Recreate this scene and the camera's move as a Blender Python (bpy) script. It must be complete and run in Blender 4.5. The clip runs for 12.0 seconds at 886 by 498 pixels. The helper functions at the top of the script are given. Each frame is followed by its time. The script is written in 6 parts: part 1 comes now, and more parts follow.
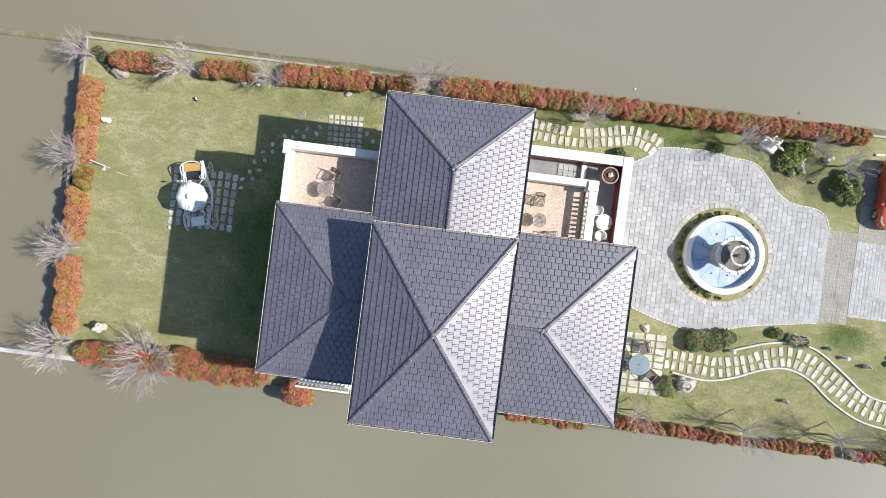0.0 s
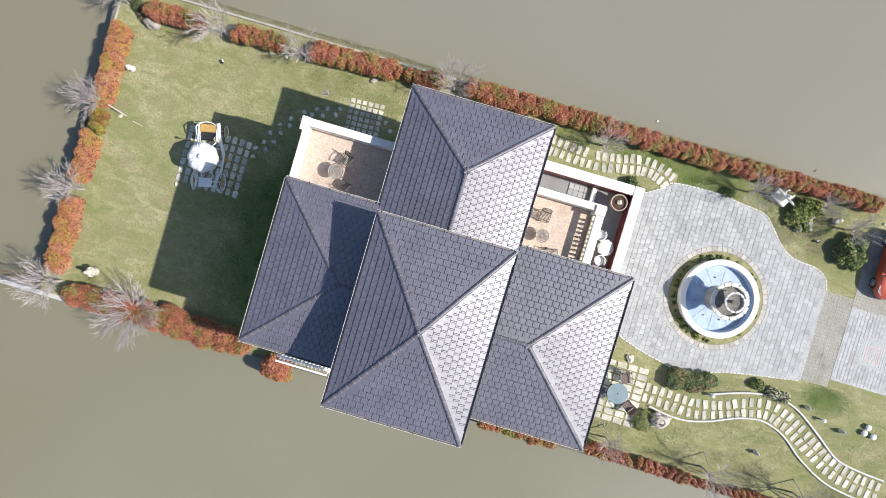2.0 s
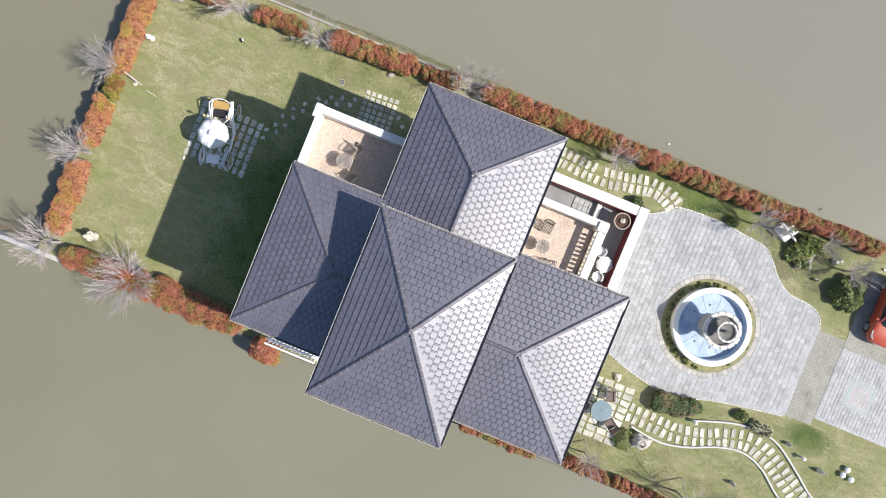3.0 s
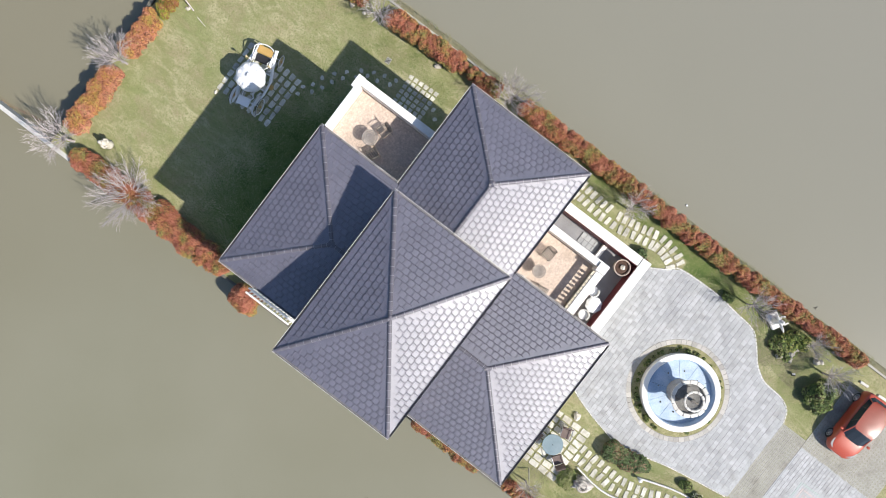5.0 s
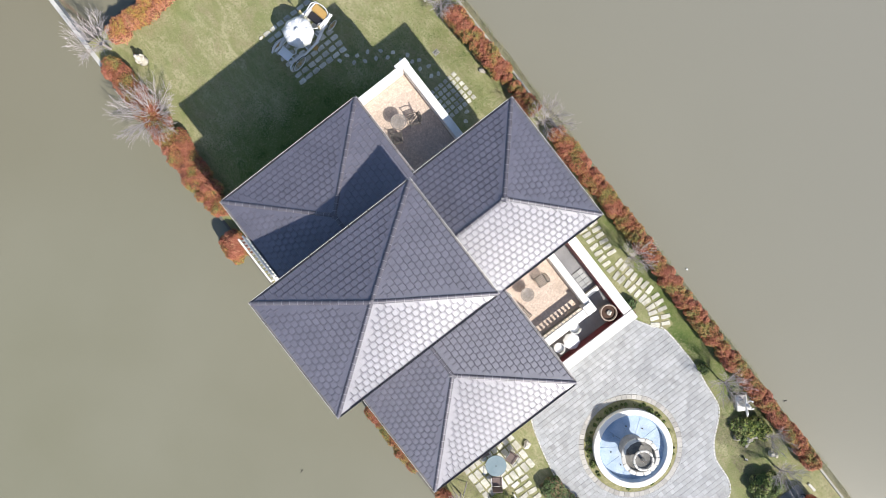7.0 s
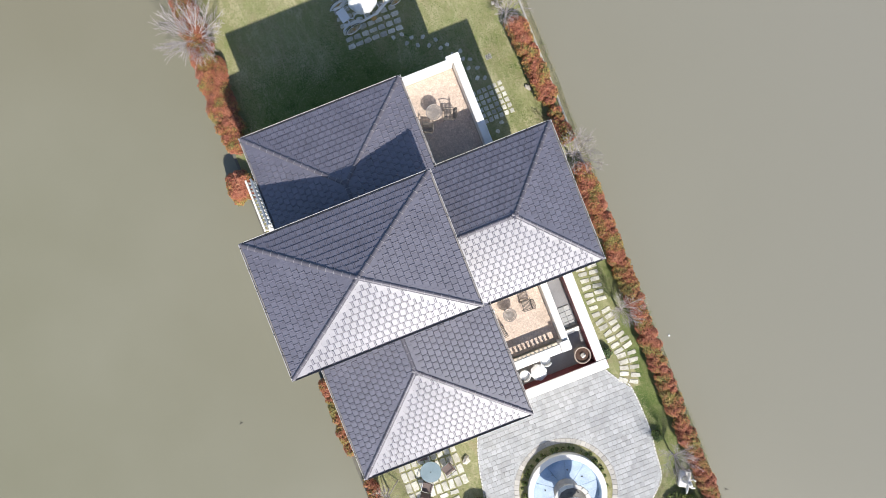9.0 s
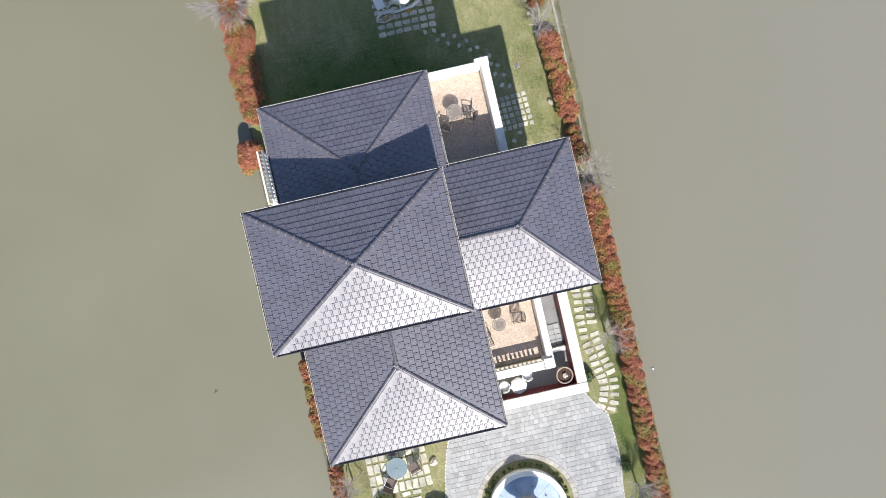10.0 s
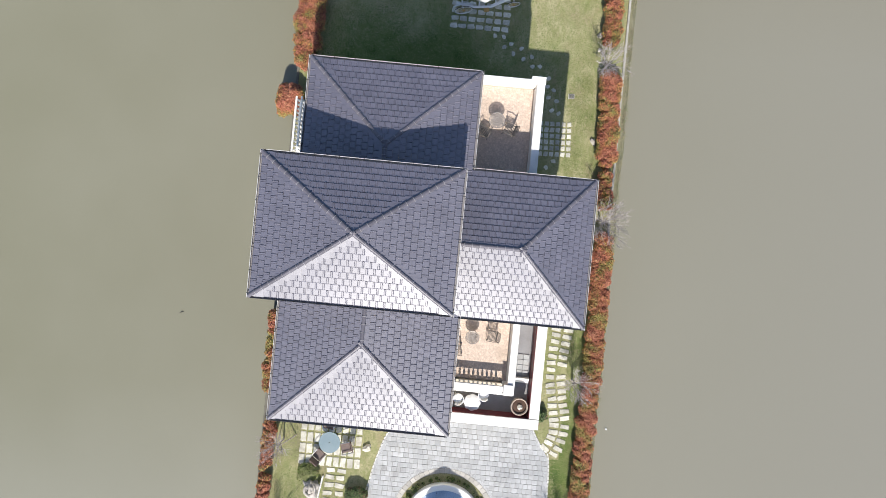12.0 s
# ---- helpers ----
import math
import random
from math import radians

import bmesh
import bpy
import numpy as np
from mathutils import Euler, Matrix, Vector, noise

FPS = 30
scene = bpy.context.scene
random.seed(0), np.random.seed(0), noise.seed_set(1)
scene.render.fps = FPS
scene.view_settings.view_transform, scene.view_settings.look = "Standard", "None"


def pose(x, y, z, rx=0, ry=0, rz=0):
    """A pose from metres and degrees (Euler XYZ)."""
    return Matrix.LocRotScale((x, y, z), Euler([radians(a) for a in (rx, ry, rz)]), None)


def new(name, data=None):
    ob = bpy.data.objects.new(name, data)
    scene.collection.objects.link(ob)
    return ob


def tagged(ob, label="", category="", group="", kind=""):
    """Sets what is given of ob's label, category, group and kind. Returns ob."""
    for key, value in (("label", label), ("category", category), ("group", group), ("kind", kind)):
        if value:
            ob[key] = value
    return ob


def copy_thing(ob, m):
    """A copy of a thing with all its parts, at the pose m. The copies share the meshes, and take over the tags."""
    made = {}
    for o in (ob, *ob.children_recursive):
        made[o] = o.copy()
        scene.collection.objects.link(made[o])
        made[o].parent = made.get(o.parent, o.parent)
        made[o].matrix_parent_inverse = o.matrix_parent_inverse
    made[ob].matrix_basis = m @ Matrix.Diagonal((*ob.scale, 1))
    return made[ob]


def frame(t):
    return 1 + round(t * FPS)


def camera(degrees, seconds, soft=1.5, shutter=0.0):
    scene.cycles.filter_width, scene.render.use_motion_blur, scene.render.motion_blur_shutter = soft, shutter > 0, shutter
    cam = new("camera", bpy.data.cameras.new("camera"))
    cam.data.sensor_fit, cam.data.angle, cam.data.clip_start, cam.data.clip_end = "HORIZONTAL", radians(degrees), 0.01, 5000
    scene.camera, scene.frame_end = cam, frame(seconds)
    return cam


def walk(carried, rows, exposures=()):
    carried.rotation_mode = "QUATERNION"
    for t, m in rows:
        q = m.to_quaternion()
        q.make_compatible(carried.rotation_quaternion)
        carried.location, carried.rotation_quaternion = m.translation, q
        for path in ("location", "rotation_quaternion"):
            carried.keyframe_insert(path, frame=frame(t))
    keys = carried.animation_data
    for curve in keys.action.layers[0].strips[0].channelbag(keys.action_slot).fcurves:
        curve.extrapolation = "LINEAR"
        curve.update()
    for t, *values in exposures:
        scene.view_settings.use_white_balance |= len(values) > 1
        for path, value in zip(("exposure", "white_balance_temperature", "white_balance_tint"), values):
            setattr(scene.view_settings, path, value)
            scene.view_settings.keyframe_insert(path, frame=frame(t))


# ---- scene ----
cam = camera(69.4, 12.0, soft=0.62)
PATH = [
    (0.0, pose(-0.114, -0.068, 35.697, -0.879, 0.567, -82.720)),
    (0.5, pose(-0.091, -0.071, 35.713, -0.902, 0.610, -80.608)),
    (1.0, pose(-0.067, -0.071, 35.726, -0.918, 0.646, -78.429)),
    (1.5, pose(-0.044, -0.068, 35.734, -0.951, 0.673, -76.133)),
    (2.0, pose(-0.018, -0.062, 35.741, -0.967, 0.695, -73.611)),
    (2.5, pose(0.006, -0.051, 35.750, -0.963, 0.727, -70.637)),
    (3.0, pose(0.022, -0.040, 35.765, -0.938, 0.749, -67.778)),
    (5.0, pose(0.000, 0.000, 35.834, -0.823, 0.822, -52.671)),
    (5.5, pose(0.008, 0.010, 35.832, -0.781, 0.847, -48.943)),
    (6.0, pose(0.017, 0.017, 35.830, -0.765, 0.839, -45.193)),
    (6.5, pose(0.012, 0.020, 35.831, -0.720, 0.822, -41.453)),
    (7.0, pose(-0.014, 0.015, 35.821, -0.630, 0.743, -37.736)),
    (9.0, pose(-0.287, -0.049, 35.677, -0.241, 0.279, -21.554)),
    (9.5, pose(-0.345, -0.060, 35.645, -0.171, 0.177, -17.179)),
    (10.0, pose(-0.378, -0.073, 35.620, -0.118, 0.124, -12.917)),
    (10.5, pose(-0.380, -0.092, 35.589, -0.067, 0.124, -8.606)),
    (11.0, pose(-0.355, -0.122, 35.552, -0.035, 0.153, -4.046)),
    (11.5, pose(-0.317, -0.154, 35.501, 0.007, 0.235, 0.730)),
    (12.0, pose(-0.272, -0.190, 35.442, 0.047, 0.337, 5.497)),
]
walk(cam, PATH)

# ---- light ----
SUN_AWAY = Vector((-0.060, 0.989, -1.0))  # the way the sunlight travels
world = bpy.data.worlds.new("sky")
scene.world = world
world.use_nodes = True
_wn = world.node_tree.nodes
_sky = _wn.new("ShaderNodeTexSky")
_sky.sky_type = "NISHITA"
_sky.sun_disc = False
_sky.sun_elevation = radians(45.3)
_sky.sun_rotation = math.atan2(0.060, -0.989)
_sky.air_density, _sky.dust_density, _sky.ozone_density = 1.0, 1.0, 2.8
_wn["Background"].inputs["Strength"].default_value = 0.110
world.node_tree.links.new(_sky.outputs[0], _wn["Background"].inputs["Color"])
sun_lamp = new("sun", bpy.data.lights.new("sun", "SUN"))
sun_lamp.data.energy, sun_lamp.data.angle, sun_lamp.data.color = 4.58, radians(0.6), (1.0, 0.936, 0.858)
sun_lamp.rotation_euler = SUN_AWAY.to_track_quat("-Z", "Y").to_euler()
scene.view_settings.exposure = 0.30


# ---- materials ----
def surface(name, dark, light, scale=4.0, fine=40.0, rough=0.7, metal=0.0, bump=0.3, depth=0.01, vary=0.0, island=0.0,
            third=None, spots=0.0, spec=0.5, detail=6.0, stretch=None, ior=1.5):
    """A mottled surface: two colours mixed by coarse and fine noise, with fine relief."""
    m = bpy.data.materials.new(name)
    m.use_nodes = True
    nt = m.node_tree
    n, l = nt.nodes, nt.links
    bsdf = n["Principled BSDF"]
    geo = n.new("ShaderNodeNewGeometry")
    where = geo.outputs["Position"]
    if stretch:
        mp = n.new("ShaderNodeMapping")
        mp.inputs["Scale"].default_value = stretch
        l.new(where, mp.inputs["Vector"])
        where = mp.outputs[0]
    big = n.new("ShaderNodeTexNoise")
    big.inputs["Scale"].default_value, big.inputs["Detail"].default_value = scale, detail
    small = n.new("ShaderNodeTexNoise")
    small.inputs["Scale"].default_value, small.inputs["Detail"].default_value = fine, 4.0
    l.new(where, big.inputs["Vector"])
    l.new(where, small.inputs["Vector"])
    mix = n.new("ShaderNodeMath")
    mix.operation = "MULTIPLY_ADD"
    l.new(small.outputs["Fac"], mix.inputs[0])
    mix.inputs[1].default_value = 0.5
    half = n.new("ShaderNodeMath")
    half.operation = "MULTIPLY"
    half.inputs[1].default_value = 0.5
    l.new(big.outputs["Fac"], half.inputs[0])
    l.new(half.outputs[0], mix.inputs[2])
    ramp = n.new("ShaderNodeValToRGB")
    ramp.color_ramp.elements[0].position, ramp.color_ramp.elements[1].position = 0.32, 0.68
    ramp.color_ramp.elements[0].color = (*dark, 1)
    ramp.color_ramp.elements[1].color = (*light, 1)
    if third:
        e = ramp.color_ramp.elements.new(0.5)
        e.color = (*third, 1)
    l.new(mix.outputs[0], ramp.inputs[0])
    colour = ramp.outputs[0]
    for amount, source in ((vary, "o"), (island, "i")):
        if amount:
            src = n.new("ShaderNodeObjectInfo").outputs["Random"] if source == "o" else geo.outputs["Random Per Island"]
            mr = n.new("ShaderNodeMapRange")
            mr.inputs["To Min"].default_value, mr.inputs["To Max"].default_value = 1 - amount, 1 + amount
            l.new(src, mr.inputs["Value"])
            hs = n.new("ShaderNodeHueSaturation")
            l.new(mr.outputs[0], hs.inputs["Value"])
            l.new(colour, hs.inputs["Color"])
            colour = hs.outputs[0]
    if spots:
        vor = n.new("ShaderNodeTexNoise")
        vor.inputs["Scale"].default_value, vor.inputs["Detail"].default_value = 1.3, 8.0
        l.new(where, vor.inputs["Vector"])
        st = n.new("ShaderNodeMapRange")
        st.inputs["From Min"].default_value, st.inputs["From Max"].default_value = 0.52, 0.72
        st.inputs["To Max"].default_value = spots
        l.new(vor.outputs["Fac"], st.inputs["Value"])
        mc = n.new("ShaderNodeMixRGB")
        mc.blend_type = "MULTIPLY"
        mc.inputs["Color2"].default_value = (0.45, 0.42, 0.36, 1)
        l.new(st.outputs[0], mc.inputs["Fac"])
        l.new(colour, mc.inputs["Color1"])
        colour = mc.outputs[0]
    l.new(colour, bsdf.inputs["Base Color"])
    bsdf.inputs["Roughness"].default_value, bsdf.inputs["Metallic"].default_value = rough, metal
    bsdf.inputs["Specular IOR Level"].default_value, bsdf.inputs["IOR"].default_value = spec, ior
    if bump:
        b = n.new("ShaderNodeBump")
        b.inputs["Strength"].default_value, b.inputs["Distance"].default_value = bump, depth
        l.new(mix.outputs[0], b.inputs["Height"])
        l.new(b.outputs[0], bsdf.inputs["Normal"])
    return m


def leafy(name, colours, rough=0.5, thin=0.25):
    """Leaves: every leaf takes a tone of its own from the list."""
    m = bpy.data.materials.new(name)
    m.use_nodes = True
    n, l = m.node_tree.nodes, m.node_tree.links
    bsdf = n["Principled BSDF"]
    geo = n.new("ShaderNodeNewGeometry")
    ramp = n.new("ShaderNodeValToRGB")
    ramp.color_ramp.interpolation = "CONSTANT"
    while len(ramp.color_ramp.elements) < len(colours):
        ramp.color_ramp.elements.new(0.5)
    for i, c in enumerate(colours):
        ramp.color_ramp.elements[i].position = i / len(colours)
        ramp.color_ramp.elements[i].color = (*c, 1)
    patch = n.new("ShaderNodeTexNoise")
    patch.inputs["Scale"].default_value, patch.inputs["Detail"].default_value = 1.1, 6.0
    l.new(geo.outputs["Position"], patch.inputs["Vector"])
    mix = n.new("ShaderNodeMath")
    mix.operation = "MULTIPLY_ADD"
    mix.inputs[1].default_value = 0.40
    l.new(geo.outputs["Random Per Island"], mix.inputs[0])
    shift = n.new("ShaderNodeMapRange")
    shift.inputs["From Min"].default_value, shift.inputs["From Max"].default_value = 0.36, 0.64
    shift.inputs["To Max"].default_value = 0.60
    l.new(patch.outputs["Fac"], shift.inputs["Value"])
    l.new(shift.outputs[0], mix.inputs[2])
    l.new(mix.outputs[0], ramp.inputs[0])
    l.new(ramp.outputs[0], bsdf.inputs["Base Color"])
    bsdf.inputs["Roughness"].default_value = rough
    bsdf.inputs["Specular IOR Level"].default_value = 0.3
    return m


def lawn_material():
    """Short winter lawn: straw, yellow-green and fresh green in patches, streaks and flecks."""
    m = bpy.data.materials.new("lawn")
    m.use_nodes = True
    n, l = m.node_tree.nodes, m.node_tree.links
    bsdf = n["Principled BSDF"]
    where = n.new("ShaderNodeNewGeometry").outputs["Position"]

    def field(scale, detail, warp=0.0, stretch=(1, 1, 1)):
        mp = n.new("ShaderNodeMapping")
        mp.inputs["Scale"].default_value = stretch
        l.new(where, mp.inputs["Vector"])
        t = n.new("ShaderNodeTexNoise")
        t.inputs["Scale"].default_value, t.inputs["Detail"].default_value = scale, detail
        t.inputs["Distortion"].default_value = warp
        l.new(mp.outputs[0], t.inputs["Vector"])
        return t.outputs["Fac"]

    def spread(fac, lo, hi, top=1.0):
        r = n.new("ShaderNodeMapRange")
        r.inputs["From Min"].default_value, r.inputs["From Max"].default_value, r.inputs["To Max"].default_value = lo, hi, top
        l.new(fac, r.inputs["Value"])
        return r.outputs[0]

    def blend(fac, a, b, kind="MIX"):
        x = n.new("ShaderNodeMixRGB")
        x.blend_type = kind
        l.new(fac, x.inputs["Fac"])
        for value, slot in ((a, "Color1"), (b, "Color2")):
            if isinstance(value, tuple):
                x.inputs[slot].default_value = (*value, 1)
            else:
                l.new(value, x.inputs[slot])
        return x.outputs[0]

    streak = field(1.7, 9.0, 1.4, (1.0, 0.4, 1))
    colour = blend(spread(streak, 0.36, 0.62), (0.255, 0.265, 0.122), (0.415, 0.387, 0.235))
    colour = blend(spread(field(0.42, 7.0, 0.6), 0.45, 0.68, 0.75), colour, (0.215, 0.255, 0.095))
    colour = blend(spread(field(1.3, 8.0, 1.0), 0.58, 0.76, 0.6), colour, (0.16, 0.215, 0.075))
    colour = blend(spread(field(0.9, 9.0, 0.5, (1.3, 0.8, 1)), 0.50, 0.68, 0.75), colour, (0.31, 0.27, 0.162))
    fine = field(9.0, 6.0, 0.8)
    colour = blend(spread(fine, 0.30, 0.55, 1.0), (0.225, 0.235, 0.11), colour)
    l.new(colour, bsdf.inputs["Base Color"])
    bsdf.inputs["Roughness"].default_value, bsdf.inputs["Specular IOR Level"].default_value = 0.9, 0.1
    b = n.new("ShaderNodeBump")
    b.inputs["Strength"].default_value, b.inputs["Distance"].default_value = 0.6, 0.05
    l.new(fine, b.inputs["Height"])
    l.new(b.outputs[0], bsdf.inputs["Normal"])
    return m


M = {}
M["roof"] = surface("glazed_roof", (0.096, 0.092, 0.122), (0.148, 0.144, 0.186), 1.2, 30, 0.45, bump=0.1, depth=0.003, vary=0.07, spec=1.0, ior=1.74)
M["roof_joined"] = surface("glazed_roof_joined", (0.096, 0.092, 0.122), (0.148, 0.144, 0.186), 1.2, 30, 0.45, bump=0.1, depth=0.003, island=0.07, spec=1.0, ior=1.74)
for k_ in ("roof", "roof_joined"):
    M[k_].node_tree.nodes["Principled BSDF"].inputs["Specular Tint"].default_value = (0.96, 0.975, 1.0, 1)
M["ridge"] = surface("ridge_cap", (0.10, 0.096, 0.118), (0.155, 0.148, 0.176), 2.0, 30, 0.42, bump=0.1, depth=0.003, vary=0.15)
M["dark_stone"] = surface("mossy_dark_stone", (0.035, 0.033, 0.028), (0.10, 0.095, 0.08), 4, 40, 0.8, bump=0.4)
M["planter_soil"] = surface("damp_brown_soil", (0.045, 0.026, 0.018), (0.12, 0.07, 0.05), 9, 60, 0.9, bump=0.5)
M["bowl_inner"] = surface("dark_bowl_stone", (0.09, 0.088, 0.08), (0.27, 0.265, 0.25), 5, 40, 0.8, bump=0.4)
M["ridge_collar"] = surface("ridge_mortar", (0.21, 0.205, 0.225), (0.30, 0.295, 0.315), 2.0, 30, 0.5, bump=0.1, depth=0.003)
M["underlay"] = surface("roof_batten", (0.03, 0.03, 0.035), (0.05, 0.05, 0.055), 3, 30, 0.8, bump=0.1)
M["white"] = surface("white_plaster", (0.78, 0.765, 0.735), (0.88, 0.875, 0.85), 1.5, 25, 0.75, bump=0.1, depth=0.003, spots=0.25)
M["cream"] = surface("cream_render", (0.62, 0.55, 0.43), (0.74, 0.68, 0.56), 1.5, 25, 0.8, bump=0.15, depth=0.004, spots=0.2)
M["red_wall"] = surface("dark_red_tile", (0.10, 0.018, 0.022), (0.19, 0.035, 0.04), 3, 40, 0.5, bump=0.1)
M["gutter"] = surface("gutter_metal", (0.20, 0.19, 0.20), (0.33, 0.32, 0.32), 3, 40, 0.4, bump=0.05)
M["gutter_rim"] = surface("gutter_rim", (0.55, 0.54, 0.53), (0.7, 0.69, 0.68), 3, 40, 0.4, bump=0.05)
M["terr_floor_joined"] = surface("terrace_tile_field", (0.45, 0.348, 0.275), (0.82, 0.69, 0.59), 14.0, 45, 0.65, bump=0.2, depth=0.003, island=0.09, spots=0.25)
M["terr_joint"] = surface("terrace_joint", (0.48, 0.38, 0.30), (0.62, 0.51, 0.43), 3, 60, 0.9, bump=0.2)
M["dark_floor"] = surface("grey_slab", (0.22, 0.22, 0.23), (0.33, 0.33, 0.345), 1.5, 40, 0.35, bump=0.08, depth=0.003, spots=0.3)
M["grass"] = lawn_material()
M["blade"] = leafy("grass_blades", [(0.215, 0.235, 0.095), (0.265, 0.275, 0.12), (0.345, 0.325, 0.175), (0.275, 0.285, 0.125), (0.365, 0.34, 0.20)], 0.7)
M["yellow_leaf"] = leafy("yellow_green_leaf", [(0.20, 0.22, 0.04), (0.32, 0.30, 0.05), (0.26, 0.12, 0.04), (0.16, 0.19, 0.04)], 0.5)
M["drift"] = leafy("floating_weed", [(0.26, 0.16, 0.11), (0.30, 0.20, 0.14), (0.22, 0.15, 0.10)], 0.7)
M["dry_weed"] = leafy("dry_bank_weeds", [(0.21, 0.20, 0.12), (0.27, 0.24, 0.15), (0.16, 0.17, 0.08), (0.24, 0.20, 0.13)], 0.8)
M["weed"] = leafy("green_weeds", [(0.11, 0.155, 0.045), (0.15, 0.20, 0.055), (0.20, 0.24, 0.08), (0.23, 0.235, 0.105), (0.13, 0.18, 0.05)], 0.8)
M["lime_leaf"] = leafy("lime_green_leaf", [(0.20, 0.26, 0.05), (0.30, 0.34, 0.08), (0.10, 0.15, 0.035), (0.36, 0.37, 0.11), (0.06, 0.09, 0.03)], 0.5)
# clover green, dark enough to deepen the house's shade on the lawn too
M["clover"] = leafy("clover_shade_leaf", [(0.065, 0.112, 0.024), (0.085, 0.138, 0.03), (0.12, 0.17, 0.043), (0.145, 0.19, 0.058), (0.10, 0.148, 0.035)], 0.8)
M["paver"] = surface("granite_paver", (0.325, 0.338, 0.348), (0.46, 0.472, 0.48), 0.8, 60, 0.65, bump=0.15, depth=0.004, vary=0.15, spots=0.3)
M["paver_joined"] = surface("granite_paver_field", (0.325, 0.338, 0.348), (0.46, 0.472, 0.48), 0.8, 60, 0.65, bump=0.15, depth=0.004, island=0.15, spots=0.4)
M["joint"] = surface("joint_sand", (0.30, 0.30, 0.29), (0.40, 0.40, 0.39), 3, 60, 0.9, bump=0.3)
M["pink_stone"] = surface("pink_granite", (0.37, 0.355, 0.325), (0.49, 0.47, 0.435), 2, 50, 0.7, bump=0.2, vary=0.2, island=0.15)
M["pink_band"] = surface("pink_granite_band", (0.45, 0.39, 0.375), (0.56, 0.49, 0.47), 2, 50, 0.7, bump=0.2)
M["step"] = surface("stepping_stone", (0.41, 0.40, 0.325), (0.73, 0.715, 0.645), 5, 22, 0.8, bump=0.5, depth=0.02, vary=0.22, spots=0.6)
M["kerb"] = surface("white_kerb_stone", (0.55, 0.54, 0.50), (0.75, 0.74, 0.70), 4, 40, 0.75, bump=0.2, vary=0.12)
M["kerb_white"] = surface("white_edging", (0.70, 0.70, 0.68), (0.82, 0.82, 0.80), 4, 40, 0.6, bump=0.1, vary=0.06)
M["grid_fill"] = surface("grid_paver_fill", (0.275, 0.27, 0.21), (0.365, 0.36, 0.29), 3, 40, 0.95, bump=0.4)
M["grid_block"] = surface("grid_paver", (0.315, 0.31, 0.27), (0.435, 0.425, 0.375), 0.9, 40, 0.85, bump=0.3, island=0.08, spots=0.5)
M["green_stone"] = surface("green_granite", (0.31, 0.39, 0.37), (0.42, 0.49, 0.47), 3, 50, 0.6, bump=0.1)
M["stained_concrete"] = surface("stained_concrete", (0.10, 0.095, 0.075), (0.22, 0.21, 0.17), 2, 30, 0.9, bump=0.3, depth=0.006, spots=0.5)
M["concrete"] = surface("concrete", (0.34, 0.33, 0.29), (0.50, 0.49, 0.44), 2, 30, 0.85, bump=0.3, depth=0.006, spots=0.5)
M["soil"] = surface("bank_soil", (0.15, 0.14, 0.09), (0.30, 0.28, 0.19), 3, 25, 0.95, bump=0.6, depth=0.04, third=(0.21, 0.20, 0.12))
M["bed_soil"] = surface("planted_bed", (0.17, 0.165, 0.075), (0.38, 0.35, 0.20), 3, 14, 0.95, bump=0.6, depth=0.04, third=(0.27, 0.26, 0.13))
M["bark"] = surface("bark", (0.36, 0.32, 0.315), (0.60, 0.55, 0.545), 6, 60, 0.85, bump=0.3, vary=0.1)
M["photinia"] = leafy("photinia_leaf", [(0.28, 0.28, 0.08), (0.36, 0.31, 0.10), (0.15, 0.14, 0.05), (0.46, 0.27, 0.09), (0.42, 0.16, 0.08), (0.30, 0.10, 0.06), (0.48, 0.19, 0.12), (0.43, 0.145, 0.10), (0.52, 0.28, 0.15)], 0.5)
M["photinia_orange"] = leafy("photinia_leaf_orange", [(0.45, 0.37, 0.09), (0.33, 0.29, 0.07), (0.52, 0.33, 0.09), (0.54, 0.26, 0.10), (0.38, 0.15, 0.07), (0.55, 0.25, 0.16), (0.50, 0.20, 0.14), (0.57, 0.36, 0.18), (0.50, 0.38, 0.12)], 0.4)
M["green_leaf"] = leafy("evergreen_leaf", [(0.06, 0.09, 0.03), (0.13, 0.17, 0.05), (0.24, 0.30, 0.07), (0.10, 0.14, 0.04), (0.32, 0.36, 0.09), (0.36, 0.34, 0.16), (0.18, 0.24, 0.06)], 0.4)
M["bush_leaf"] = leafy("broad_evergreen_leaf", [(0.05, 0.075, 0.027), (0.09, 0.13, 0.04), (0.16, 0.22, 0.06), (0.07, 0.105, 0.035), (0.22, 0.27, 0.075), (0.30, 0.31, 0.12), (0.12, 0.17, 0.05)], 0.45)
M["dark_leaf"] = leafy("dark_evergreen_leaf", [(0.045, 0.07, 0.027), (0.09, 0.14, 0.05), (0.15, 0.21, 0.08), (0.065, 0.095, 0.04), (0.28, 0.16, 0.10), (0.13, 0.19, 0.065), (0.26, 0.30, 0.13)], 0.4)
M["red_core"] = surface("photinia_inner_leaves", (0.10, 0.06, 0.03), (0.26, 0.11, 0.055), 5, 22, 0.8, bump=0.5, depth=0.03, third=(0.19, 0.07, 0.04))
M["dark_core"] = surface("dark_shrub_core", (0.03, 0.025, 0.015), (0.07, 0.055, 0.03), 6, 30, 0.9, bump=0.3)
M["statue"] = surface("weathered_stone", (0.50, 0.46, 0.38), (0.72, 0.69, 0.62), 5, 40, 0.8, bump=0.3, spots=0.35)
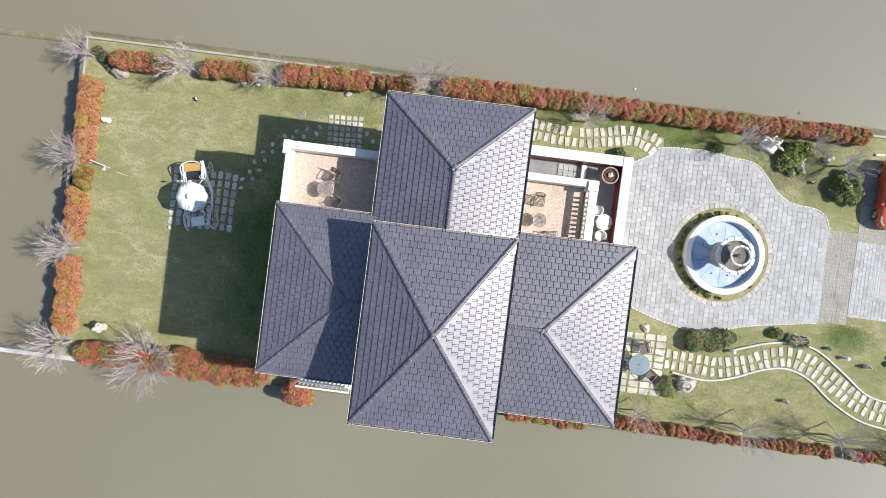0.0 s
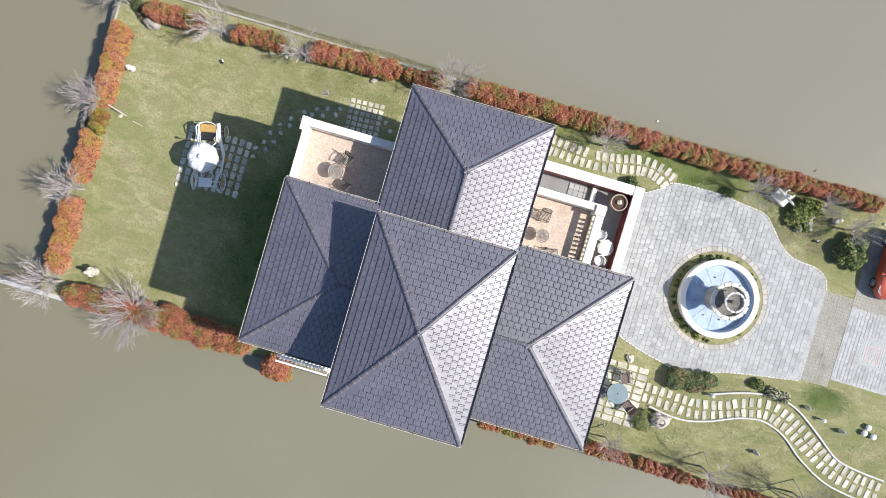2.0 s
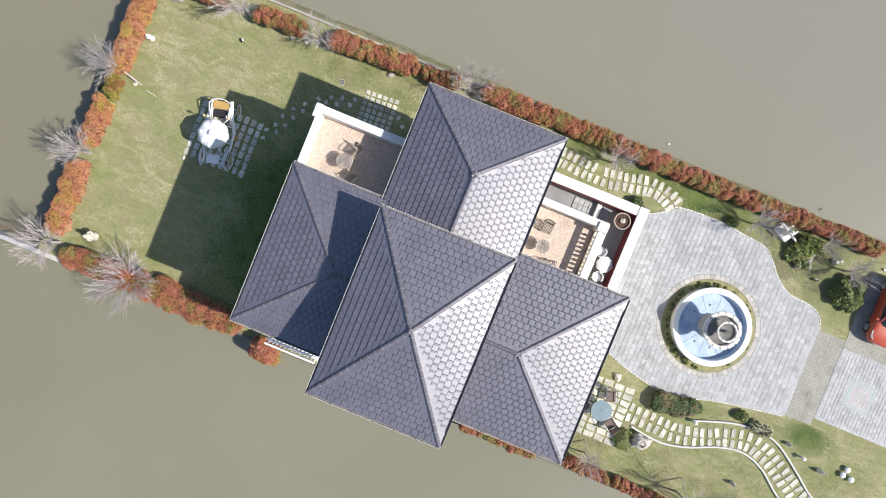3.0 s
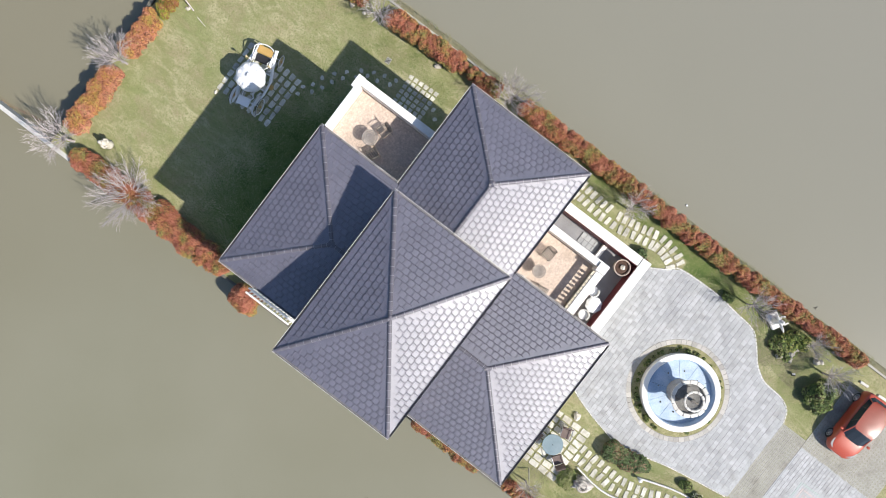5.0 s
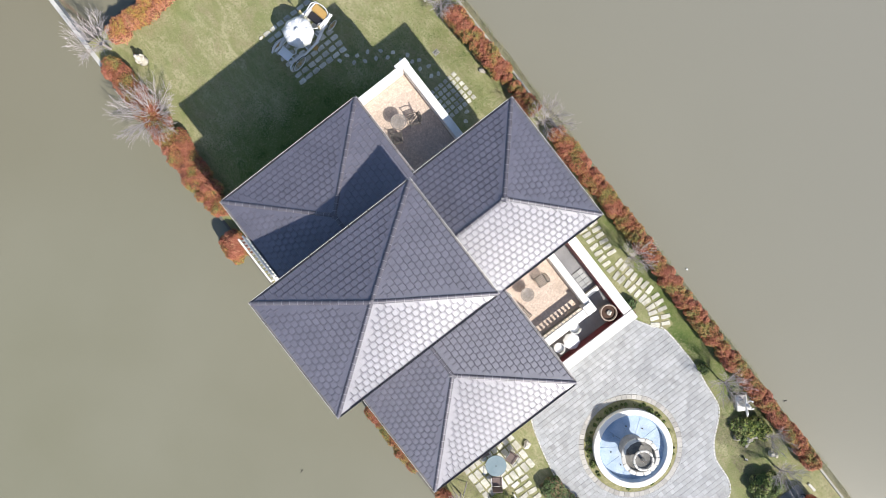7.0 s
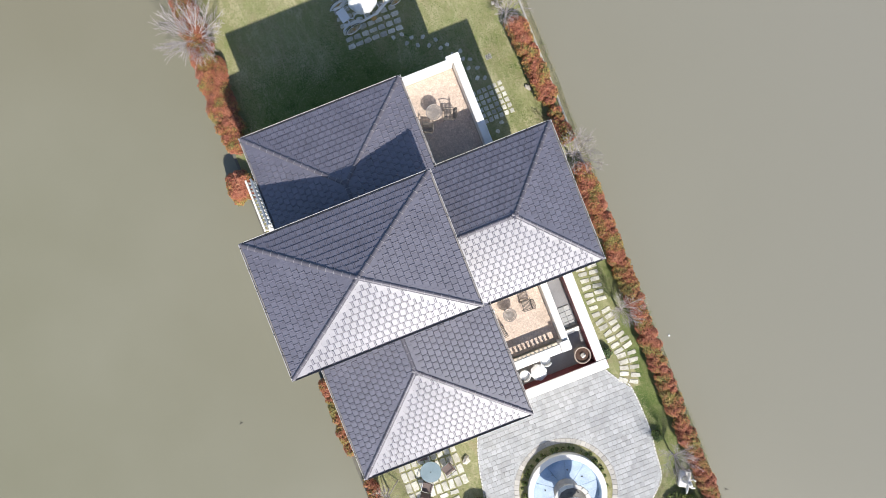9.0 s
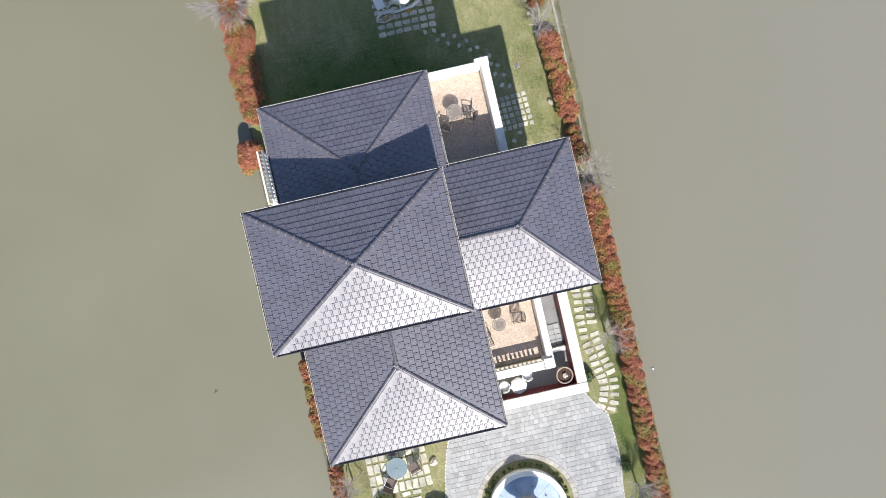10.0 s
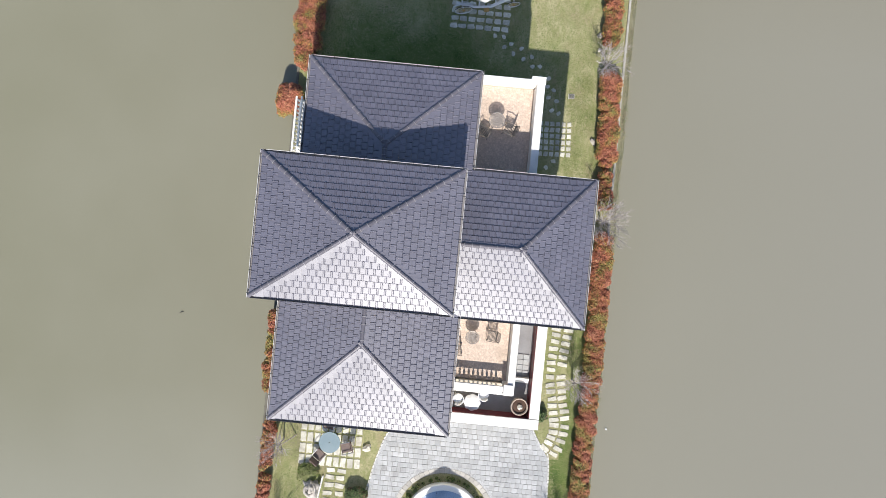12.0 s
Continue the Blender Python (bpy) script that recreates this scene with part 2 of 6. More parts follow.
M["rock"] = surface("garden_rock", (0.25, 0.23, 0.195), (0.50, 0.47, 0.42), 4, 30, 0.85, bump=0.5, depth=0.03)
M["white_paint"] = surface("white_gloss_paint", (0.80, 0.81, 0.82), (0.87, 0.88, 0.89), 2, 30, 0.3, bump=0.02)
M["blue_pool"] = surface("blue_basin_paint", (0.25, 0.37, 0.54), (0.48, 0.59, 0.72), 1.8, 18, 0.45, bump=0.1, spots=0.3)
M["grey_stone"] = surface("fountain_stone", (0.33, 0.305, 0.275), (0.64, 0.60, 0.55), 4, 40, 0.75, bump=0.4, spots=0.4)
M["gold"] = surface("gold_leather", (0.46, 0.28, 0.08), (0.60, 0.40, 0.15), 3, 40, 0.5, bump=0.1)
M["pale_gold"] = surface("faded_gold_paint", (0.45, 0.36, 0.20), (0.62, 0.53, 0.34), 5, 40, 0.4, bump=0.05)
M["black"] = surface("black_leather", (0.018, 0.017, 0.02), (0.035, 0.034, 0.04), 4, 60, 0.5, bump=0.1)
M["iron"] = surface("cast_iron", (0.09, 0.08, 0.072), (0.20, 0.18, 0.16), 6, 60, 0.5, 0.3, bump=0.1)
M["bronze_table"] = surface("cast_table_top", (0.27, 0.24, 0.215), (0.44, 0.40, 0.37), 12, 50, 0.5, 0.2, bump=0.3)
M["wicker"] = surface("brown_wicker", (0.10, 0.072, 0.062), (0.20, 0.15, 0.135), 14, 90, 0.7, bump=0.4)
M["glass_table"] = surface("frosted_table_top", (0.18, 0.25, 0.28), (0.26, 0.33, 0.36), 2, 30, 0.25, bump=0.02)
M["car_red"] = surface("red_car_paint", (0.44, 0.062, 0.026), (0.50, 0.075, 0.032), 1, 20, 0.45, 0.0, bump=0.0, spec=0.6)
_paint = M["car_red"].node_tree.nodes["Principled BSDF"]
_paint.inputs["Coat Weight"].default_value, _paint.inputs["Coat Roughness"].default_value = 0.6, 0.22
M["car_glass"] = surface("car_window", (0.02, 0.026, 0.034), (0.034, 0.043, 0.053), 1, 20, 0.08, bump=0.0)
M["tyre"] = surface("tyre_rubber", (0.015, 0.015, 0.015), (0.03, 0.03, 0.03), 5, 60, 0.8, bump=0.1)
M["rim"] = surface("alloy_rim", (0.45, 0.45, 0.46), (0.6, 0.6, 0.61), 5, 60, 0.3, 0.8, bump=0.0)
M["plastic"] = surface("dark_trim", (0.02, 0.02, 0.022), (0.035, 0.035, 0.037), 5, 60, 0.5, bump=0.0)
M["lamp_glass"] = surface("lamp_lens", (0.6, 0.6, 0.6), (0.75, 0.75, 0.75), 5, 60, 0.12, bump=0.0)
M["window_glass"] = surface("window_pane", (0.03, 0.04, 0.05), (0.05, 0.06, 0.07), 1, 10, 0.06, bump=0.0)
M["terracotta"] = surface("stone_urn", (0.30, 0.23, 0.18), (0.50, 0.42, 0.35), 6, 40, 0.7, bump=0.3)
M["flower"] = leafy("pale_flowers", [(0.75, 0.74, 0.66), (0.10, 0.15, 0.04), (0.65, 0.62, 0.42), (0.16, 0.21, 0.06), (0.72, 0.71, 0.6), (0.08, 0.12, 0.03), (0.7, 0.68, 0.5)], 0.6)


def water_material():
    """Muddy pond water: olive on one side of the plot, greyer on the other, paler at one end, browner at the other,
    faint ripples.
    """
    m = surface("pond_water", (0.204, 0.199, 0.131), (0.25, 0.245, 0.178), 0.018, 0.11, 0.22, bump=0.0, detail=3.0)
    n, l = m.node_tree.nodes, m.node_tree.links
    bsdf = n["Principled BSDF"]
    geo = n.new("ShaderNodeNewGeometry")
    axes = n.new("ShaderNodeSeparateXYZ")
    l.new(geo.outputs["Position"], axes.inputs[0])
    across = n.new("ShaderNodeMapRange")
    across.inputs["From Min"].default_value, across.inputs["From Max"].default_value = -26.0, 26.0
    l.new(axes.outputs["X"], across.inputs["Value"])
    side_tone = n.new("ShaderNodeMixRGB")
    side_tone.inputs["Color2"].default_value = (0.253, 0.244, 0.199, 1)
    l.new(across.outputs[0], side_tone.inputs["Fac"])
    l.new(bsdf.inputs["Base Color"].links[0].from_socket, side_tone.inputs["Color1"])
    along = n.new("ShaderNodeMapRange")
    along.inputs["From Min"].default_value, along.inputs["From Max"].default_value = -9.0, -26.0
    along.inputs["To Max"].default_value = 0.85
    l.new(axes.outputs["Y"], along.inputs["Value"])
    west = n.new("ShaderNodeMapRange")
    west.inputs["From Min"].default_value, west.inputs["From Max"].default_value = 2.0, -8.0
    l.new(axes.outputs["X"], west.inputs["Value"])
    where = n.new("ShaderNodeMath")
    where.operation = "MULTIPLY"
    l.new(along.outputs[0], where.inputs[0])
    l.new(west.outputs[0], where.inputs[1])
    pale = n.new("ShaderNodeMixRGB")
    pale.inputs["Color2"].default_value = (0.315, 0.312, 0.262, 1)
    l.new(where.outputs[0], pale.inputs["Fac"])
    l.new(side_tone.outputs[0], pale.inputs["Color1"])
    far = n.new("ShaderNodeMapRange")
    far.inputs["From Min"].default_value, far.inputs["From Max"].default_value = 12.0, 26.0
    far.inputs["To Max"].default_value = 0.75
    l.new(axes.outputs["Y"], far.inputs["Value"])
    brown = n.new("ShaderNodeMixRGB")
    brown.inputs["Color2"].default_value = (0.215, 0.197, 0.135, 1)
    l.new(far.outputs[0], brown.inputs["Fac"])
    l.new(pale.outputs[0], brown.inputs["Color1"])
    l.new(brown.outputs[0], bsdf.inputs["Base Color"])
    rip = n.new("ShaderNodeTexNoise")
    rip.inputs["Scale"].default_value, rip.inputs["Detail"].default_value = 2.2, 5.0
    l.new(geo.outputs["Position"], rip.inputs["Vector"])
    b = n.new("ShaderNodeBump")
    b.inputs["Strength"].default_value, b.inputs["Distance"].default_value = 0.12, 0.03
    l.new(rip.outputs["Fac"], b.inputs["Height"])
    l.new(b.outputs[0], bsdf.inputs["Normal"])
    return m


M["water"] = water_material()


# ---- building blocks ----
def thing(name, label, category, at=(0, 0, 0), turn=0.0, group="", kind=""):
    ob = new(name)
    ob.empty_display_size = 0.2
    ob.matrix_basis = pose(*at, 0, 0, turn)
    return tagged(ob, label, category, group, kind)


def mesh_of(bm, name, smooth=False):
    me = bpy.data.meshes.new(name)
    bmesh.ops.recalc_face_normals(bm, faces=bm.faces)
    bm.to_mesh(me)
    bm.free()
    if smooth:
        for p in me.polygons:
            p.use_smooth = True
    return me


def part(name, bm, material, parent=None, label="", smooth=False):
    """One mesh object out of a bmesh, under a thing or a part."""
    ob = new(name, mesh_of(bm, name, smooth))
    ob.data.materials.append(M[material])
    if parent:
        ob.parent = parent
    return tagged(ob, label) if label else ob


def piece(name, mesh, parent, m):
    """One more object on a shared mesh."""
    ob = new(name, mesh)
    ob.parent = parent
    ob.matrix_basis = m
    return ob


def box(bm, x0, x1, y0, y1, z0, z1, bevel=0.0, m=None):
    vs = [bm.verts.new((x, y, z)) for z in (z0, z1) for y in (y0, y1) for x in (x0, x1)]
    fs = [bm.faces.new([vs[i] for i in q]) for q in ((0, 2, 3, 1), (4, 5, 7, 6), (0, 1, 5, 4), (2, 6, 7, 3), (0, 4, 6, 2), (1, 3, 7, 5))]
    if bevel:
        es = list({e for f in fs for e in f.edges})
        r = bmesh.ops.bevel(bm, geom=es, offset=bevel, segments=1, affect="EDGES")
        vs = list({v for f in r["faces"] for v in f.verts} | {v for v in vs if v.is_valid})
    if m:
        bmesh.ops.transform(bm, matrix=m, verts=vs)
    return vs


def rod(bm, a, b, r0, r1=None, n=6, caps=True):
    """A tapered round bar from a to b."""
    a, b = Vector(a), Vector(b)
    r1 = r0 if r1 is None else r1
    w = (b - a).normalized()
    u = w.orthogonal().normalized()
    v = w.cross(u)
    rings = []
    for c, r in ((a, r0), (b, r1)):
        rings.append([bm.verts.new(c + r * (math.cos(t) * u + math.sin(t) * v)) for t in (2 * math.pi * i / n for i in range(n))])
    for i in range(n):
        bm.faces.new((rings[0][i], rings[0][(i + 1) % n], rings[1][(i + 1) % n], rings[1][i]))
    if caps and n > 2:
        bm.faces.new(rings[0][::-1])
        bm.faces.new(rings[1])


def tube(bm, points, r, n=6):
    for a, b in zip(points, points[1:]):
        rod(bm, a, b, r, r, n)


def lathe(bm, profile, n=24, at=(0, 0, 0), wave=0.0, lobes=0, closed=True):
    """Turns a profile of (radius, height) about the upright axis; wave gives it lobes."""
    rings = []
    for r, z in profile:
        ring = []
        for i in range(n):
            t = 2 * math.pi * i / n
            k = 1 + (wave * abs(math.cos(t * lobes / 2)) - wave if lobes else 0)
            ring.append(bm.verts.new((at[0] + r * k * math.cos(t), at[1] + r * k * math.sin(t), at[2] + z)))
        rings.append(ring)
    for a, b in zip(rings, rings[1:]):
        for i in range(n):
            bm.faces.new((a[i], a[(i + 1) % n], b[(i + 1) % n], b[i]))
    if profile[0][0] > 1e-4 and closed:
        bm.faces.new(rings[0][::-1])
    if profile[-1][0] > 1e-4 and closed:
        bm.faces.new(rings[-1])


def torus(bm, at, axis, R, r, n=20, k=6, squash=1.0):
    m = Vector(axis).to_track_quat("Z", "Y").to_matrix()
    at = Vector(at)
    rings = []
    for i in range(n):
        t = 2 * math.pi * i / n
        rings.append([bm.verts.new(at + m @ Vector(((R + r * math.cos(s)) * math.cos(t), (R + r * math.cos(s)) * math.sin(t), squash * r * math.sin(s))))
                      for s in (2 * math.pi * j / k for j in range(k))])
    for i in range(n):
        for j in range(k):
            bm.faces.new((rings[i][j], rings[(i + 1) % n][j], rings[(i + 1) % n][(j + 1) % k], rings[i][(j + 1) % k]))


def lump(bm, at, size, seed=0, rough=0.25, sub=2, freq=1.6):
    """An uneven rounded mass."""
    r = bmesh.ops.create_icosphere(bm, subdivisions=sub, radius=1.0)
    for v in r["verts"]:
        k = 1 + rough * noise.noise(v.co * freq + Vector((seed * 7.3, seed * 3.1, 0)))
        v.co = Vector((v.co.x * size[0] * k + at[0], v.co.y * size[1] * k + at[1], v.co.z * size[2] * k + at[2]))


def prism(bm, outline, z0, z1):
    """An upright solid over an outline of (x, y)."""
    lo = [bm.verts.new((x, y, z0)) for x, y in outline]
    hi = [bm.verts.new((x, y, z1)) for x, y in outline]
    bm.faces.new(hi)
    bm.faces.new(lo[::-1])
    n = len(outline)
    for i in range(n):
        bm.faces.new((lo[i], lo[(i + 1) % n], hi[(i + 1) % n], hi[i]))


def spline(points, step):
    """Points at even steps along a smooth curve through the given ones, with the way on at each."""
    pts = [Vector((p[0], p[1], 0)) for p in points]
    ext = [2 * pts[0] - pts[1]] + pts + [2 * pts[-1] - pts[-2]]
    dense = []
    for i in range(1, len(ext) - 2):
        p0, p1, p2, p3 = ext[i - 1:i + 3]
        for k in range(40):
            t = k / 40
            dense.append(0.5 * (2 * p1 + (p2 - p0) * t + (2 * p0 - 5 * p1 + 4 * p2 - p3) * t * t + (3 * p1 - p0 - 3 * p2 + p3) * t ** 3))
    dense.append(pts[-1])
    out, gone, due = [], 0.0, 0.0
    for a, b in zip(dense, dense[1:]):
        d = (b - a).length
        while d > 0 and due <= gone + d:
            out.append((a.lerp(b, (due - gone) / d), (b - a).normalized()))
            due += step
        gone += d
    return out


def inside(x, y, poly):
    hit = False
    for (x0, y0), (x1, y1) in zip(poly, poly[1:] + poly[:1]):
        if (y0 > y) != (y1 > y) and x < (x1 - x0) * (y - y0) / (y1 - y0) + x0:
            hit = not hit
    return hit


def clipped(poly, region):
    """The part of a polygon within a convex region that turns anticlockwise."""
    for (ax, ay), (bx, by) in zip(region, region[1:] + region[:1]):
        side = lambda p: (bx - ax) * (p[1] - ay) - (by - ay) * (p[0] - ax)
        out = []
        for p, q in zip(poly, poly[1:] + poly[:1]):
            sp, sq = side(p), side(q)
            if sp >= 0:
                out.append(p)
            if sp * sq < 0:
                t = sp / (sp - sq)
                out.append((p[0] + t * (q[0] - p[0]), p[1] + t * (q[1] - p[1])))
        poly = out
        if len(poly) < 3:
            return []
    return poly


# ---- ground, water and banks ----
SHORE_W, SHORE_E, SHORE_N = -9.45, 8.44, 21.33  # the plot: x across, y along


def sheet(name, outline, z, material, label, category):
    bm = bmesh.new()
    bm.faces.new([bm.verts.new((x, y, z)) for x, y in outline])
    return tagged(part(name, bm, material), label, category, kind="structure")


sheet("water", [(-1500, -1500), (1500, -1500), (1500, 1500), (-1500, 1500)], -0.70, "water", "still olive-grey muddy pond water round the plot", "water")

bm = bmesh.new()
prism(bm, [(SHORE_W, -70), (SHORE_E, -70), (SHORE_E, SHORE_N), (SHORE_W, SHORE_N)], -1.2, 0.0)
ground = tagged(part("ground", bm, "grass"), "short dry yellow-green lawn on a walled plot", "lawn", kind="structure")


def retaining_wall(name, a, b, wide, top, label, material="concrete"):
    bm = bmesh.new()
    x0, x1 = sorted((a[0], b[0]))
    y0, y1 = sorted((a[1], b[1]))
    if x1 - x0 > y1 - y0:
        box(bm, x0, x1, y0 - wide / 2, y1 + wide / 2, -1.3, top, 0.015)
    else:
        box(bm, x0 - wide / 2, x1 + wide / 2, y0, y1, -1.3, top, 0.015)
    return tagged(part(name, bm, material), label, "retaining wall", kind="structure")


retaining_wall("wall_east", (SHORE_E + 0.06, -70), (SHORE_E + 0.06, SHORE_N + 0.09), 0.12, 0.12, "pale low concrete retaining wall along the water")
retaining_wall("wall_kerb", (2.2, SHORE_N + 0.045), (SHORE_E - 0.003, SHORE_N + 0.045), 0.09, 0.08, "pale concrete kerb behind the dark retaining wall")
retaining_wall("wall_north", (SHORE_W + 0.2, SHORE_N + 0.20), (SHORE_E - 0.10, SHORE_N + 0.20), 0.215, 0.02, "weathered dark concrete retaining wall along the water", "stained_concrete")
retaining_wall("wall_west", (SHORE_W - 0.02, 19.9), (SHORE_W - 0.02, 40), 0.24, 0.04, "long white-grey concrete wall standing in the water", "kerb")
retaining_wall("wall_shore", (SHORE_W + 0.02, -70), (SHORE_W + 0.02, 19.88), 0.16, 0.02, "stained dark concrete retaining wall under the hedges", "stained_concrete")


def bank(name, xs, y0, y1, top, label, seed):
    """A weedy strip of earth at the foot of a wall."""
    bm = bmesh.new()
    rows = []
    n = int((y1 - y0) / 0.5)
    for i in range(n + 1):
        y = y0 + (y1 - y0) * i / n
        w = (xs[1] - xs[0]) * (1 + 0.35 * noise.noise(Vector((y * 0.4, seed, 0))))
        rows.append([bm.verts.new((xs[0] + w * f, y, z + 0.05 * noise.noise(Vector((y, f * 3, seed))))) for f, z in ((-0.15, -0.95), (0, top), (0.5, top - 0.12), (0.85, top - 0.3), (1.1, -0.95))])
    for a, b in zip(rows, rows[1:]):
        for j in range(4):
            bm.faces.new((a[j], a[j + 1], b[j + 1], b[j]))
    return tagged(part(name, bm, "soil", smooth=True), label, "earth bank", kind="structure")


bank("bank_east", (8.57, 9.12), -40, 21.9, -0.34, "weedy brown earth bank below the wall", 1)
bank("bank_spit", (8.26, 8.78), 21.95, 60, -0.50, "narrow spit of weedy earth reaching into the pond", 2)


# ---- house ----
house = thing("house", "white villa with grey-purple tiled hipped roofs and terraces", "house")
EAVE, EAVE_MAIN = 7.97, 10.31
ROOFS = {
    # name: eave rectangle, eave height, ridge ends
    "main": ((-7.85, 0.17, -2.73, 2.97), EAVE_MAIN, ((-3.85, 0.06), (-3.85, 0.06)), 1.05),
    "left": ((-6.86, 0.51, 2.10, 7.51), EAVE, ((-3.23, 3.91), (-3.23, 2.10)), 0.96),
    "right": ((-7.21, 0.51, -8.13, -1.90), EAVE, ((-3.41, -4.46), (-3.41, -1.90)), 0.98),
    "top": ((-0.60, 5.85, -3.00, 3.32), EAVE, ((2.84, 0.08), (-0.60, 0.08)), 1.08),
}
BODIES = {"main": (-7.45, -0.25, -2.30, 2.55, 10.25), "left": (-6.45, 0.10, 2.20, 7.10, 7.92),
          "right": (-6.80, 0.10, -7.70, -2.00, 7.92), "top": (-0.50, 5.45, -2.60, 2.92, 7.92)}
for x0, x1, y0, y1, z in BODIES.values():
    bm = bmesh.new()
    box(bm, x0, x1, y0, y1, -0.2 if x0 > -7.4 else 4.0, z)
    part("wall", bm, "cream", house, "cream rendered outer wall")

TILE_W, TILE_H = 0.30, 0.27


def roof_faces(rect, z, ridge, rise):
    x0, x1, y0, y1 = rect
    (ax, ay), (bx, by) = ridge
    A, B = Vector((ax, ay, z + rise)), Vector((bx, by, z + rise))
    c = [Vector((x0, y0, z)), Vector((x1, y0, z)), Vector((x1, y1, z)), Vector((x0, y1, z))]
    return c, A, B


FACES = []  # (roof, corners from the eave's left end, anticlockwise from outside)
c, A, B = roof_faces(*ROOFS["main"])
FACES += [("main", [c[0], c[1], A]), ("main", [c[1], c[2], A]), ("main", [c[2], c[3], A]), ("main", [c[3], c[0], A])]
c, A, B = roof_faces(*ROOFS["left"])
FACES += [("left", [c[2], c[3], A]), ("left", [c[1], c[2], A, B]), ("left", [c[3], c[0], B, A])]
c, A, B = roof_faces(*ROOFS["right"])
FACES += [("right", [c[0], c[1], A]), ("right", [c[1], c[2], B, A]), ("right", [c[3], c[0], A, B])]
c, A, B = roof_faces(*ROOFS["top"])
FACES += [("top", [c[1], c[2], A]), ("top", [c[0], c[1], A, B]), ("top", [c[2], c[3], B, A])]

HIPS = []
for key, (rect, z, ridge, rise) in ROOFS.items():
    c, A, B = roof_faces(rect, z, ridge, rise)
    HIPS += [(key, p, A) for p in {"main": c, "left": (c[2], c[3]), "right": (c[0], c[1]), "top": (c[1], c[2])}[key]]
    if (A - B).length > 0.1:
        HIPS.append((key, B, A))

roofs = {}
for key in ROOFS:
    rect, z, ridge, rise = ROOFS[key]
    c, A, B = roof_faces(rect, z, ridge, rise)
    bm = bmesh.new()
    lo = [bm.verts.new(p + Vector((0, 0, -0.14))) for p in c]
    hi = [bm.verts.new(p + Vector((0, 0, -0.015))) for p in c]
    bm.faces.new(lo[::-1])
    for i in range(4):
        bm.faces.new((lo[i], lo[(i + 1) % 4], hi[(i + 1) % 4], hi[i]))
    va = bm.verts.new(A + Vector((0, 0, -0.015)))
    vb = va if (A - B).length < 0.1 else bm.verts.new(B + Vector((0, 0, -0.015)))
    at = {tuple(p): v for p, v in zip(c, hi)}
    at[tuple(A)], at[tuple(B)] = va, vb
    for k2, f in FACES:
        if k2 == key:
            vs = []
            for p in f:
                if at[tuple(p)] not in vs:
                    vs.append(at[tuple(p)])
            bm.faces.new(vs)
    roofs[key] = part("roof", bm, "underlay", house, "grey-purple tiled hipped roof")


def face_frame(f):
    """The eave's start, the ways along the eave and up the slope, and the face's outline in them."""
    o = f[0]
    u = (f[1] - f[0]).normalized()
    n = u.cross(f[-1] - f[0]).normalized()
    v = n.cross(u)
    return o, u, v, n, [((p - o).dot(u), (p - o).dot(v)) for p in f]


# one interlocking tile across: (share of the width, height over the pan)
TILE_ACROSS = ((0.0, 0.0), (0.665, 0.0), (0.685, -0.009), (0.705, -0.009), (0.77, 0.021), (0.88, 0.021), (0.945, -0.009), (0.975, -0.009), (1.0, 0.0))


def tile_shell(verts, faces, w, h, lift, o, u, v, n):
    """A tile with its side rib, a broad chamfered lower lip and no underside."""
    along = ((0.0, -0.016), (0.002, 0.012 + lift), (0.044, 0.049 + lift), (h + 0.012, 0.019 + lift))
    i0, k = len(verts), len(TILE_ACROSS)
    for i, (b, top) in enumerate(along):
        for a, rise in TILE_ACROSS:
            verts.append(o + a * w * u + b * v + (top + (rise if i else 0)) * n)
    for i in range(3):
        for q in range(k - 1):
            a = i0 + i * k + q
            faces.append((a, a + 1, a + k + 1, a + k))


def slab(verts, faces, outline, lift, o, u, v, n, slant=0.0):
    """A thin tilted plate over an outline in the roof's own axes; no underside. slant: how far its sides lean in."""
    k, i0 = len(outline), len(verts)
    mid = sum(q[0] for q in outline) / k
    for a, b in outline:
        p = o + (a + (slant if a < mid else -slant)) * u + b * v
        verts.append(p + lift(b) * n)
    for a, b in outline:
        verts.append(o + a * u + b * v - 0.012 * n)
    faces.append(tuple(range(i0, i0 + k)))
    for j in range(k):
        faces.append((i0 + j, i0 + k + j, i0 + k + (j + 1) % k, i0 + (j + 1) % k))


def loose_mesh(name, verts, faces):
    me = bpy.data.meshes.new(name)
    me.from_pydata([tuple(p) for p in verts], [], faces)
    me.update()
    return me


def plain_tile():
    vs, fs = [], []
    tile_shell(vs, fs, TILE_W, TILE_H, 0.0, Vector(), Vector((1, 0, 0)), Vector((0, 1, 0)), Vector((0, 0, 1)))
    me = loose_mesh("roof_tile", vs, fs)
    me.materials.append(M["roof"])
    return me


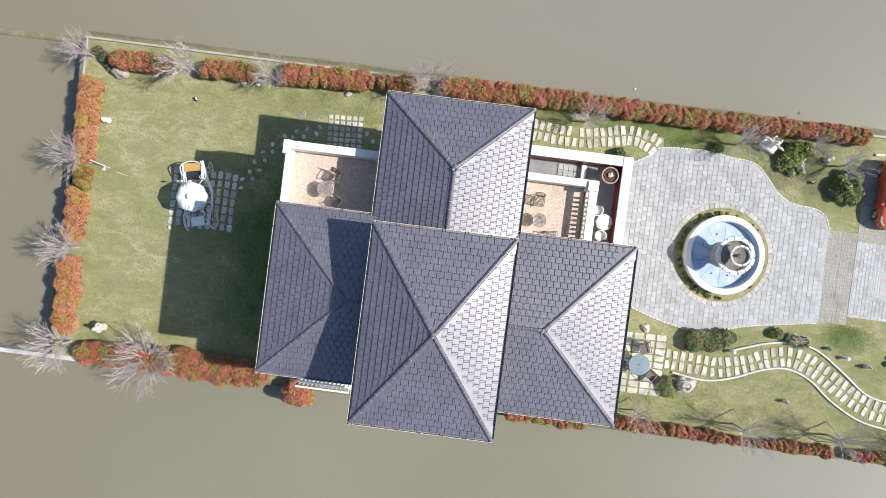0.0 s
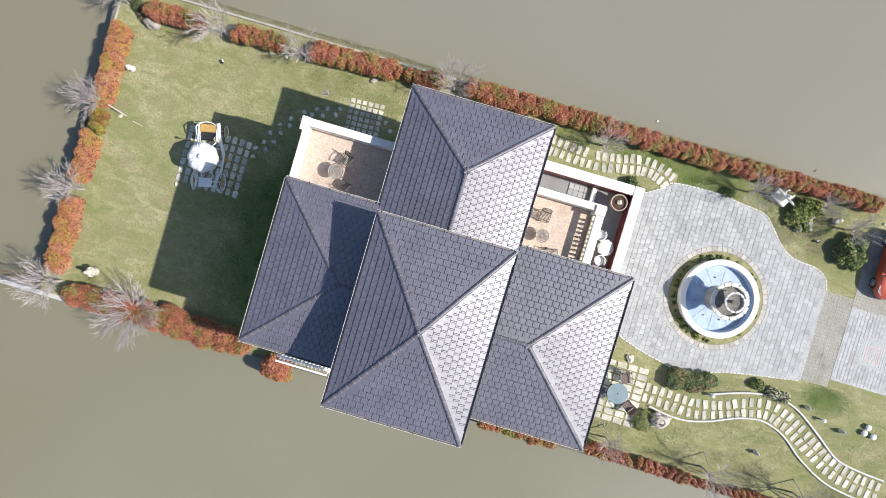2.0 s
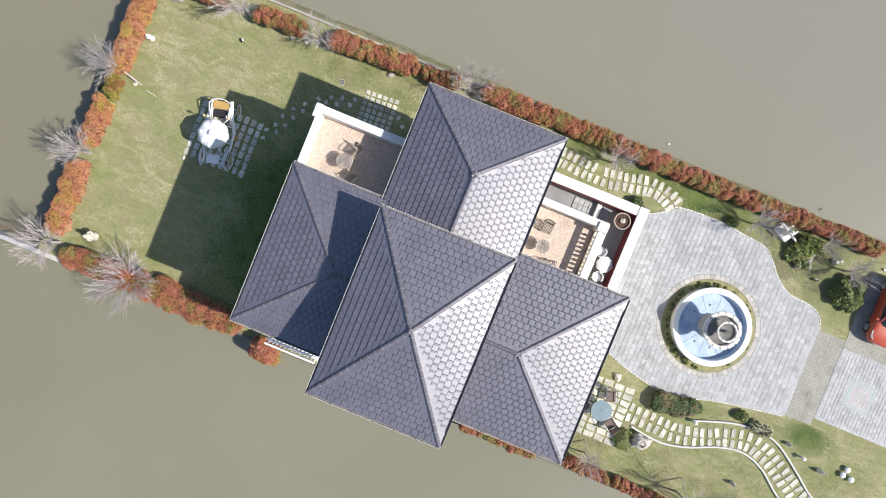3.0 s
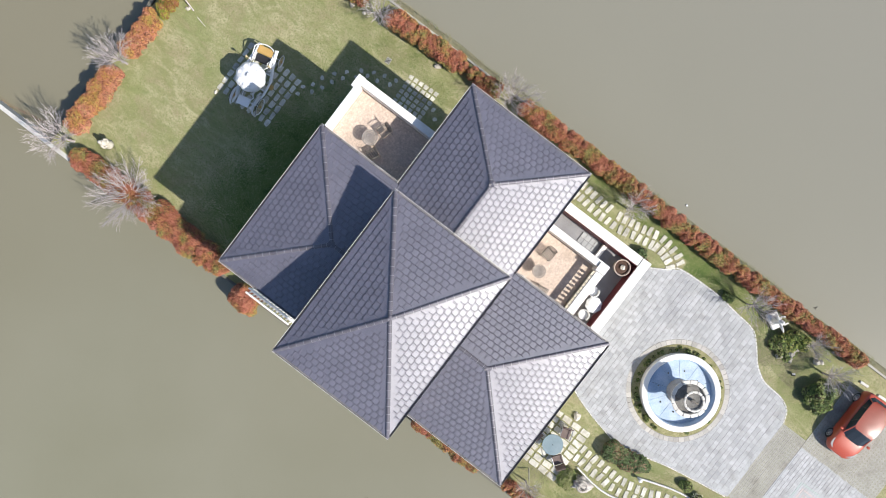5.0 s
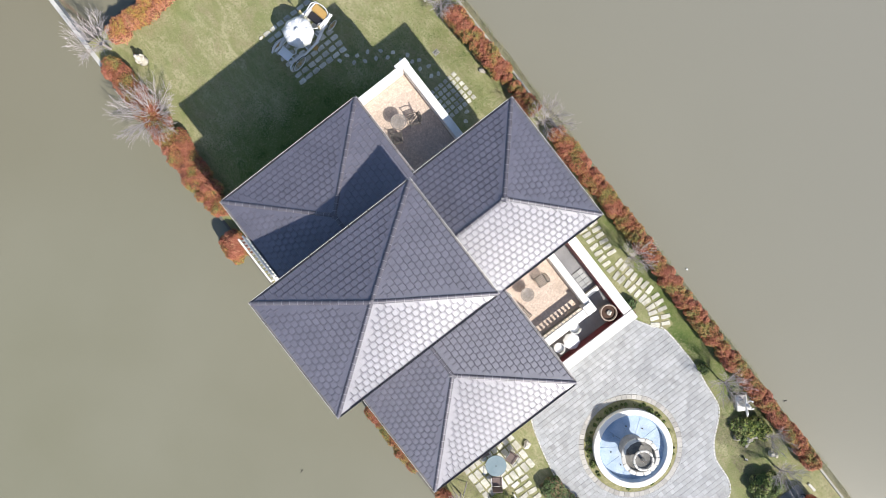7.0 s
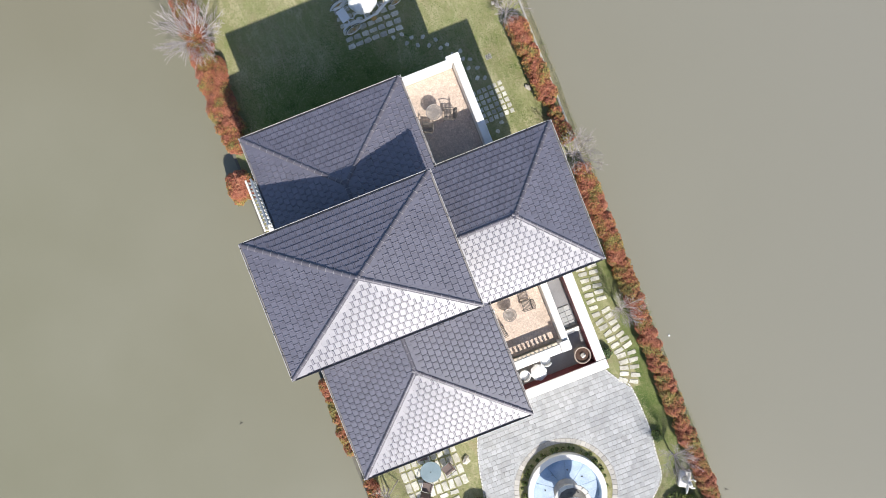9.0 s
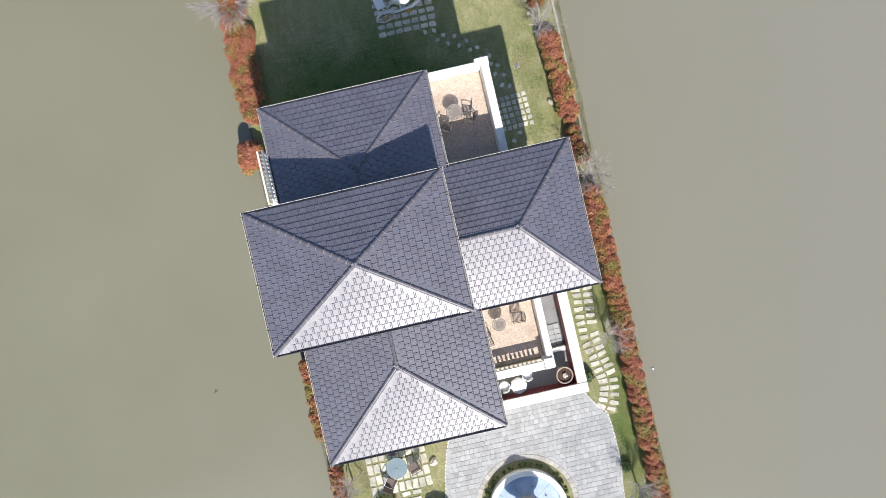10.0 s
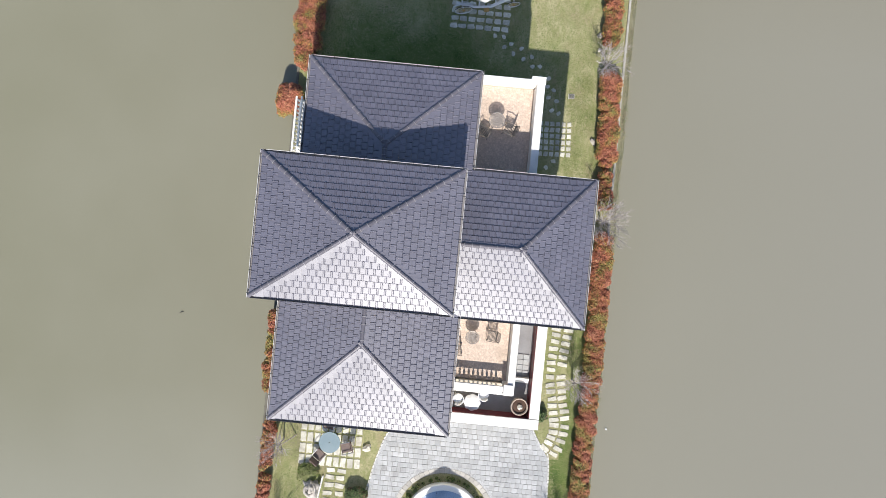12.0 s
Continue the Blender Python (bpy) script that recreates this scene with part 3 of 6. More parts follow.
TILE = plain_tile()
rng = random.Random(4)
singles = 0
for key, f in FACES:
    o, u, v, n, poly = face_frame(f)
    vs, fs = [], []
    top = max(p[1] for p in poly)
    right = max(p[0] for p in poly)
    for row in range(int(top / TILE_H) + 1):
        shift = -TILE_W * (0.5 if row % 2 else 0.0)
        for col in range(int(right / TILE_W) + 3):
            a0, b0 = col * TILE_W + shift, row * TILE_H
            cell = [(a0, b0), (a0 + TILE_W, b0), (a0 + TILE_W, b0 + TILE_H), (a0, b0 + TILE_H)]
            cut = clipped(cell, poly)
            if len(cut) < 3:
                continue
            base = o + a0 * u + b0 * v
            # tiles that the roofs above hide are left out
            mid = o + (a0 + 0.15) * u + (b0 + 0.13) * v
            if key != "main" and -7.3 < mid.x < -0.4 and -2.2 < mid.y < 2.4:
                continue
            whole = len(cut) == 4 and all(any(abs(p[0] - q[0]) + abs(p[1] - q[1]) < 1e-6 for q in cell) for p in cut)
            wob = rng.uniform(-0.004, 0.004)
            if whole and key == "main" and f[0].y < -2 and f[1].y < -2 and singles < 300:
                m = Matrix((u, v, n)).transposed().to_4x4()
                m.translation = base + wob * n
                piece("tile", TILE, roofs[key], m)
                singles += 1
                continue
            if whole:
                tile_shell(vs, fs, TILE_W, TILE_H, wob, base, u, v, n)
                continue
            # cut tiles along hips and edges: a plain plate and a raised rib
            for s0, s1, rise in ((0.0, 1.0, 0.0), (0.75, 0.92, 0.012)):
                shape = clipped([(a0 + s0 * TILE_W, b0), (a0 + s1 * TILE_W, b0), (a0 + s1 * TILE_W, b0 + TILE_H), (a0 + s0 * TILE_W, b0 + TILE_H)], poly)
                if len(shape) > 2:
                    slab(vs, fs, shape, lambda t, b0=b0, rise=rise: wob + rise + 0.047 - 0.028 * (t - b0) / TILE_H, o, u, v, n)
    if vs:
        me = loose_mesh("tile_field", vs, fs)
        me.materials.append(M["roof_joined"])
        field = new("tile_field", me)
        field.parent = roofs[key]
        tagged(field, kind="stuff")


def cap_mesh():
    """A ridge cap: a low half-round shell with a raised collar at its lower end."""
    bm = bmesh.new()
    L_, w = 0.36, 0.086
    rings = []
    for y, k in ((-0.01, 1.16), (0.012, 1.16), (0.018, 1.0), (L_, 0.90)):
        ring = []
        for i in range(7):
            t = math.pi * i / 6
            ring.append(bm.verts.new((w * k * math.cos(t), y, 0.066 * k * math.sin(t) - 0.005)))
        rings.append(ring)
    for a, b in zip(rings, rings[1:]):
        for i in range(6):
            bm.faces.new((a[i], a[i + 1], b[i + 1], b[i]))
    bm.faces.new(rings[0])
    for f in bm.faces:
        f.material_index = 1 if f.calc_center_median().y < 0.017 else 0
    me = mesh_of(bm, "ridge_cap")
    me.materials.append(M["ridge"])
    me.materials.append(M["ridge_collar"])
    return me


CAP = cap_mesh()
for key, a, b in HIPS:
    way = (b - a).normalized()
    side = way.cross(Vector((0, 0, 1))).normalized()
    up = side.cross(way)
    basis = Matrix((side, way, up)).transposed().to_4x4()
    n_cap = int((b - a).length / 0.34)
    for i in range(n_cap + 1):
        p = a + way * min(i * 0.34, (b - a).length - 0.2) + up * (0.045 + rng.uniform(-0.004, 0.004))
        if key != "main" and -7.3 < p.x < -0.4 and -2.4 < p.y < 2.6:
            continue
        m = basis.copy()
        m.translation = p
        piece("ridge_cap", CAP, roofs[key], m)


def gutter(rect, z, sides):
    x0, x1, y0, y1 = rect
    g, t = 0.09, 0.012
    for s in sides:
        bm, rim = bmesh.new(), bmesh.new()
        zb, zt = z - 0.10, z + 0.015
        if s in "WE":
            x = x0 - g if s == "W" else x1
            box(bm, x, x + g, y0 - g, y1 + g, zb, zb + t)
            outer = x if s == "W" else x + g - t
            box(bm, outer, outer + t, y0 - g, y1 + g, zb + t, zt)
            box(rim, outer - 0.003, outer + t + 0.003, y0 - g, y1 + g, zt + 0.002, zt + 0.018)
        else:
            y = y0 - g if s == "S" else y1
            box(bm, x0, x1, y, y + g, zb, zb + t)
            outer = y if s == "S" else y + g - t
            box(bm, x0, x1, outer, outer + t, zb + t, zt)
            box(rim, x0, x1, outer - 0.003, outer + t + 0.003, zt + 0.002, zt + 0.018)
        gob = part("gutter", bm, "gutter", house, "grey metal eaves gutter")
        part("rim", rim, "underlay" if s == "S" else "gutter_rim", gob)
        # brackets over the gutter
        n_b = int(((y1 - y0) if s in "WE" else (x1 - x0)) / 0.9)
        for i in range(n_b + 1):
            bb = bmesh.new()
            if s in "WE":
                y = y0 + 0.1 + i * ((y1 - y0 - 0.2) / n_b)
                box(bb, x - 0.01, x + g + 0.01, y - 0.012, y + 0.012, zt + 0.02, zt + 0.032)
            else:
                xx = x0 + 0.1 + i * ((x1 - x0 - 0.2) / n_b)
                box(bb, xx - 0.012, xx + 0.012, y - 0.01, y + g + 0.01, zt + 0.02, zt + 0.032)
            part("bracket", bb, "plastic", gob)


gutter(ROOFS["main"][0], EAVE_MAIN, "WENS")
gutter((-6.86, 0.51, 2.75, 7.51), EAVE, "WEN")
gutter((-7.21, 0.51, -8.13, -2.5), EAVE, "WES")
gutter((0.0, 5.85, -3.00, 3.32), EAVE, "ENS")

# ---- terraces ----
def wall_box(name, x0, x1, y0, y1, z0, z1, material, label="", bevel=0.012):
    bm = bmesh.new()
    box(bm, x0, x1, y0, y1, z0, z1, bevel)
    return part(name, bm, material, house, label)


def floor_tiles(x0, x1, y0, y1, z, step, parent):
    """Small square floor tiles, joined, each a little uneven."""
    vs, fs = [], []
    r = random.Random(9)
    for i in range(int((x1 - x0) / step)):
        for j in range(int((y1 - y0) / step)):
            xa, ya, dz = x0 + i * step, y0 + j * step, r.uniform(0, 0.002)
            slab(vs, fs, [(xa + 0.002, ya + 0.002), (xa + step - 0.002, ya + 0.002), (xa + step - 0.002, ya + step - 0.002), (xa + 0.002, ya + step - 0.002)],
                 lambda t, dz=dz: 0.006 + dz, Vector((0, 0, z)), Vector((1, 0, 0)), Vector((0, 1, 0)), Vector((0, 0, 1)))
    me = loose_mesh("floor_tiles", vs, fs)
    me.materials.append(M["terr_floor_joined"])
    ob = new("floor_tiles", me)
    ob.parent = parent
    tagged(ob, kind="stuff")


# back terrace, one storey up
wall_box("wall", 0.10, 3.28, 2.92, 7.72, -0.2, 5.55, "cream", "cream rendered outer wall", 0)
slab_ob = wall_box("terrace_floor", 0.10, 3.06, 2.92, 7.575, 5.552, 5.80, "terr_joint", "beige tiled terrace floor", 0)
floor_tiles(0.11, 3.06, 2.93, 7.565, 5.80, 0.1, slab_ob)
wall_box("parapet", 3.062, 3.42, 2.92, 7.577, 5.56, 6.76, "white", "thick white rendered parapet")
wall_box("parapet", 0.10, 2.80, 7.58, 7.78, 5.56, 6.76, "white", "thick white rendered parapet")
wall_box("corner_pier", 2.803, 3.44, 7.58, 7.92, 5.56, 6.80, "white", "white corner pier of the parapet")
wall_box("cornice", 0.10, 3.50, 2.95, 7.98, 5.36, 5.54, "white", "projecting white cornice", 0.03)
# front court, lower, behind its own parapet
wall_box("wall", 0.10, 4.96, -8.60, -2.60, -0.2, 2.60, "cream", "cream rendered outer wall", 0)
wall_box("court_floor", 0.10, 4.55, -8.15, -2.60, 2.602, 2.72, "dark_floor", "dark grey slab floor of the court", 0)
wall_box("parapet", 4.58, 5.07, -8.14, -2.60, 2.60, 3.75, "white", "broad white rendered parapet")
wall_box("parapet", 0.10, 5.07, -8.67, -8.18, 2.60, 3.75, "white", "broad white rendered parapet")
wall_box("wall_cladding", 4.55, 4.577, -8.14, -2.62, 2.73, 3.66, "red_wall", "dark red tiled inner face", 0)
wall_box("wall_cladding", 0.12, 4.547, -8.177, -8.15, 2.73, 3.66, "red_wall", "dark red tiled inner face", 0)
# balustraded terrace above the court
wall_box("wall", 0.10, 3.28, -6.32, -2.60, 2.73, 5.50, "cream", "cream rendered outer wall", 0)
slab2 = wall_box("terrace_floor", 0.10, 3.04, -6.06, -2.60, 5.502, 5.62, "terr_joint", "beige tiled terrace floor", 0)
floor_tiles(0.11, 3.04, -6.05, -2.61, 5.62, 0.1, slab2)
wall_box("cornice", 0.10, 3.50, -6.72, -2.60, 5.22, 5.50, "white", "projecting white cornice", 0.03)
wall_box("parapet", 3.05, 3.32, -6.00, -2.60, 5.51, 6.48, "white", "white rendered parapet")
wall_box("corner_pier", 2.88, 3.32, -6.50, -6.02, 5.51, 6.58, "white", "white corner pier of the balustrade")
plinth = wall_box("plinth", 0.10, 2.87, -6.36, -6.10, 5.51, 5.86, "cream", "low cream plinth of the balustrade")
rail = wall_box("handrail", 0.10, 2.87, -6.37, -6.10, 6.40, 6.52, "white", "white stone handrail", 0.02)
bm = bmesh.new()
lathe(bm, [(0.045, 0), (0.045, 0.04), (0.03, 0.06), (0.058, 0.18), (0.062, 0.24), (0.032, 0.40), (0.03, 0.46), (0.045, 0.49), (0.045, 0.535)], 8)
BALUSTER = mesh_of(bm, "baluster")
BALUSTER.materials.append(M["white"])
for i in range(12):
    piece("baluster", BALUSTER, house, pose(0.26 + i * 0.212, -6.23, 5.865))
# steps down the side passage, closed off by a white kerb
for i in range(4):
    for j in range(3):
        bm = bmesh.new()
        box(bm, 3.56 + j * 0.30, 3.84 + j * 0.30, -6.20 + i * 0.27, -5.95 + i * 0.27, 2.724, 2.775, 0.008)
        part("slab", bm, "paver", house)
wall_box("step_kerb", 3.52, 4.51, -6.42, -6.30, 2.724, 3.02, "white", "low white kerb across the passage")
wall_box("step_kerb", 3.52, 4.51, -6.56, -6.44, 2.724, 2.88, "white", "low white kerb across the passage")
# side balcony towards the water
wall_box("balcony_floor", -8.66, -6.46, 4.05, 6.85, 1.92, 2.06, "white", "white balcony slab")
for x in (-8.60, -8.33):
    wall_box("handrail", x - 0.05, x + 0.05, 4.05, 6.85, 2.94, 3.02, "white", "white balcony handrail")
for i in range(13):
    piece("baluster", BALUSTER, house, pose(-8.60, 4.16 + i * 0.215, 2.065) @ Matrix.Diagonal((1, 1, 1.62, 1)))
    piece("baluster", BALUSTER, house, pose(-8.33, 4.16 + i * 0.215, 2.065) @ Matrix.Diagonal((1, 1, 1.62, 1)))
bm = bmesh.new()
tube(bm, [(0.30, -3.22, 7.95), (0.46, -3.34, 7.80), (0.62, -3.50, 7.55), (0.62, -3.50, 5.64)], 0.045, 8)
part("downpipe", bm, "white_paint", house, "white plastic downpipe")


def window(x, y, z, w, h, facing):
    """A framed window standing just proud of the wall."""
    t = {"W": 90, "E": -90, "N": 0, "S": 180}[facing]
    m = pose(x, y, z, 0, 0, t)
    bm = bmesh.new()
    for q in ((-w / 2, w / 2, 0.003, 0.08, 0, 0.07), (-w / 2, w / 2, 0.003, 0.08, h - 0.07, h), (-w / 2, -w / 2 + 0.07, 0.003, 0.08, 0.07, h - 0.07),
              (w / 2 - 0.07, w / 2, 0.003, 0.08, 0.07, h - 0.07), (-0.03, 0.03, 0.003, 0.07, 0.07, h - 0.07)):
        box(bm, *q)
    win = part("window", bm, "white_paint", house, "white framed window")
    win.matrix_basis = m
    for s in (-1, 1):
        bm = bmesh.new()
        box(bm, min(s * 0.03, s * (w / 2 - 0.07)), max(s * 0.03, s * (w / 2 - 0.07)), 0.02, 0.035, 0.07, h - 0.07)
        part("pane", bm, "window_glass", win)
    bm = bmesh.new()
    box(bm, -w / 2 - 0.08, w / 2 + 0.08, 0.003, 0.14, -0.09, -0.003, 0.01)
    part("sill", bm, "white", win)


for z in (1.0, 4.6):
    for y in (4.8, 6.3):
        window(-6.45, y, z, 1.1, 1.6, "W") if not (z > 4 and y < 5) else None
    for y in (-6.6, -5.0, -3.4):
        window(-6.80, y, z, 1.1, 1.6, "W")
    for x in (-5.2, -3.2, -1.2):
        window(x, 7.10, z, 1.2, 1.6, "N")
        window(x - 0.3, -7.70, z, 1.2, 1.6, "S")
    for y in (-1.5, 0.15, 1.8):
        window(5.45, y, z, 1.1, 1.6, "E")
window(1.6, 2.92, 6.00, 1.4, 1.5, "N")
window(1.6, -2.60, 5.88, 1.4, 1.6, "S")
for x in (-5.6, -3.8, -2.0):
    window(x, -2.30, 9.05, 1.1, 0.9, "S")
    window(x, 2.55, 9.05, 1.1, 0.9, "N")
for y in (-1.2, 1.4):
    for z in (5.0, 8.4):
        window(-7.45, y, z, 1.1, 1.3, "W")


# ---- paving and paths ----
FOUNTAIN = (0.94, -15.13)
DRIVE = [(0.30, -7.9), (5.02, -8.0), (5.10, -8.62), (5.45, -9.7), (6.0, -10.6), (6.43, -11.2), (6.54, -13.6), (6.38, -14.9), (6.2, -16.3), (5.65, -17.0), (4.8, -17.75),
         (4.27, -18.6), (4.12, -19.9), (3.74, -20.6), (3.0, -20.88), (-2.1, -20.95), (-2.53, -18.6), (-2.83, -17.05), (-3.46, -14.6),
         (-3.27, -13.0), (-2.95, -11.7), (-2.6, -10.7), (-1.95, -9.5), (-1.7, -7.9)]
OUT = Vector((0, 0, 1))


def paving(name, outline, step, z, label, hole=None, singles=0, near=(0, 0), joined="paver_joined", skip=None):
    """A sheet of joint sand and, on it, strips of raised blocks of uneven length; those on the edge are cut to it."""
    bm = bmesh.new()
    bm.faces.new([bm.verts.new((x, y, z)) for x, y in outline])
    bmesh.ops.triangulate(bm, faces=bm.faces[:])
    base = tagged(part(name, bm, "joint"), label, "paving", kind="structure")
    ok = lambda x, y: inside(x, y, outline) and not (hole and (x - hole[0]) ** 2 + (y - hole[1]) ** 2 < hole[2] ** 2) and not (skip and skip(x, y))
    r = random.Random(len(name))
    x0, x1 = min(p[0] for p in outline), max(p[0] for p in outline)
    y0, y1 = min(p[1] for p in outline), max(p[1] for p in outline)
    vs, fs = [], []
    X, Y, N = Vector((1, 0, 0)), Vector((0, 1, 0)), Vector((0, 0, 1))
    O = Vector((0, 0, z))
    g = 0.007
    blocks = []
    for j in range(int((y1 - y0) / step) + 1):
        b, a = y0 + j * step, x0 - r.uniform(0, step)
        while a < x1:
            w = step * r.choice((1.0, 1.0, 1.0, 0.96, 0.8, 1.12))
            corners = [ok(a + p * w, b + q * step) for p in (0.02, 0.98) for q in (0.02, 0.98)]
            if all(corners):
                blocks.append((a, b, w))
            elif any(corners):
                k = 5
                for p in range(k):
                    for q in range(k):
                        if ok(a + (p + 0.5) * w / k, b + (q + 0.5) * step / k):
                            c, d, s, t_ = a + p * w / k, b + q * step / k, w / k, step / k
                            slab(vs, fs, [(c, d), (c + s, d), (c + s, d + t_), (c, d + t_)], lambda t: 0.014, O, X, Y, N)
            a += w
    blocks.sort(key=lambda c: (c[0] - near[0]) ** 2 + (c[1] - near[1]) ** 2)
    bm = bmesh.new()
    box(bm, g, step - g, g, step - g, -0.01, 0.02, 0.006)
    block = mesh_of(bm, "paving_block")
    block.materials.append(M["paver"])
    left = singles
    for a, b, w in blocks:
        dz = r.uniform(-0.004, 0.004)
        if left and w == step:
            piece("paving_block", block, base, pose(a, b, z + dz))
            left -= 1
        else:
            slab(vs, fs, [(a + g, b + g), (a + w - g, b + g), (a + w - g, b + step - g), (a + g, b + step - g)], lambda t, dz=dz: 0.02 + dz, O, X, Y, N, 0.004)
    me = loose_mesh("block_field", vs, fs)
    me.materials.append(M[joined])
    field = new("block_field", me)
    field.parent = base
    tagged(field, kind="stuff")
    return base


pavement = paving("pavement", DRIVE, 0.275, 0.012, "grey granite block paving of the forecourt", (*FOUNTAIN, 2.90), 300, (3.5, -10.5))
APRON = [(2.60, -22.50), (-1.60, -22.50), (-1.60, -34.0), (2.60, -34.0)]
paving("pavement_drive", APRON, 0.20, 0.010, "pale small-block paving of the drive", skip=lambda x, y: abs(x - 0.39) < 0.72 and abs(y + 24.40) < 0.74)

# grass-grid pavers between the two, and under the car
def grid_pavers(name, x0, x1, y0, y1, label):
    bm = bmesh.new()
    box(bm, x0, x1, y0, y1, -0.02, 0.008)
    base = tagged(part(name, bm, "grid_fill"), label, "paving", kind="structure")
    vs, fs = [], []
    s = 0.19
    X, Y, N = Vector((1, 0, 0)), Vector((0, 1, 0)), Vector((0, 0, 1))
    nx, ny = round((x1 - x0) / s), round((y1 - y0) / s)
    for i in range(nx):
        for j in range(ny):
            h, d, cx, cy = s / 2, 0.058, x0 + (i + 0.5) * (x1 - x0) / nx, y0 + (j + 0.5) * (y1 - y0) / ny
            for p, q in ((1, 1), (-1, 1), (-1, -1), (1, -1)):
                ring = [(0, h), (h, h), (h, 0), (d, 0), (0, d)]
                slab(vs, fs, [(cx + p * e * 0.98, cy + q * f * 0.98) for e, f in (ring if p * q < 0 else ring[::-1])], lambda t: 0.012, Vector((0, 0, 0.008)), X, Y, N)
    me = loose_mesh("grid_blocks", vs, fs)
    me.materials.append(M["grid_block"])
    ob = new("grid_blocks", me)
    ob.parent = base
    tagged(ob, kind="stuff")


grid_pavers("pavement_grid", -2.05, 3.05, -22.49, -20.90, "grass-grown concrete grid pavers")
grid_pavers("pavement_parking", 2.61, 7.00, -27.5, -22.495, "grass-grown concrete grid pavers of the parking place")
bm = bmesh.new()
box(bm, -2.05, 3.05, -21.76, -21.70, 0.0, 0.026, 0.004)
tagged(part("trim_grid", bm, "grid_block"), "narrow pale joint strip in the grid pavers", "edging", kind="structure")

# the square ornament in the drive: nested bands of coloured stone
medallion = tagged(sheet("pavement_medallion", [(-0.33, -25.14), (1.11, -25.14), (1.11, -23.66), (-0.33, -23.66)], 0.019, "paver", "square ornament of coloured stone bands in the paving", "paving"), kind="structure")
for k_, (half, wide, mat_) in enumerate(((0.70, 0.09, "green_stone"), (0.59, 0.12, "paver"), (0.45, 0.11, "pink_band"), (0.32, 0.10, "paver"), (0.20, 0.09, "pink_band"), (0.09, 0.09, "green_stone"))):
    cx, cy = 0.39, -24.40
    n_ = max(1, int(round(2 * half / 0.14)))
    bm = bmesh.new()
    s = 2 * half / n_
    for i in range(n_):
        t = -half + i * s
        for q in ((t, t + s, half - wide, half), (t, t + s, -half, -half + wide)):
            box(bm, cx + q[0] + 0.004, cx + q[1] - 0.004, cy + q[2] + 0.004, cy + q[3] - 0.004, 0.005, 0.028)
        if -half + wide < t + s / 2 < half - wide:
            for q in ((half - wide, half), (-half, -half + wide)):
                box(bm, cx + q[0] + 0.004, cx + q[1] - 0.004, cy + t + 0.004, cy + t + s - 0.004, 0.005, 0.028)
    part("band", bm, mat_, medallion)


def stone_mesh(w, h, t, seed, wobble=0.12, corner=1.30):
    """A flat, roughly rectangular split stone."""
    r = random.Random(seed)
    bm = bmesh.new()
    pts = []
    for i in range(12):
        a = 2 * math.pi * (i + 0.5) / 12
        c, s = math.cos(a), math.sin(a)
        k = 1 / max(abs(c), abs(s)) * 0.93
        k = min(k, corner)
        pts.append((w / 2 * c * k * (1 + r.uniform(-wobble, wobble)), h / 2 * s * k * (1 + r.uniform(-wobble, wobble))))
    lo = [bm.verts.new((x, y, -0.03)) for x, y in pts]
    mid = [bm.verts.new((x, y, t * 0.7)) for x, y in pts]
    hi = [bm.verts.new((x * 0.92, y * 0.92, t)) for x, y in pts]
    bm.faces.new(hi)
    for a, b in ((lo, mid), (mid, hi)):
        for i in range(12):
            bm.faces.new((a[i], a[(i + 1) % 12], b[(i + 1) % 12], b[i]))
    me = mesh_of(bm, "stone")
    me.materials.append(M["step"])
    return me


STONES = [stone_mesh(0.50 + 0.02 * (s % 4), 0.235 + 0.018 * (s % 3), 0.04, s, 0.12) for s in range(14)]
SLABS = [stone_mesh(0.33, 0.56, 0.035, 20 + s, 0.10) for s in range(8)]
GRIDS = [stone_mesh(0.25, 0.26, 0.035, 40 + s, 0.14) for s in range(8)]
PADS = [stone_mesh(0.42 + 0.015 * (s % 3), 0.25 + 0.015 * (s % 4), 0.04, 60 + s, 0.14, 1.2) for s in range(12)]
ROUND = [stone_mesh(0.28, 0.22, 0.045, 80 + s, 0.20, 1.0) for s in range(8)]
rng = random.Random(12)


def stone_path(label, points, step, off, skip=()):
    """Two stones abreast, laid across a winding path."""
    path = thing("stone_path", label, "garden path")
    for i, (p, way) in enumerate(spline(points, step)):
        side = Vector((-way.y, way.x, 0))
        for s in (-1, 1):
            if rng.random() < 0.03:
                continue
            q = p + s * off * side + Vector((rng.uniform(-0.03, 0.03), rng.uniform(-0.03, 0.03), 0))
            piece("stone", rng.choice(STONES), path, pose(q.x, q.y, rng.uniform(-0.004, 0.006), 0, 0, math.degrees(math.atan2(side.y, side.x)) + rng.uniform(-7, 7)))
    return path


stone_path("curving path of pale stepping stones in rough grass", [(6.55, -3.2), (6.52, -4.1), (6.42, -5.2), (6.38, -6.6), (6.66, -8.2), (6.85, -9.3), (6.70, -10.2), (6.30, -11.0)], 0.385, 0.30)
stone_path("winding path of pale stepping stones between white edgings", [(-5.20, -12.95), (-5.25, -14.2), (-5.30, -15.7), (-5.0, -17.2), (-4.45, -18.6), (-4.25, -19.8), (-4.65, -21.1), (-5.5, -22.5), (-6.25, -23.8), (-6.75, -25.4), (-6.95, -27.0)], 0.43, 0.30)

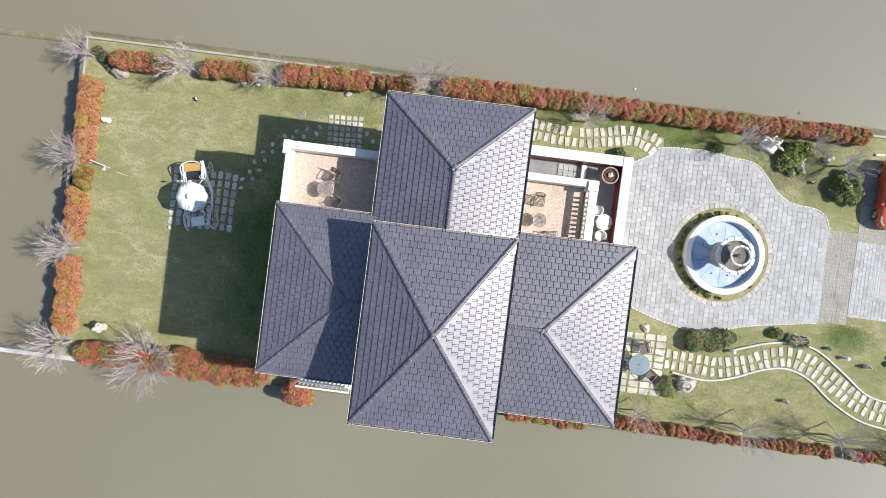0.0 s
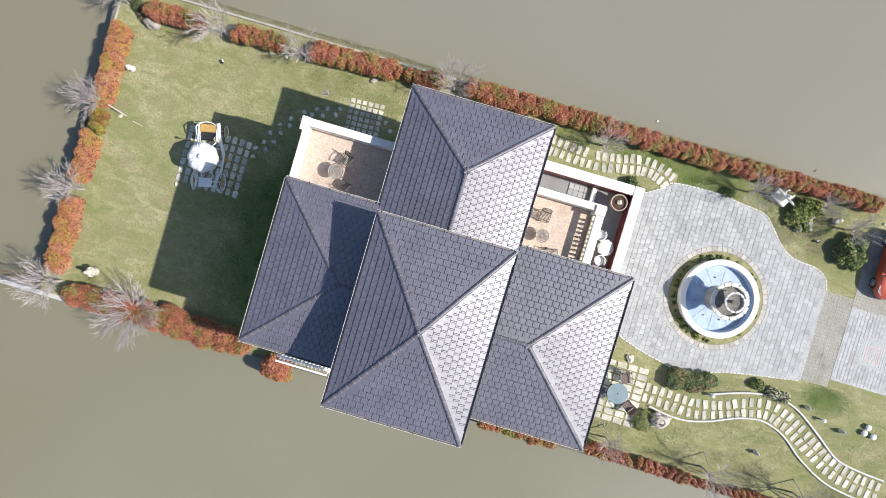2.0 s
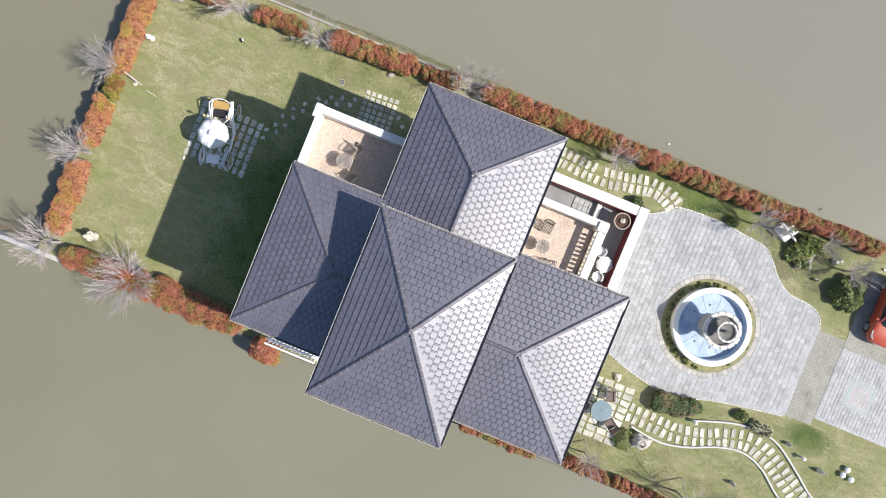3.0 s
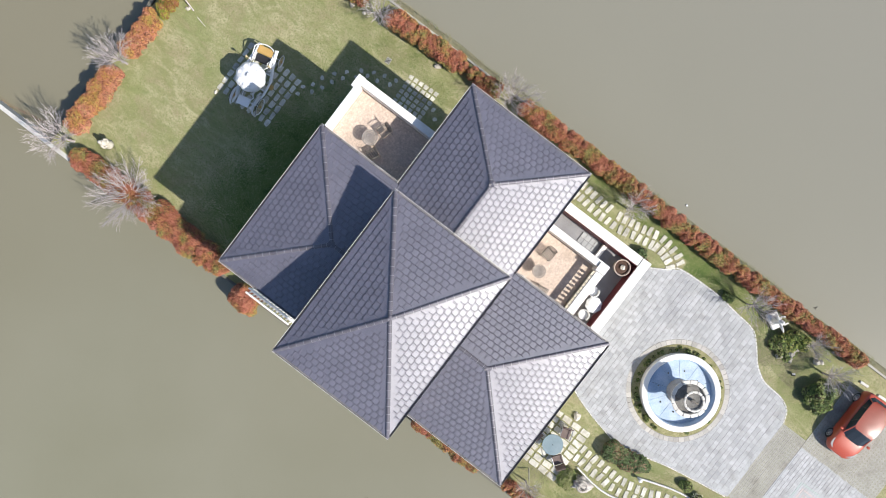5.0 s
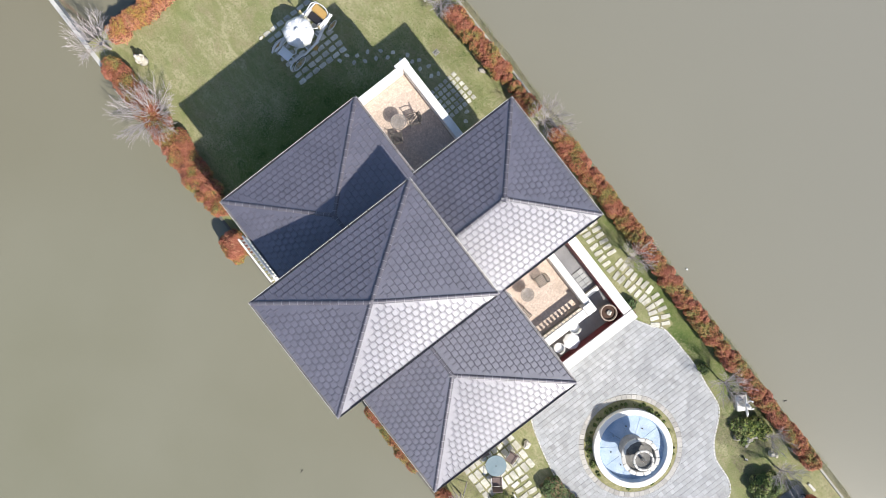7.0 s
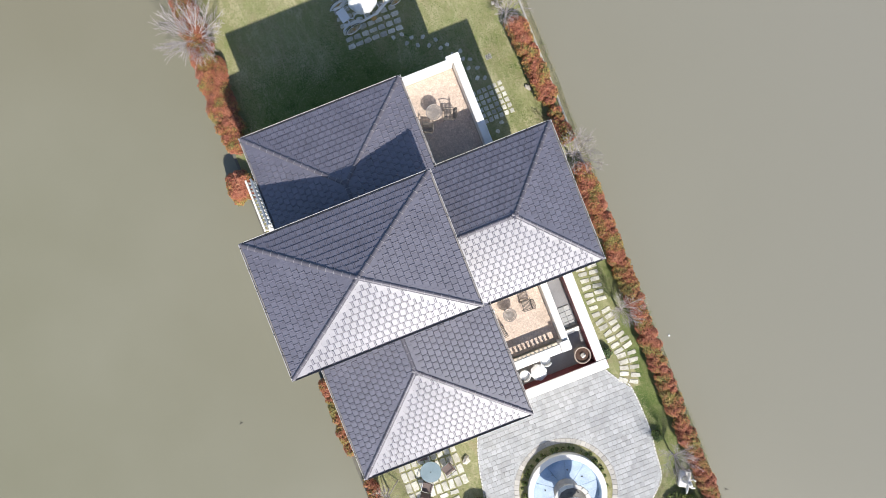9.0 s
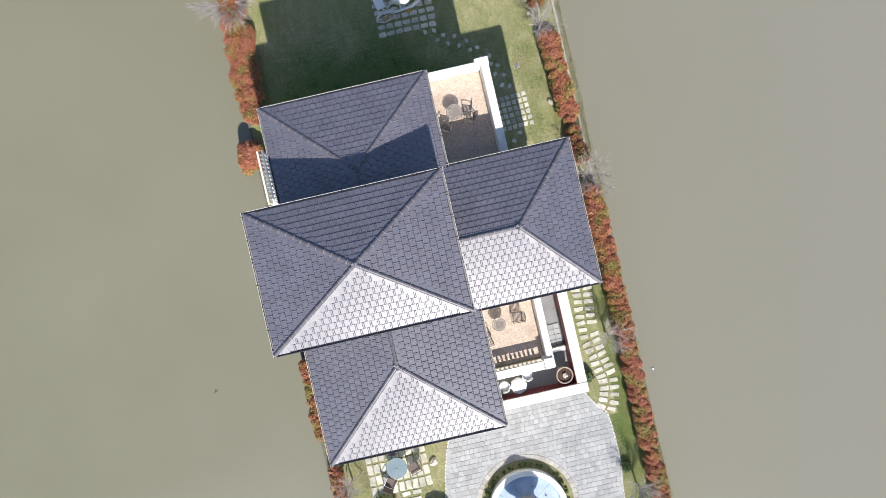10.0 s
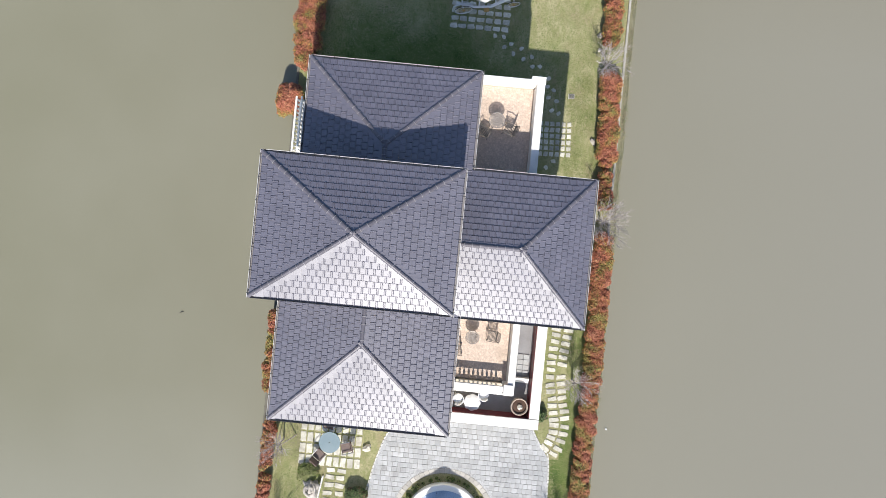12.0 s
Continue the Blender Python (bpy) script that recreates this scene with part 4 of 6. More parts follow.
patio = thing("patio", "square of long pale stone slabs laid in grass", "patio")
for i in range(9):
    for j in range(4):
        piece("slab", rng.choice(SLABS), patio, pose(-7.18 + i * 0.385, -12.5 + j * 0.63, 0, 0, 0, rng.uniform(-3, 3)))
block = thing("stone_square", "square of small stepping stones in the lawn", "stepping stones")
for i in range(6):
    for j in range(6):
        piece("stone", rng.choice(GRIDS), block, pose(4.30 + i * 0.312 - (j - 2.5) * 0.018, 5.62 + j * 0.335 + (i - 2.5) * 0.012, 0, 0, 0, rng.uniform(-5, 5)))
block = thing("stone_stand", "rows of rough stone slabs under the carriage", "stepping stones")
for i in range(7):
    for j in range(9):
        piece("stone", rng.choice(PADS), block, pose(-1.08 + i * 0.475 + 0.04 * math.sin(j), 12.22 + j * 0.415, 0, 0, 0, rng.uniform(-4, 4)))
for x, y in ((1.26, 11.84), (1.75, 11.84), (2.19, 11.47), (1.83, 11.28), (2.36, 10.96), (2.79, 11.27), (2.94, 10.71), (3.40, 10.87), (3.49, 10.33), (3.89, 10.38), (4.44, 9.78), (4.42, 9.31), (4.77, 9.15),
             (4.53, 8.72), (4.99, 8.55), (4.78, 8.02), (5.17, 7.89), (3.97, 9.77), (5.12, 5.24), (4.75, 4.85)):
    ob = tagged(new("stepping_stone", rng.choice(ROUND)), "rough pale stepping stone sunk in the lawn", "stone", "stepping stones across the lawn")
    ob.matrix_basis = pose(x, y, 0, 0, 0, rng.uniform(0, 180))


def kerb_mesh(l, w, h):
    bm = bmesh.new()
    box(bm, -l / 2, l / 2, -w / 2, w / 2, -0.05, h, 0.012)
    me = mesh_of(bm, "kerb_stone")
    me.materials.append(M["kerb"])
    return me


KERB = kerb_mesh(0.17, 0.075, 0.045)
bm = bmesh.new()
lathe(bm, [(0.058, -0.05), (0.058, 0.10), (0.045, 0.125), (0.0, 0.135)], 8)
EDGE = mesh_of(bm, "edging_stone")
EDGE.materials.append(M["kerb_white"])


def edging(label, points, step, mesh, name):
    line = thing(name, label, "edging")
    for p, way in spline(points, step):
        piece("kerb_stone", mesh, line, pose(p.x, p.y, 0, 0, 0, math.degrees(math.atan2(way.y, way.x)) + rng.uniform(-3, 3)))


edging("row of small white kerb stones round the forecourt", [(5.12, -8.75), (5.45, -9.7), (6.0, -10.6), (6.43, -11.2), (6.54, -13.6), (6.38, -14.9), (6.2, -16.3), (5.65, -17.0), (4.8, -17.75), (4.27, -18.6), (4.12, -19.9), (3.74, -20.6), (3.05, -20.9)], 0.215, KERB, "kerb_line")
edging("row of small white kerb stones round the forecourt", [(-1.75, -8.3), (-1.95, -9.5), (-2.6, -10.7), (-2.95, -11.7), (-3.27, -13.0), (-3.46, -14.6), (-2.83, -17.05), (-2.53, -18.6), (-2.15, -20.95)], 0.215, KERB, "kerb_line")
edging("white scalloped edging along the stone path", [(-4.28, -16.35), (-3.62, -18.3), (-3.42, -19.65), (-3.48, -20.5), (-3.85, -21.45), (-4.80, -22.8), (-5.75, -24.1), (-6.05, -25.4), (-6.2, -27)], 0.098, EDGE, "path_edging")
edging("white scalloped edging along the stone path", [(-5.90, -13.35), (-6.08, -14.6), (-6.05, -15.6), (-5.72, -16.8), (-5.10, -18.3), (-4.90, -19.6), (-5.35, -20.9), (-6.35, -22.2), (-7.2, -23.8), (-7.55, -25.5), (-7.7, -27)], 0.098, EDGE, "path_edging")

# ring bed round the fountain
bm = bmesh.new()
lathe(bm, [(2.10, 0.0), (2.10, 0.05), (2.60, 0.03), (2.60, 0.0)], 48, (*FOUNTAIN, 0))
tagged(part("flower_bed", bm, "bed_soil"), "ring of rough grass and low plants round the fountain", "flower bed", kind="structure")
ring = thing("kerb_ring", "ring of pink-grey kerb stones round the fountain bed", "edging", (*FOUNTAIN, 0))
bm = bmesh.new()
box(bm, 2.61, 2.88, -0.136, 0.136, -0.03, 0.03, 0.012)
WEDGE = mesh_of(bm, "kerb_stone")
WEDGE.materials.append(M["pink_stone"])
for i in range(60):
    piece("kerb_stone", WEDGE, ring, pose(0, 0, rng.uniform(-0.004, 0.004), 0, 0, i * 6))


# ---- plants ----
def leaves_object(name, parent, material, boxes, count, size, seed, flat=0.5):
    """Many small leaves spread over the skin of a row of uneven rounded masses."""
    r = np.random.RandomState(seed)
    vol = np.array([b[3] * b[4] + b[4] * b[5] + b[3] * b[5] for b in boxes])
    pick = r.choice(len(boxes), count, p=vol / vol.sum())
    B = np.array(boxes)[pick]
    d = r.normal(size=(count, 3))
    d[:, 2] = np.abs(d[:, 2]) * 1.2 - 0.35
    d /= np.linalg.norm(d, axis=1)[:, None]
    sk = r.uniform(0.78, 1.06, (count, 1)) + 0.10 * np.sin(d[:, :1] * 9 + B[:, :1] * 5) * np.cos(d[:, 1:2] * 8 + B[:, 1:2] * 4)
    c = B[:, :3] + d * B[:, 3:6] * sk
    c[:, 2] = np.maximum(c[:, 2], 0.02)
    nrm = d * (1 - flat) + r.normal(size=(count, 3)) * 0.45 + np.array([0, 0, flat])
    nrm /= np.linalg.norm(nrm, axis=1)[:, None]
    a = np.cross(nrm, r.normal(size=(count, 3)))
    a /= np.linalg.norm(a, axis=1)[:, None]
    b = np.cross(nrm, a)
    L_ = size * r.uniform(0.7, 1.3, (count, 1))
    W_ = L_ * 0.36
    V = np.stack([c - a * L_ / 2, c + b * W_ - nrm * 0.1 * L_, c + a * L_ / 2, c - b * W_ - nrm * 0.1 * L_], 1).reshape(-1, 3)
    me = bpy.data.meshes.new(name)
    me.from_pydata(V.tolist(), [], np.arange(4 * count).reshape(-1, 4).tolist())
    me.materials.append(M[material])
    ob = new(name, me)
    ob.parent = parent
    return ob


def shrub(name, label, category, boxes, material, density=900, size=0.10, seed=1, group="", core="dark_core"):
    """A clipped shrub or hedge: a solid core of lumps, near black by default, and a skin of leaves."""
    t = thing(name, label, category, (boxes[0][0], boxes[0][1], 0), 0, group)
    local = [(b[0] - boxes[0][0], b[1] - boxes[0][1], *b[2:]) for b in boxes]
    bm = bmesh.new()
    for i, b in enumerate(local):
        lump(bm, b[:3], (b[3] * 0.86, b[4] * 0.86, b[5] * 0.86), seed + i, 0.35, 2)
    part("inner_core", bm, core, t)
    area = sum(3.0 * (b[3] * b[4] + 0.8 * b[5] * (b[3] + b[4])) for b in local)
    leaves_object("foliage", t, material, local, int(area * density), size, seed)
    return t


def hedge(label, a, b, wide, high, material, seed, density=900):
    """A clipped row: knobbly clumps of uneven height side by side."""
    r = random.Random(seed)
    a, b = Vector(a), Vector(b)
    way = (b - a).normalized()
    side = Vector((-way.y, way.x))
    n = max(1, int((b - a).length / 0.30))
    boxes = []
    for i in range(n + 1):
        swell = 1 + 0.09 * noise.noise(Vector((i * 0.35, seed * 3.7, 0)))
        for s in (-1, 0, 1):
            p = a.lerp(b, i / n) + way * r.uniform(-0.13, 0.13) + side * wide * (s * r.uniform(0.16, 0.27) + r.uniform(-0.06, 0.06)) * swell
            k = wide * r.uniform(0.22, 0.33)
            top = high * swell * r.uniform(0.86, 1.0) * (1.04 if s == 0 else 1)
            boxes.append((p.x, p.y, top * 0.5, k, k * r.uniform(0.85, 1.15), top * 0.5))
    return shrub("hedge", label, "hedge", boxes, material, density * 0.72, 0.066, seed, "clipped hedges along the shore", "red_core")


def clumps(x, y, rx, ry, high, n, seed):
    """Many small rounded masses that make one loose bush."""
    r = random.Random(seed)
    out = [(x, y, high * 0.4, rx * 0.45, ry * 0.45, high * 0.45)]
    for i in range(n):
        t, d = r.uniform(0, 6.283), math.sqrt(r.uniform(0.08, 1))
        k = r.uniform(0.16, 0.34) * min(rx, ry) / 0.7
        top = high * (1.05 - 0.55 * d * d) * r.uniform(0.75, 1.1)
        out.append((x + rx * d * math.cos(t), y + ry * d * math.sin(t), top * 0.6, k, k, max(0.12, top * 0.4)))
    return out


RED = "clipped red-leaved photinia hedge with green tips"
ORANGE = "clipped orange and red photinia hedge"
for k_, (y0, y1) in enumerate(((5.9, 3.9), (3.7, 1.75), (-0.3, -2.6), (-4.0, -5.9), (-6.1, -7.8))):
    hedge(ORANGE, (y0, 20.52), (y1, 20.52), 1.25 if k_ != 2 else 1.15, 1.15, "photinia_orange", 100 + k_)
hedge("low yellow-green and red hedge clump", (1.15, 20.4), (0.35, 20.4), 0.95, 0.95, "yellow_leaf", 106)
for k_, (y0, y1, x0, x1, w) in enumerate(((19.3, 16.5, 7.35, 7.42, 1.15), (14.3, 12.0, 7.50, 7.58, 1.1), (10.0, 5.6, 7.72, 7.86, 1.2), (5.15, 4.6, 7.85, 7.85, 0.95), (4.15, 3.0, 7.9, 7.95, 1.05), (1.3, -1.9, 8.1, 8.15, 1.2),
                                         (-2.0, -5.7, 8.2, 8.2, 1.1), (-5.8, -9.3, 8.2, 8.12, 1.1), (-9.4, -12.8, 8.12, 8.10, 1.05), (-12.9, -16.8, 8.12, 8.18, 1.0), (-16.9, -21.8, 8.2, 8.26, 0.98))):
    hedge(RED, (x0 + 0.04, y0), (x1 + 0.04, y1), w * 0.95, 1.1, "photinia", 120 + k_)
for k_, (y0, y1, x0, x1, w) in enumerate(((19.2, 17.2, -8.92, -8.88, 1.35), (17.1, 14.6, -8.85, -8.85, 1.4), (14.5, 11.1, -8.85, -8.88, 1.55), (10.6, 9.3, -8.92, -8.95, 1.45), (-4.6, -8.6, -9.15, -9.1, 1.0),
                                         (-10.4, -12.9, -9.0, -9.05, 0.75), (-13.6, -16.3, -9.08, -9.1, 0.75), (-16.7, -18.8, -9.15, -9.15, 0.5), (-19.2, -22.3, -9.12, -9.12, 0.7), (-23.6, -26.4, -9.1, -9.1, 0.7))):
    hedge(RED, (x0, y0), (x1, y1), w, 1.1 if y0 > -9 else 0.75, "photinia", 140 + k_, 900 if y0 > -9 else 700)
shrub("bush", "rounded red-orange photinia bush by the balcony", "bush", clumps(-9.50, 7.15, 0.74, 0.80, 1.35, 34, 7) + [(-9.5, 7.15, 0.6, 0.72, 0.78, 0.6)], "photinia", 900, 0.075, 160, "", "red_core")
r_ = random.Random(77)
row = []
for i in range(60):
    t = r_.uniform(0, 1)
    k = r_.uniform(0.20, 0.34)
    row.append((-3.98 + 0.32 * t + r_.uniform(-0.36, 0.36), -13.85 - 2.35 * t, r_.uniform(0.26, 0.38), k, k, r_.uniform(0.24, 0.34)))
shrub("bush", "long dense dark green flowering bush beside the forecourt", "bush", row, "dark_leaf", 700, 0.085, 161)
shrub("bush", "small dark green bush by the white edging", "bush", [(-2.98, -18.72, 0.22, 0.32, 0.34, 0.25), (-3.05, -18.45, 0.16, 0.22, 0.22, 0.2)], "bush_leaf", 700, 0.08, 162)
shrub("bush", "low bush of pale yellow-white flowers", "bush", [(-3.22, -19.6, 0.25, 0.35, 0.4, 0.3), (-3.3, -20.2, 0.25, 0.35, 0.4, 0.3)], "flower", 500, 0.07, 163)
shrub("bush", "low rounded clipped green bush beside the stone figure", "bush", [(-6.72, -13.22, 0.22, 0.60, 0.60, 0.30)], "weed", 900, 0.06, 164, "", "grass")
shrub("bush", "broad green bush beside the parked car", "bush", clumps(5.45, -21.35, 0.86, 0.72, 1.0, 44, 3), "bush_leaf", 420, 0.10, 165)
shrub("bush", "yellow-green shrub growing in the rockery", "bush", clumps(6.95, -18.45, 0.58, 0.86, 0.9, 26, 4), "lime_leaf", 340, 0.13, 166)
shrub("bush", "dark green rockery shrub", "bush", clumps(6.35, -18.25, 0.55, 0.70, 0.6, 24, 5), "bush_leaf", 380, 0.10, 167)
shrub("bush", "small dark bush at the forecourt's edge", "bush", [(6.75, -14.1, 0.2, 0.28, 0.34, 0.22)], "bush_leaf", 700, 0.09, 168)
shrub("bush", "small dark bush at the terrace corner", "bush", clumps(5.62, -8.85, 0.42, 0.55, 0.65, 16, 9), "dark_leaf", 420, 0.10, 169)
shrub("bush", "loose dark green shrub at the shore corner", "bush", [(7.5, 20.2, 0.2, 0.35, 0.35, 0.25), (7.1, 19.9, 0.15, 0.3, 0.25, 0.2), (7.8, 20.6, 0.2, 0.3, 0.3, 0.25)], "dark_leaf", 260, 0.10, 170)


def bare_tree(seed, high, limbs, low=0.38, spread=(0.35, 1.0)):
    """A leafless ornamental tree: a short trunk, a vase of straight limbs and fans of fine twigs."""
    r = random.Random(seed)
    trunk, crown = bmesh.new(), bmesh.new()
    fork = Vector((0, 0, high * low))
    rod(trunk, (0, 0, -0.05), fork * 0.5, 0.06, 0.052, 8, False)
    rod(trunk, fork * 0.5, fork, 0.052, 0.045, 8, False)

    def shoot(p, way, length, r0, r1, n, level):
        step = length / n
        for i in range(n):
            q = p + way * step
            rod(crown, p, q, r0 + (r1 - r0) * i / n, r0 + (r1 - r0) * (i + 1) / n, 4 if level == 0 else 3, False)
            p = q
            way = (way + Vector((r.gauss(0, 0.07), r.gauss(0, 0.07), 0.03))).normalized()
            if level < 2 and i >= (1 if level == 0 else 0):
                for _ in range(3 if level == 0 else r.choice((1, 1, 2))):
                    side = way.orthogonal().normalized()
                    side.rotate(Matrix.Rotation(r.uniform(0, 6.283), 3, way))
                    shoot(p, (way + side * r.uniform(0.35, 0.75)).normalized(), length * r.uniform(0.30, 0.52) * (1 - 0.4 * i / n), r1 * 0.62 if level == 0 else 0.0045, 0.0032, 4 if level == 0 else 2, level + 1)

    for i in range(limbs):
        a = 2 * math.pi * (i + r.uniform(-0.3, 0.3)) / limbs
        tilt = r.uniform(*spread) if i else 0.1
        shoot(fork - Vector((0, 0, r.uniform(0, 0.25))), Vector((math.cos(a) * tilt, math.sin(a) * tilt, 1)).normalized(), high * r.uniform(0.50, 0.68), 0.020, 0.007, 6, 0)
    t = thing("tree", "leafless ornamental tree with pale pinkish-grey twigs", "tree", (0, 0, 0), 0, "bare trees along the shore")
    part("trunk", trunk, "bark", t)
    part("crown", crown, "bark", t)
    return t


TREES = [bare_tree(31, 2.6, 14), bare_tree(47, 2.8, 17), bare_tree(59, 2.3, 13), bare_tree(71, 2.6, 11, 0.45, (0.3, 0.8)), bare_tree(83, 2.3, 26, 0.22, (0.5, 1.9))]
placed = [False] * 5
for i, (x, y, k, s, lean, turn) in enumerate(((7.5, 20.9, 1, 0.75, 0, 10), (7.40, 15.1, 0, 1.15, 0, 50), (7.45, 10.6, 2, 1.0, 0, 90), (7.95, 2.1, 0, 1.15, 0, 200), (7.3, -6.7, 2, 0.95, 0, 140), (7.1, -15.2, 1, 0.8, 0, 300),
                                              (6.6, -20.9, 2, 0.9, 0, 20), (7.35, -19.2, 2, 0.75, 0, 75), (1.75, 20.5, 1, 0.88, 10, 0), (-3.2, 20.5, 0, 1.05, 0, 250), (-8.5, 20.3, 2, 1.3, 0, 70), (-8.85, 15.6, 4, 1.32, 0, 170),
                                              (-8.26, -11.5, 3, 0.82, 0, 310), (-8.32, -17.1, 3, 1.0, 0, 30), (-8.25, -22.35, 3, 1.0, 0, 160), (-8.3, -27.2, 3, 0.95, 0, 250))):
    m = pose(x, y, 0, -lean, 0, 0) @ pose(0, 0, 0, 0, 0, turn)
    if placed[k]:
        t = copy_thing(TREES[k], m)
    else:
        t = TREES[k]
        t.matrix_basis = m
        placed[k] = True
    t.scale = (s, s, s)


def tree_stakes(x, y, feet):
    """Thin poles that lean on a young trunk."""
    t = thing("tree_stakes", "thin pale wooden poles propping a young bare tree", "tree stakes", (x, y, 0), 0, "tree stakes")
    for fx, fy in feet:
        bm = bmesh.new()
        rod(bm, (fx - x, fy - y, -0.05), ((fx - x) * 0.06, (fy - y) * 0.06, 1.45), 0.028, 0.022, 7)
        part("pole", bm, "bark", t)


tree_stakes(-8.26, -11.5, ((-7.56, -11.2), (-8.75, -11.0), (-8.6, -12.1)))
tree_stakes(-8.32, -17.1, ((-7.45, -17.0), (-8.75, -16.5), (-8.7, -17.7)))
tree_stakes(-8.25, -22.35, ((-7.50, -22.2), (-8.7, -21.75), (-8.6, -23.0)))


def smooth_rows(rows, n):
    """More rows along a smooth curve through the given ones."""
    ext = [rows[0]] + list(rows) + [rows[-1]]
    out = []
    for i in range(1, len(ext) - 2):
        for k in range(n):
            t = k / n
            out.append(tuple(0.5 * (2 * b + (c - a) * t + (2 * a - 5 * b + 4 * c - d) * t * t + (3 * b - a - 3 * c + d) * t ** 3) for a, b, c, d in zip(*ext[i - 1:i + 3])))
    return out + [rows[-1]]


def skin(bm, rings, ends=True):
    vs = [[bm.verts.new(p) for p in ring] for ring in rings]
    for a, b in zip(vs, vs[1:]):
        for i in range(len(a) - 1):
            bm.faces.new((a[i], a[i + 1], b[i + 1], b[i]))
    if ends:
        bm.faces.new(vs[0])
        bm.faces.new(vs[-1][::-1])
    return vs


# ---- fountain ----
fountain = thing("fountain", "white three-tier stone fountain with a blue painted dry basin", "fountain", (*FOUNTAIN, 0))
bm = bmesh.new()
lathe(bm, [(2.14, 0.0), (2.14, 0.50), (2.18, 0.56), (2.15, 0.60), (1.88, 0.60), (1.86, 0.585), (1.86, 0.56)], 64, closed=False)
part("basin_wall", bm, "white", fountain, "white rendered round basin wall")
bm = bmesh.new()
lathe(bm, [(1.866, 0.57), (1.83, 0.56), (1.80, 0.19)], 64, closed=False)
part("basin_lining", bm, "blue_pool", fountain, "blue painted inner face of the basin", True)
bm = bmesh.new()
lathe(bm, [(1.825, 0.10), (1.825, 0.13), (0.0, 0.13)], 48)
floor_ = part("basin_floor", bm, "dark_stone", fountain, "cracked pale blue basin floor")
for i in range(10):
    bm = bmesh.new()
    t0, t1 = 2 * math.pi * i / 10, 2 * math.pi * (i + 1) / 10
    prism(bm, [(0.55 * math.cos(t0 + 0.012), 0.55 * math.sin(t0 + 0.012))] + [(1.82 * math.cos(t0 + 0.004 + (t1 - t0 - 0.008) * k / 6), 1.82 * math.sin(t0 + 0.004 + (t1 - t0 - 0.008) * k / 6)) for k in range(7)] + [(0.55 * math.cos(t1 - 0.012), 0.55 * math.sin(t1 - 0.012))], 0.12, 0.20)
    part("floor_panel", bm, "blue_pool", floor_)
bm = bmesh.new()
lathe(bm, [(0.70, 0.16), (0.70, 0.30), (0.56, 0.36), (0.52, 0.9), (0.56, 1.25), (0.62, 1.34), (0.5, 1.40), (0.42, 1.5)], 24)
part("pedestal", bm, "grey_stone", fountain, "weathered stone pedestal", True)


def bowl(z, R, depth, lobes, name):
    bm = bmesh.new()
    lathe(bm, [(R * 0.30, z - depth), (R * 0.62, z - depth * 0.75), (R * 0.90, z - depth * 0.3), (R, z - 0.03), (R * 0.99, z), (R * 0.84, z - 0.005), (R * 0.78, z - depth * 0.35), (R * 0.4, z - depth * 0.55), (0.0, z - depth * 0.6)], 48)
    b = part(name, bm, "grey_stone", fountain, "scalloped weathered stone bowl", True)
    # the inside is a darker grey than the rest of the bowl
    bm = bmesh.new()
    lathe(bm, [(R * 0.785, z - depth * 0.30), (R * 0.4, z - depth * 0.50), (0.0, z - depth * 0.55)], 32, closed=False)
    part("bowl_lining", bm, "bowl_inner", b, "darker grey mottled lining of the bowl")
    bm = bmesh.new()
    w_ = math.pi * R * 0.9 / lobes
    box(bm, R * 0.80, R * 1.03, -w_ * 1.02, w_ * 1.02, z - 0.02, z + 0.05, 0.03)
    petal = mesh_of(bm, "rim_stone")
    petal.materials.append(M["kerb"])
    for i in range(lobes):
        piece("rim_stone", petal, b, pose(0, 0, rng.uniform(-0.008, 0.008), 0, 0, 360 * i / lobes + rng.uniform(-1.5, 1.5)) @ Matrix.Diagonal((rng.uniform(0.985, 1.01), rng.uniform(0.92, 1.02), 1, 1)))
    return b


bowl(1.88, 0.99, 0.42, 14, "lower_bowl")
bm = bmesh.new()
lathe(bm, [(0.30, 1.6), (0.20, 1.75), (0.17, 2.0), (0.22, 2.22), (0.15, 2.30)], 16)
part("stem", bm, "grey_stone", fountain, "", True)
bowl(2.46, 0.54, 0.26, 12, "upper_bowl")
bm = bmesh.new()
lathe(bm, [(0.12, 2.28), (0.07, 2.45), (0.09, 2.58), (0.04, 2.78), (0.055, 2.90), (0.0, 3.05)], 10)
part("finial", bm, "grey_stone", fountain, "", True)
for i in range(8):
    t = math.radians(22 + 45 * i)
    bm = bmesh.new()
    rod(bm, (1.18 * math.cos(t), 1.18 * math.sin(t), 0.16), (1.18 * math.cos(t), 1.18 * math.sin(t), 0.30), 0.022, 0.014, 6)
    rod(bm, (1.18 * math.cos(t), 1.18 * math.sin(t), 0.18), (1.18 * math.cos(t), 1.18 * math.sin(t), 0.20), 0.05, 0.05, 8)
    part("nozzle", bm, "iron", fountain)
for i in range(4):
    t = math.radians(40 + 90 * i)
    bm = bmesh.new()
    rod(bm, (0.60 * math.cos(t), 0.60 * math.sin(t), 1.72), (0.66 * math.cos(t), 0.66 * math.sin(t), 1.95), 0.02, 0.03, 6)
    part("spout", bm, "iron", fountain)

# ---- carriage on the lawn ----
carriage = thing("carriage", "white pumpkin-shaped wedding carriage with gold seat and spoked wheels", "carriage", (0.50, 13.95, 0.035), 12.0)


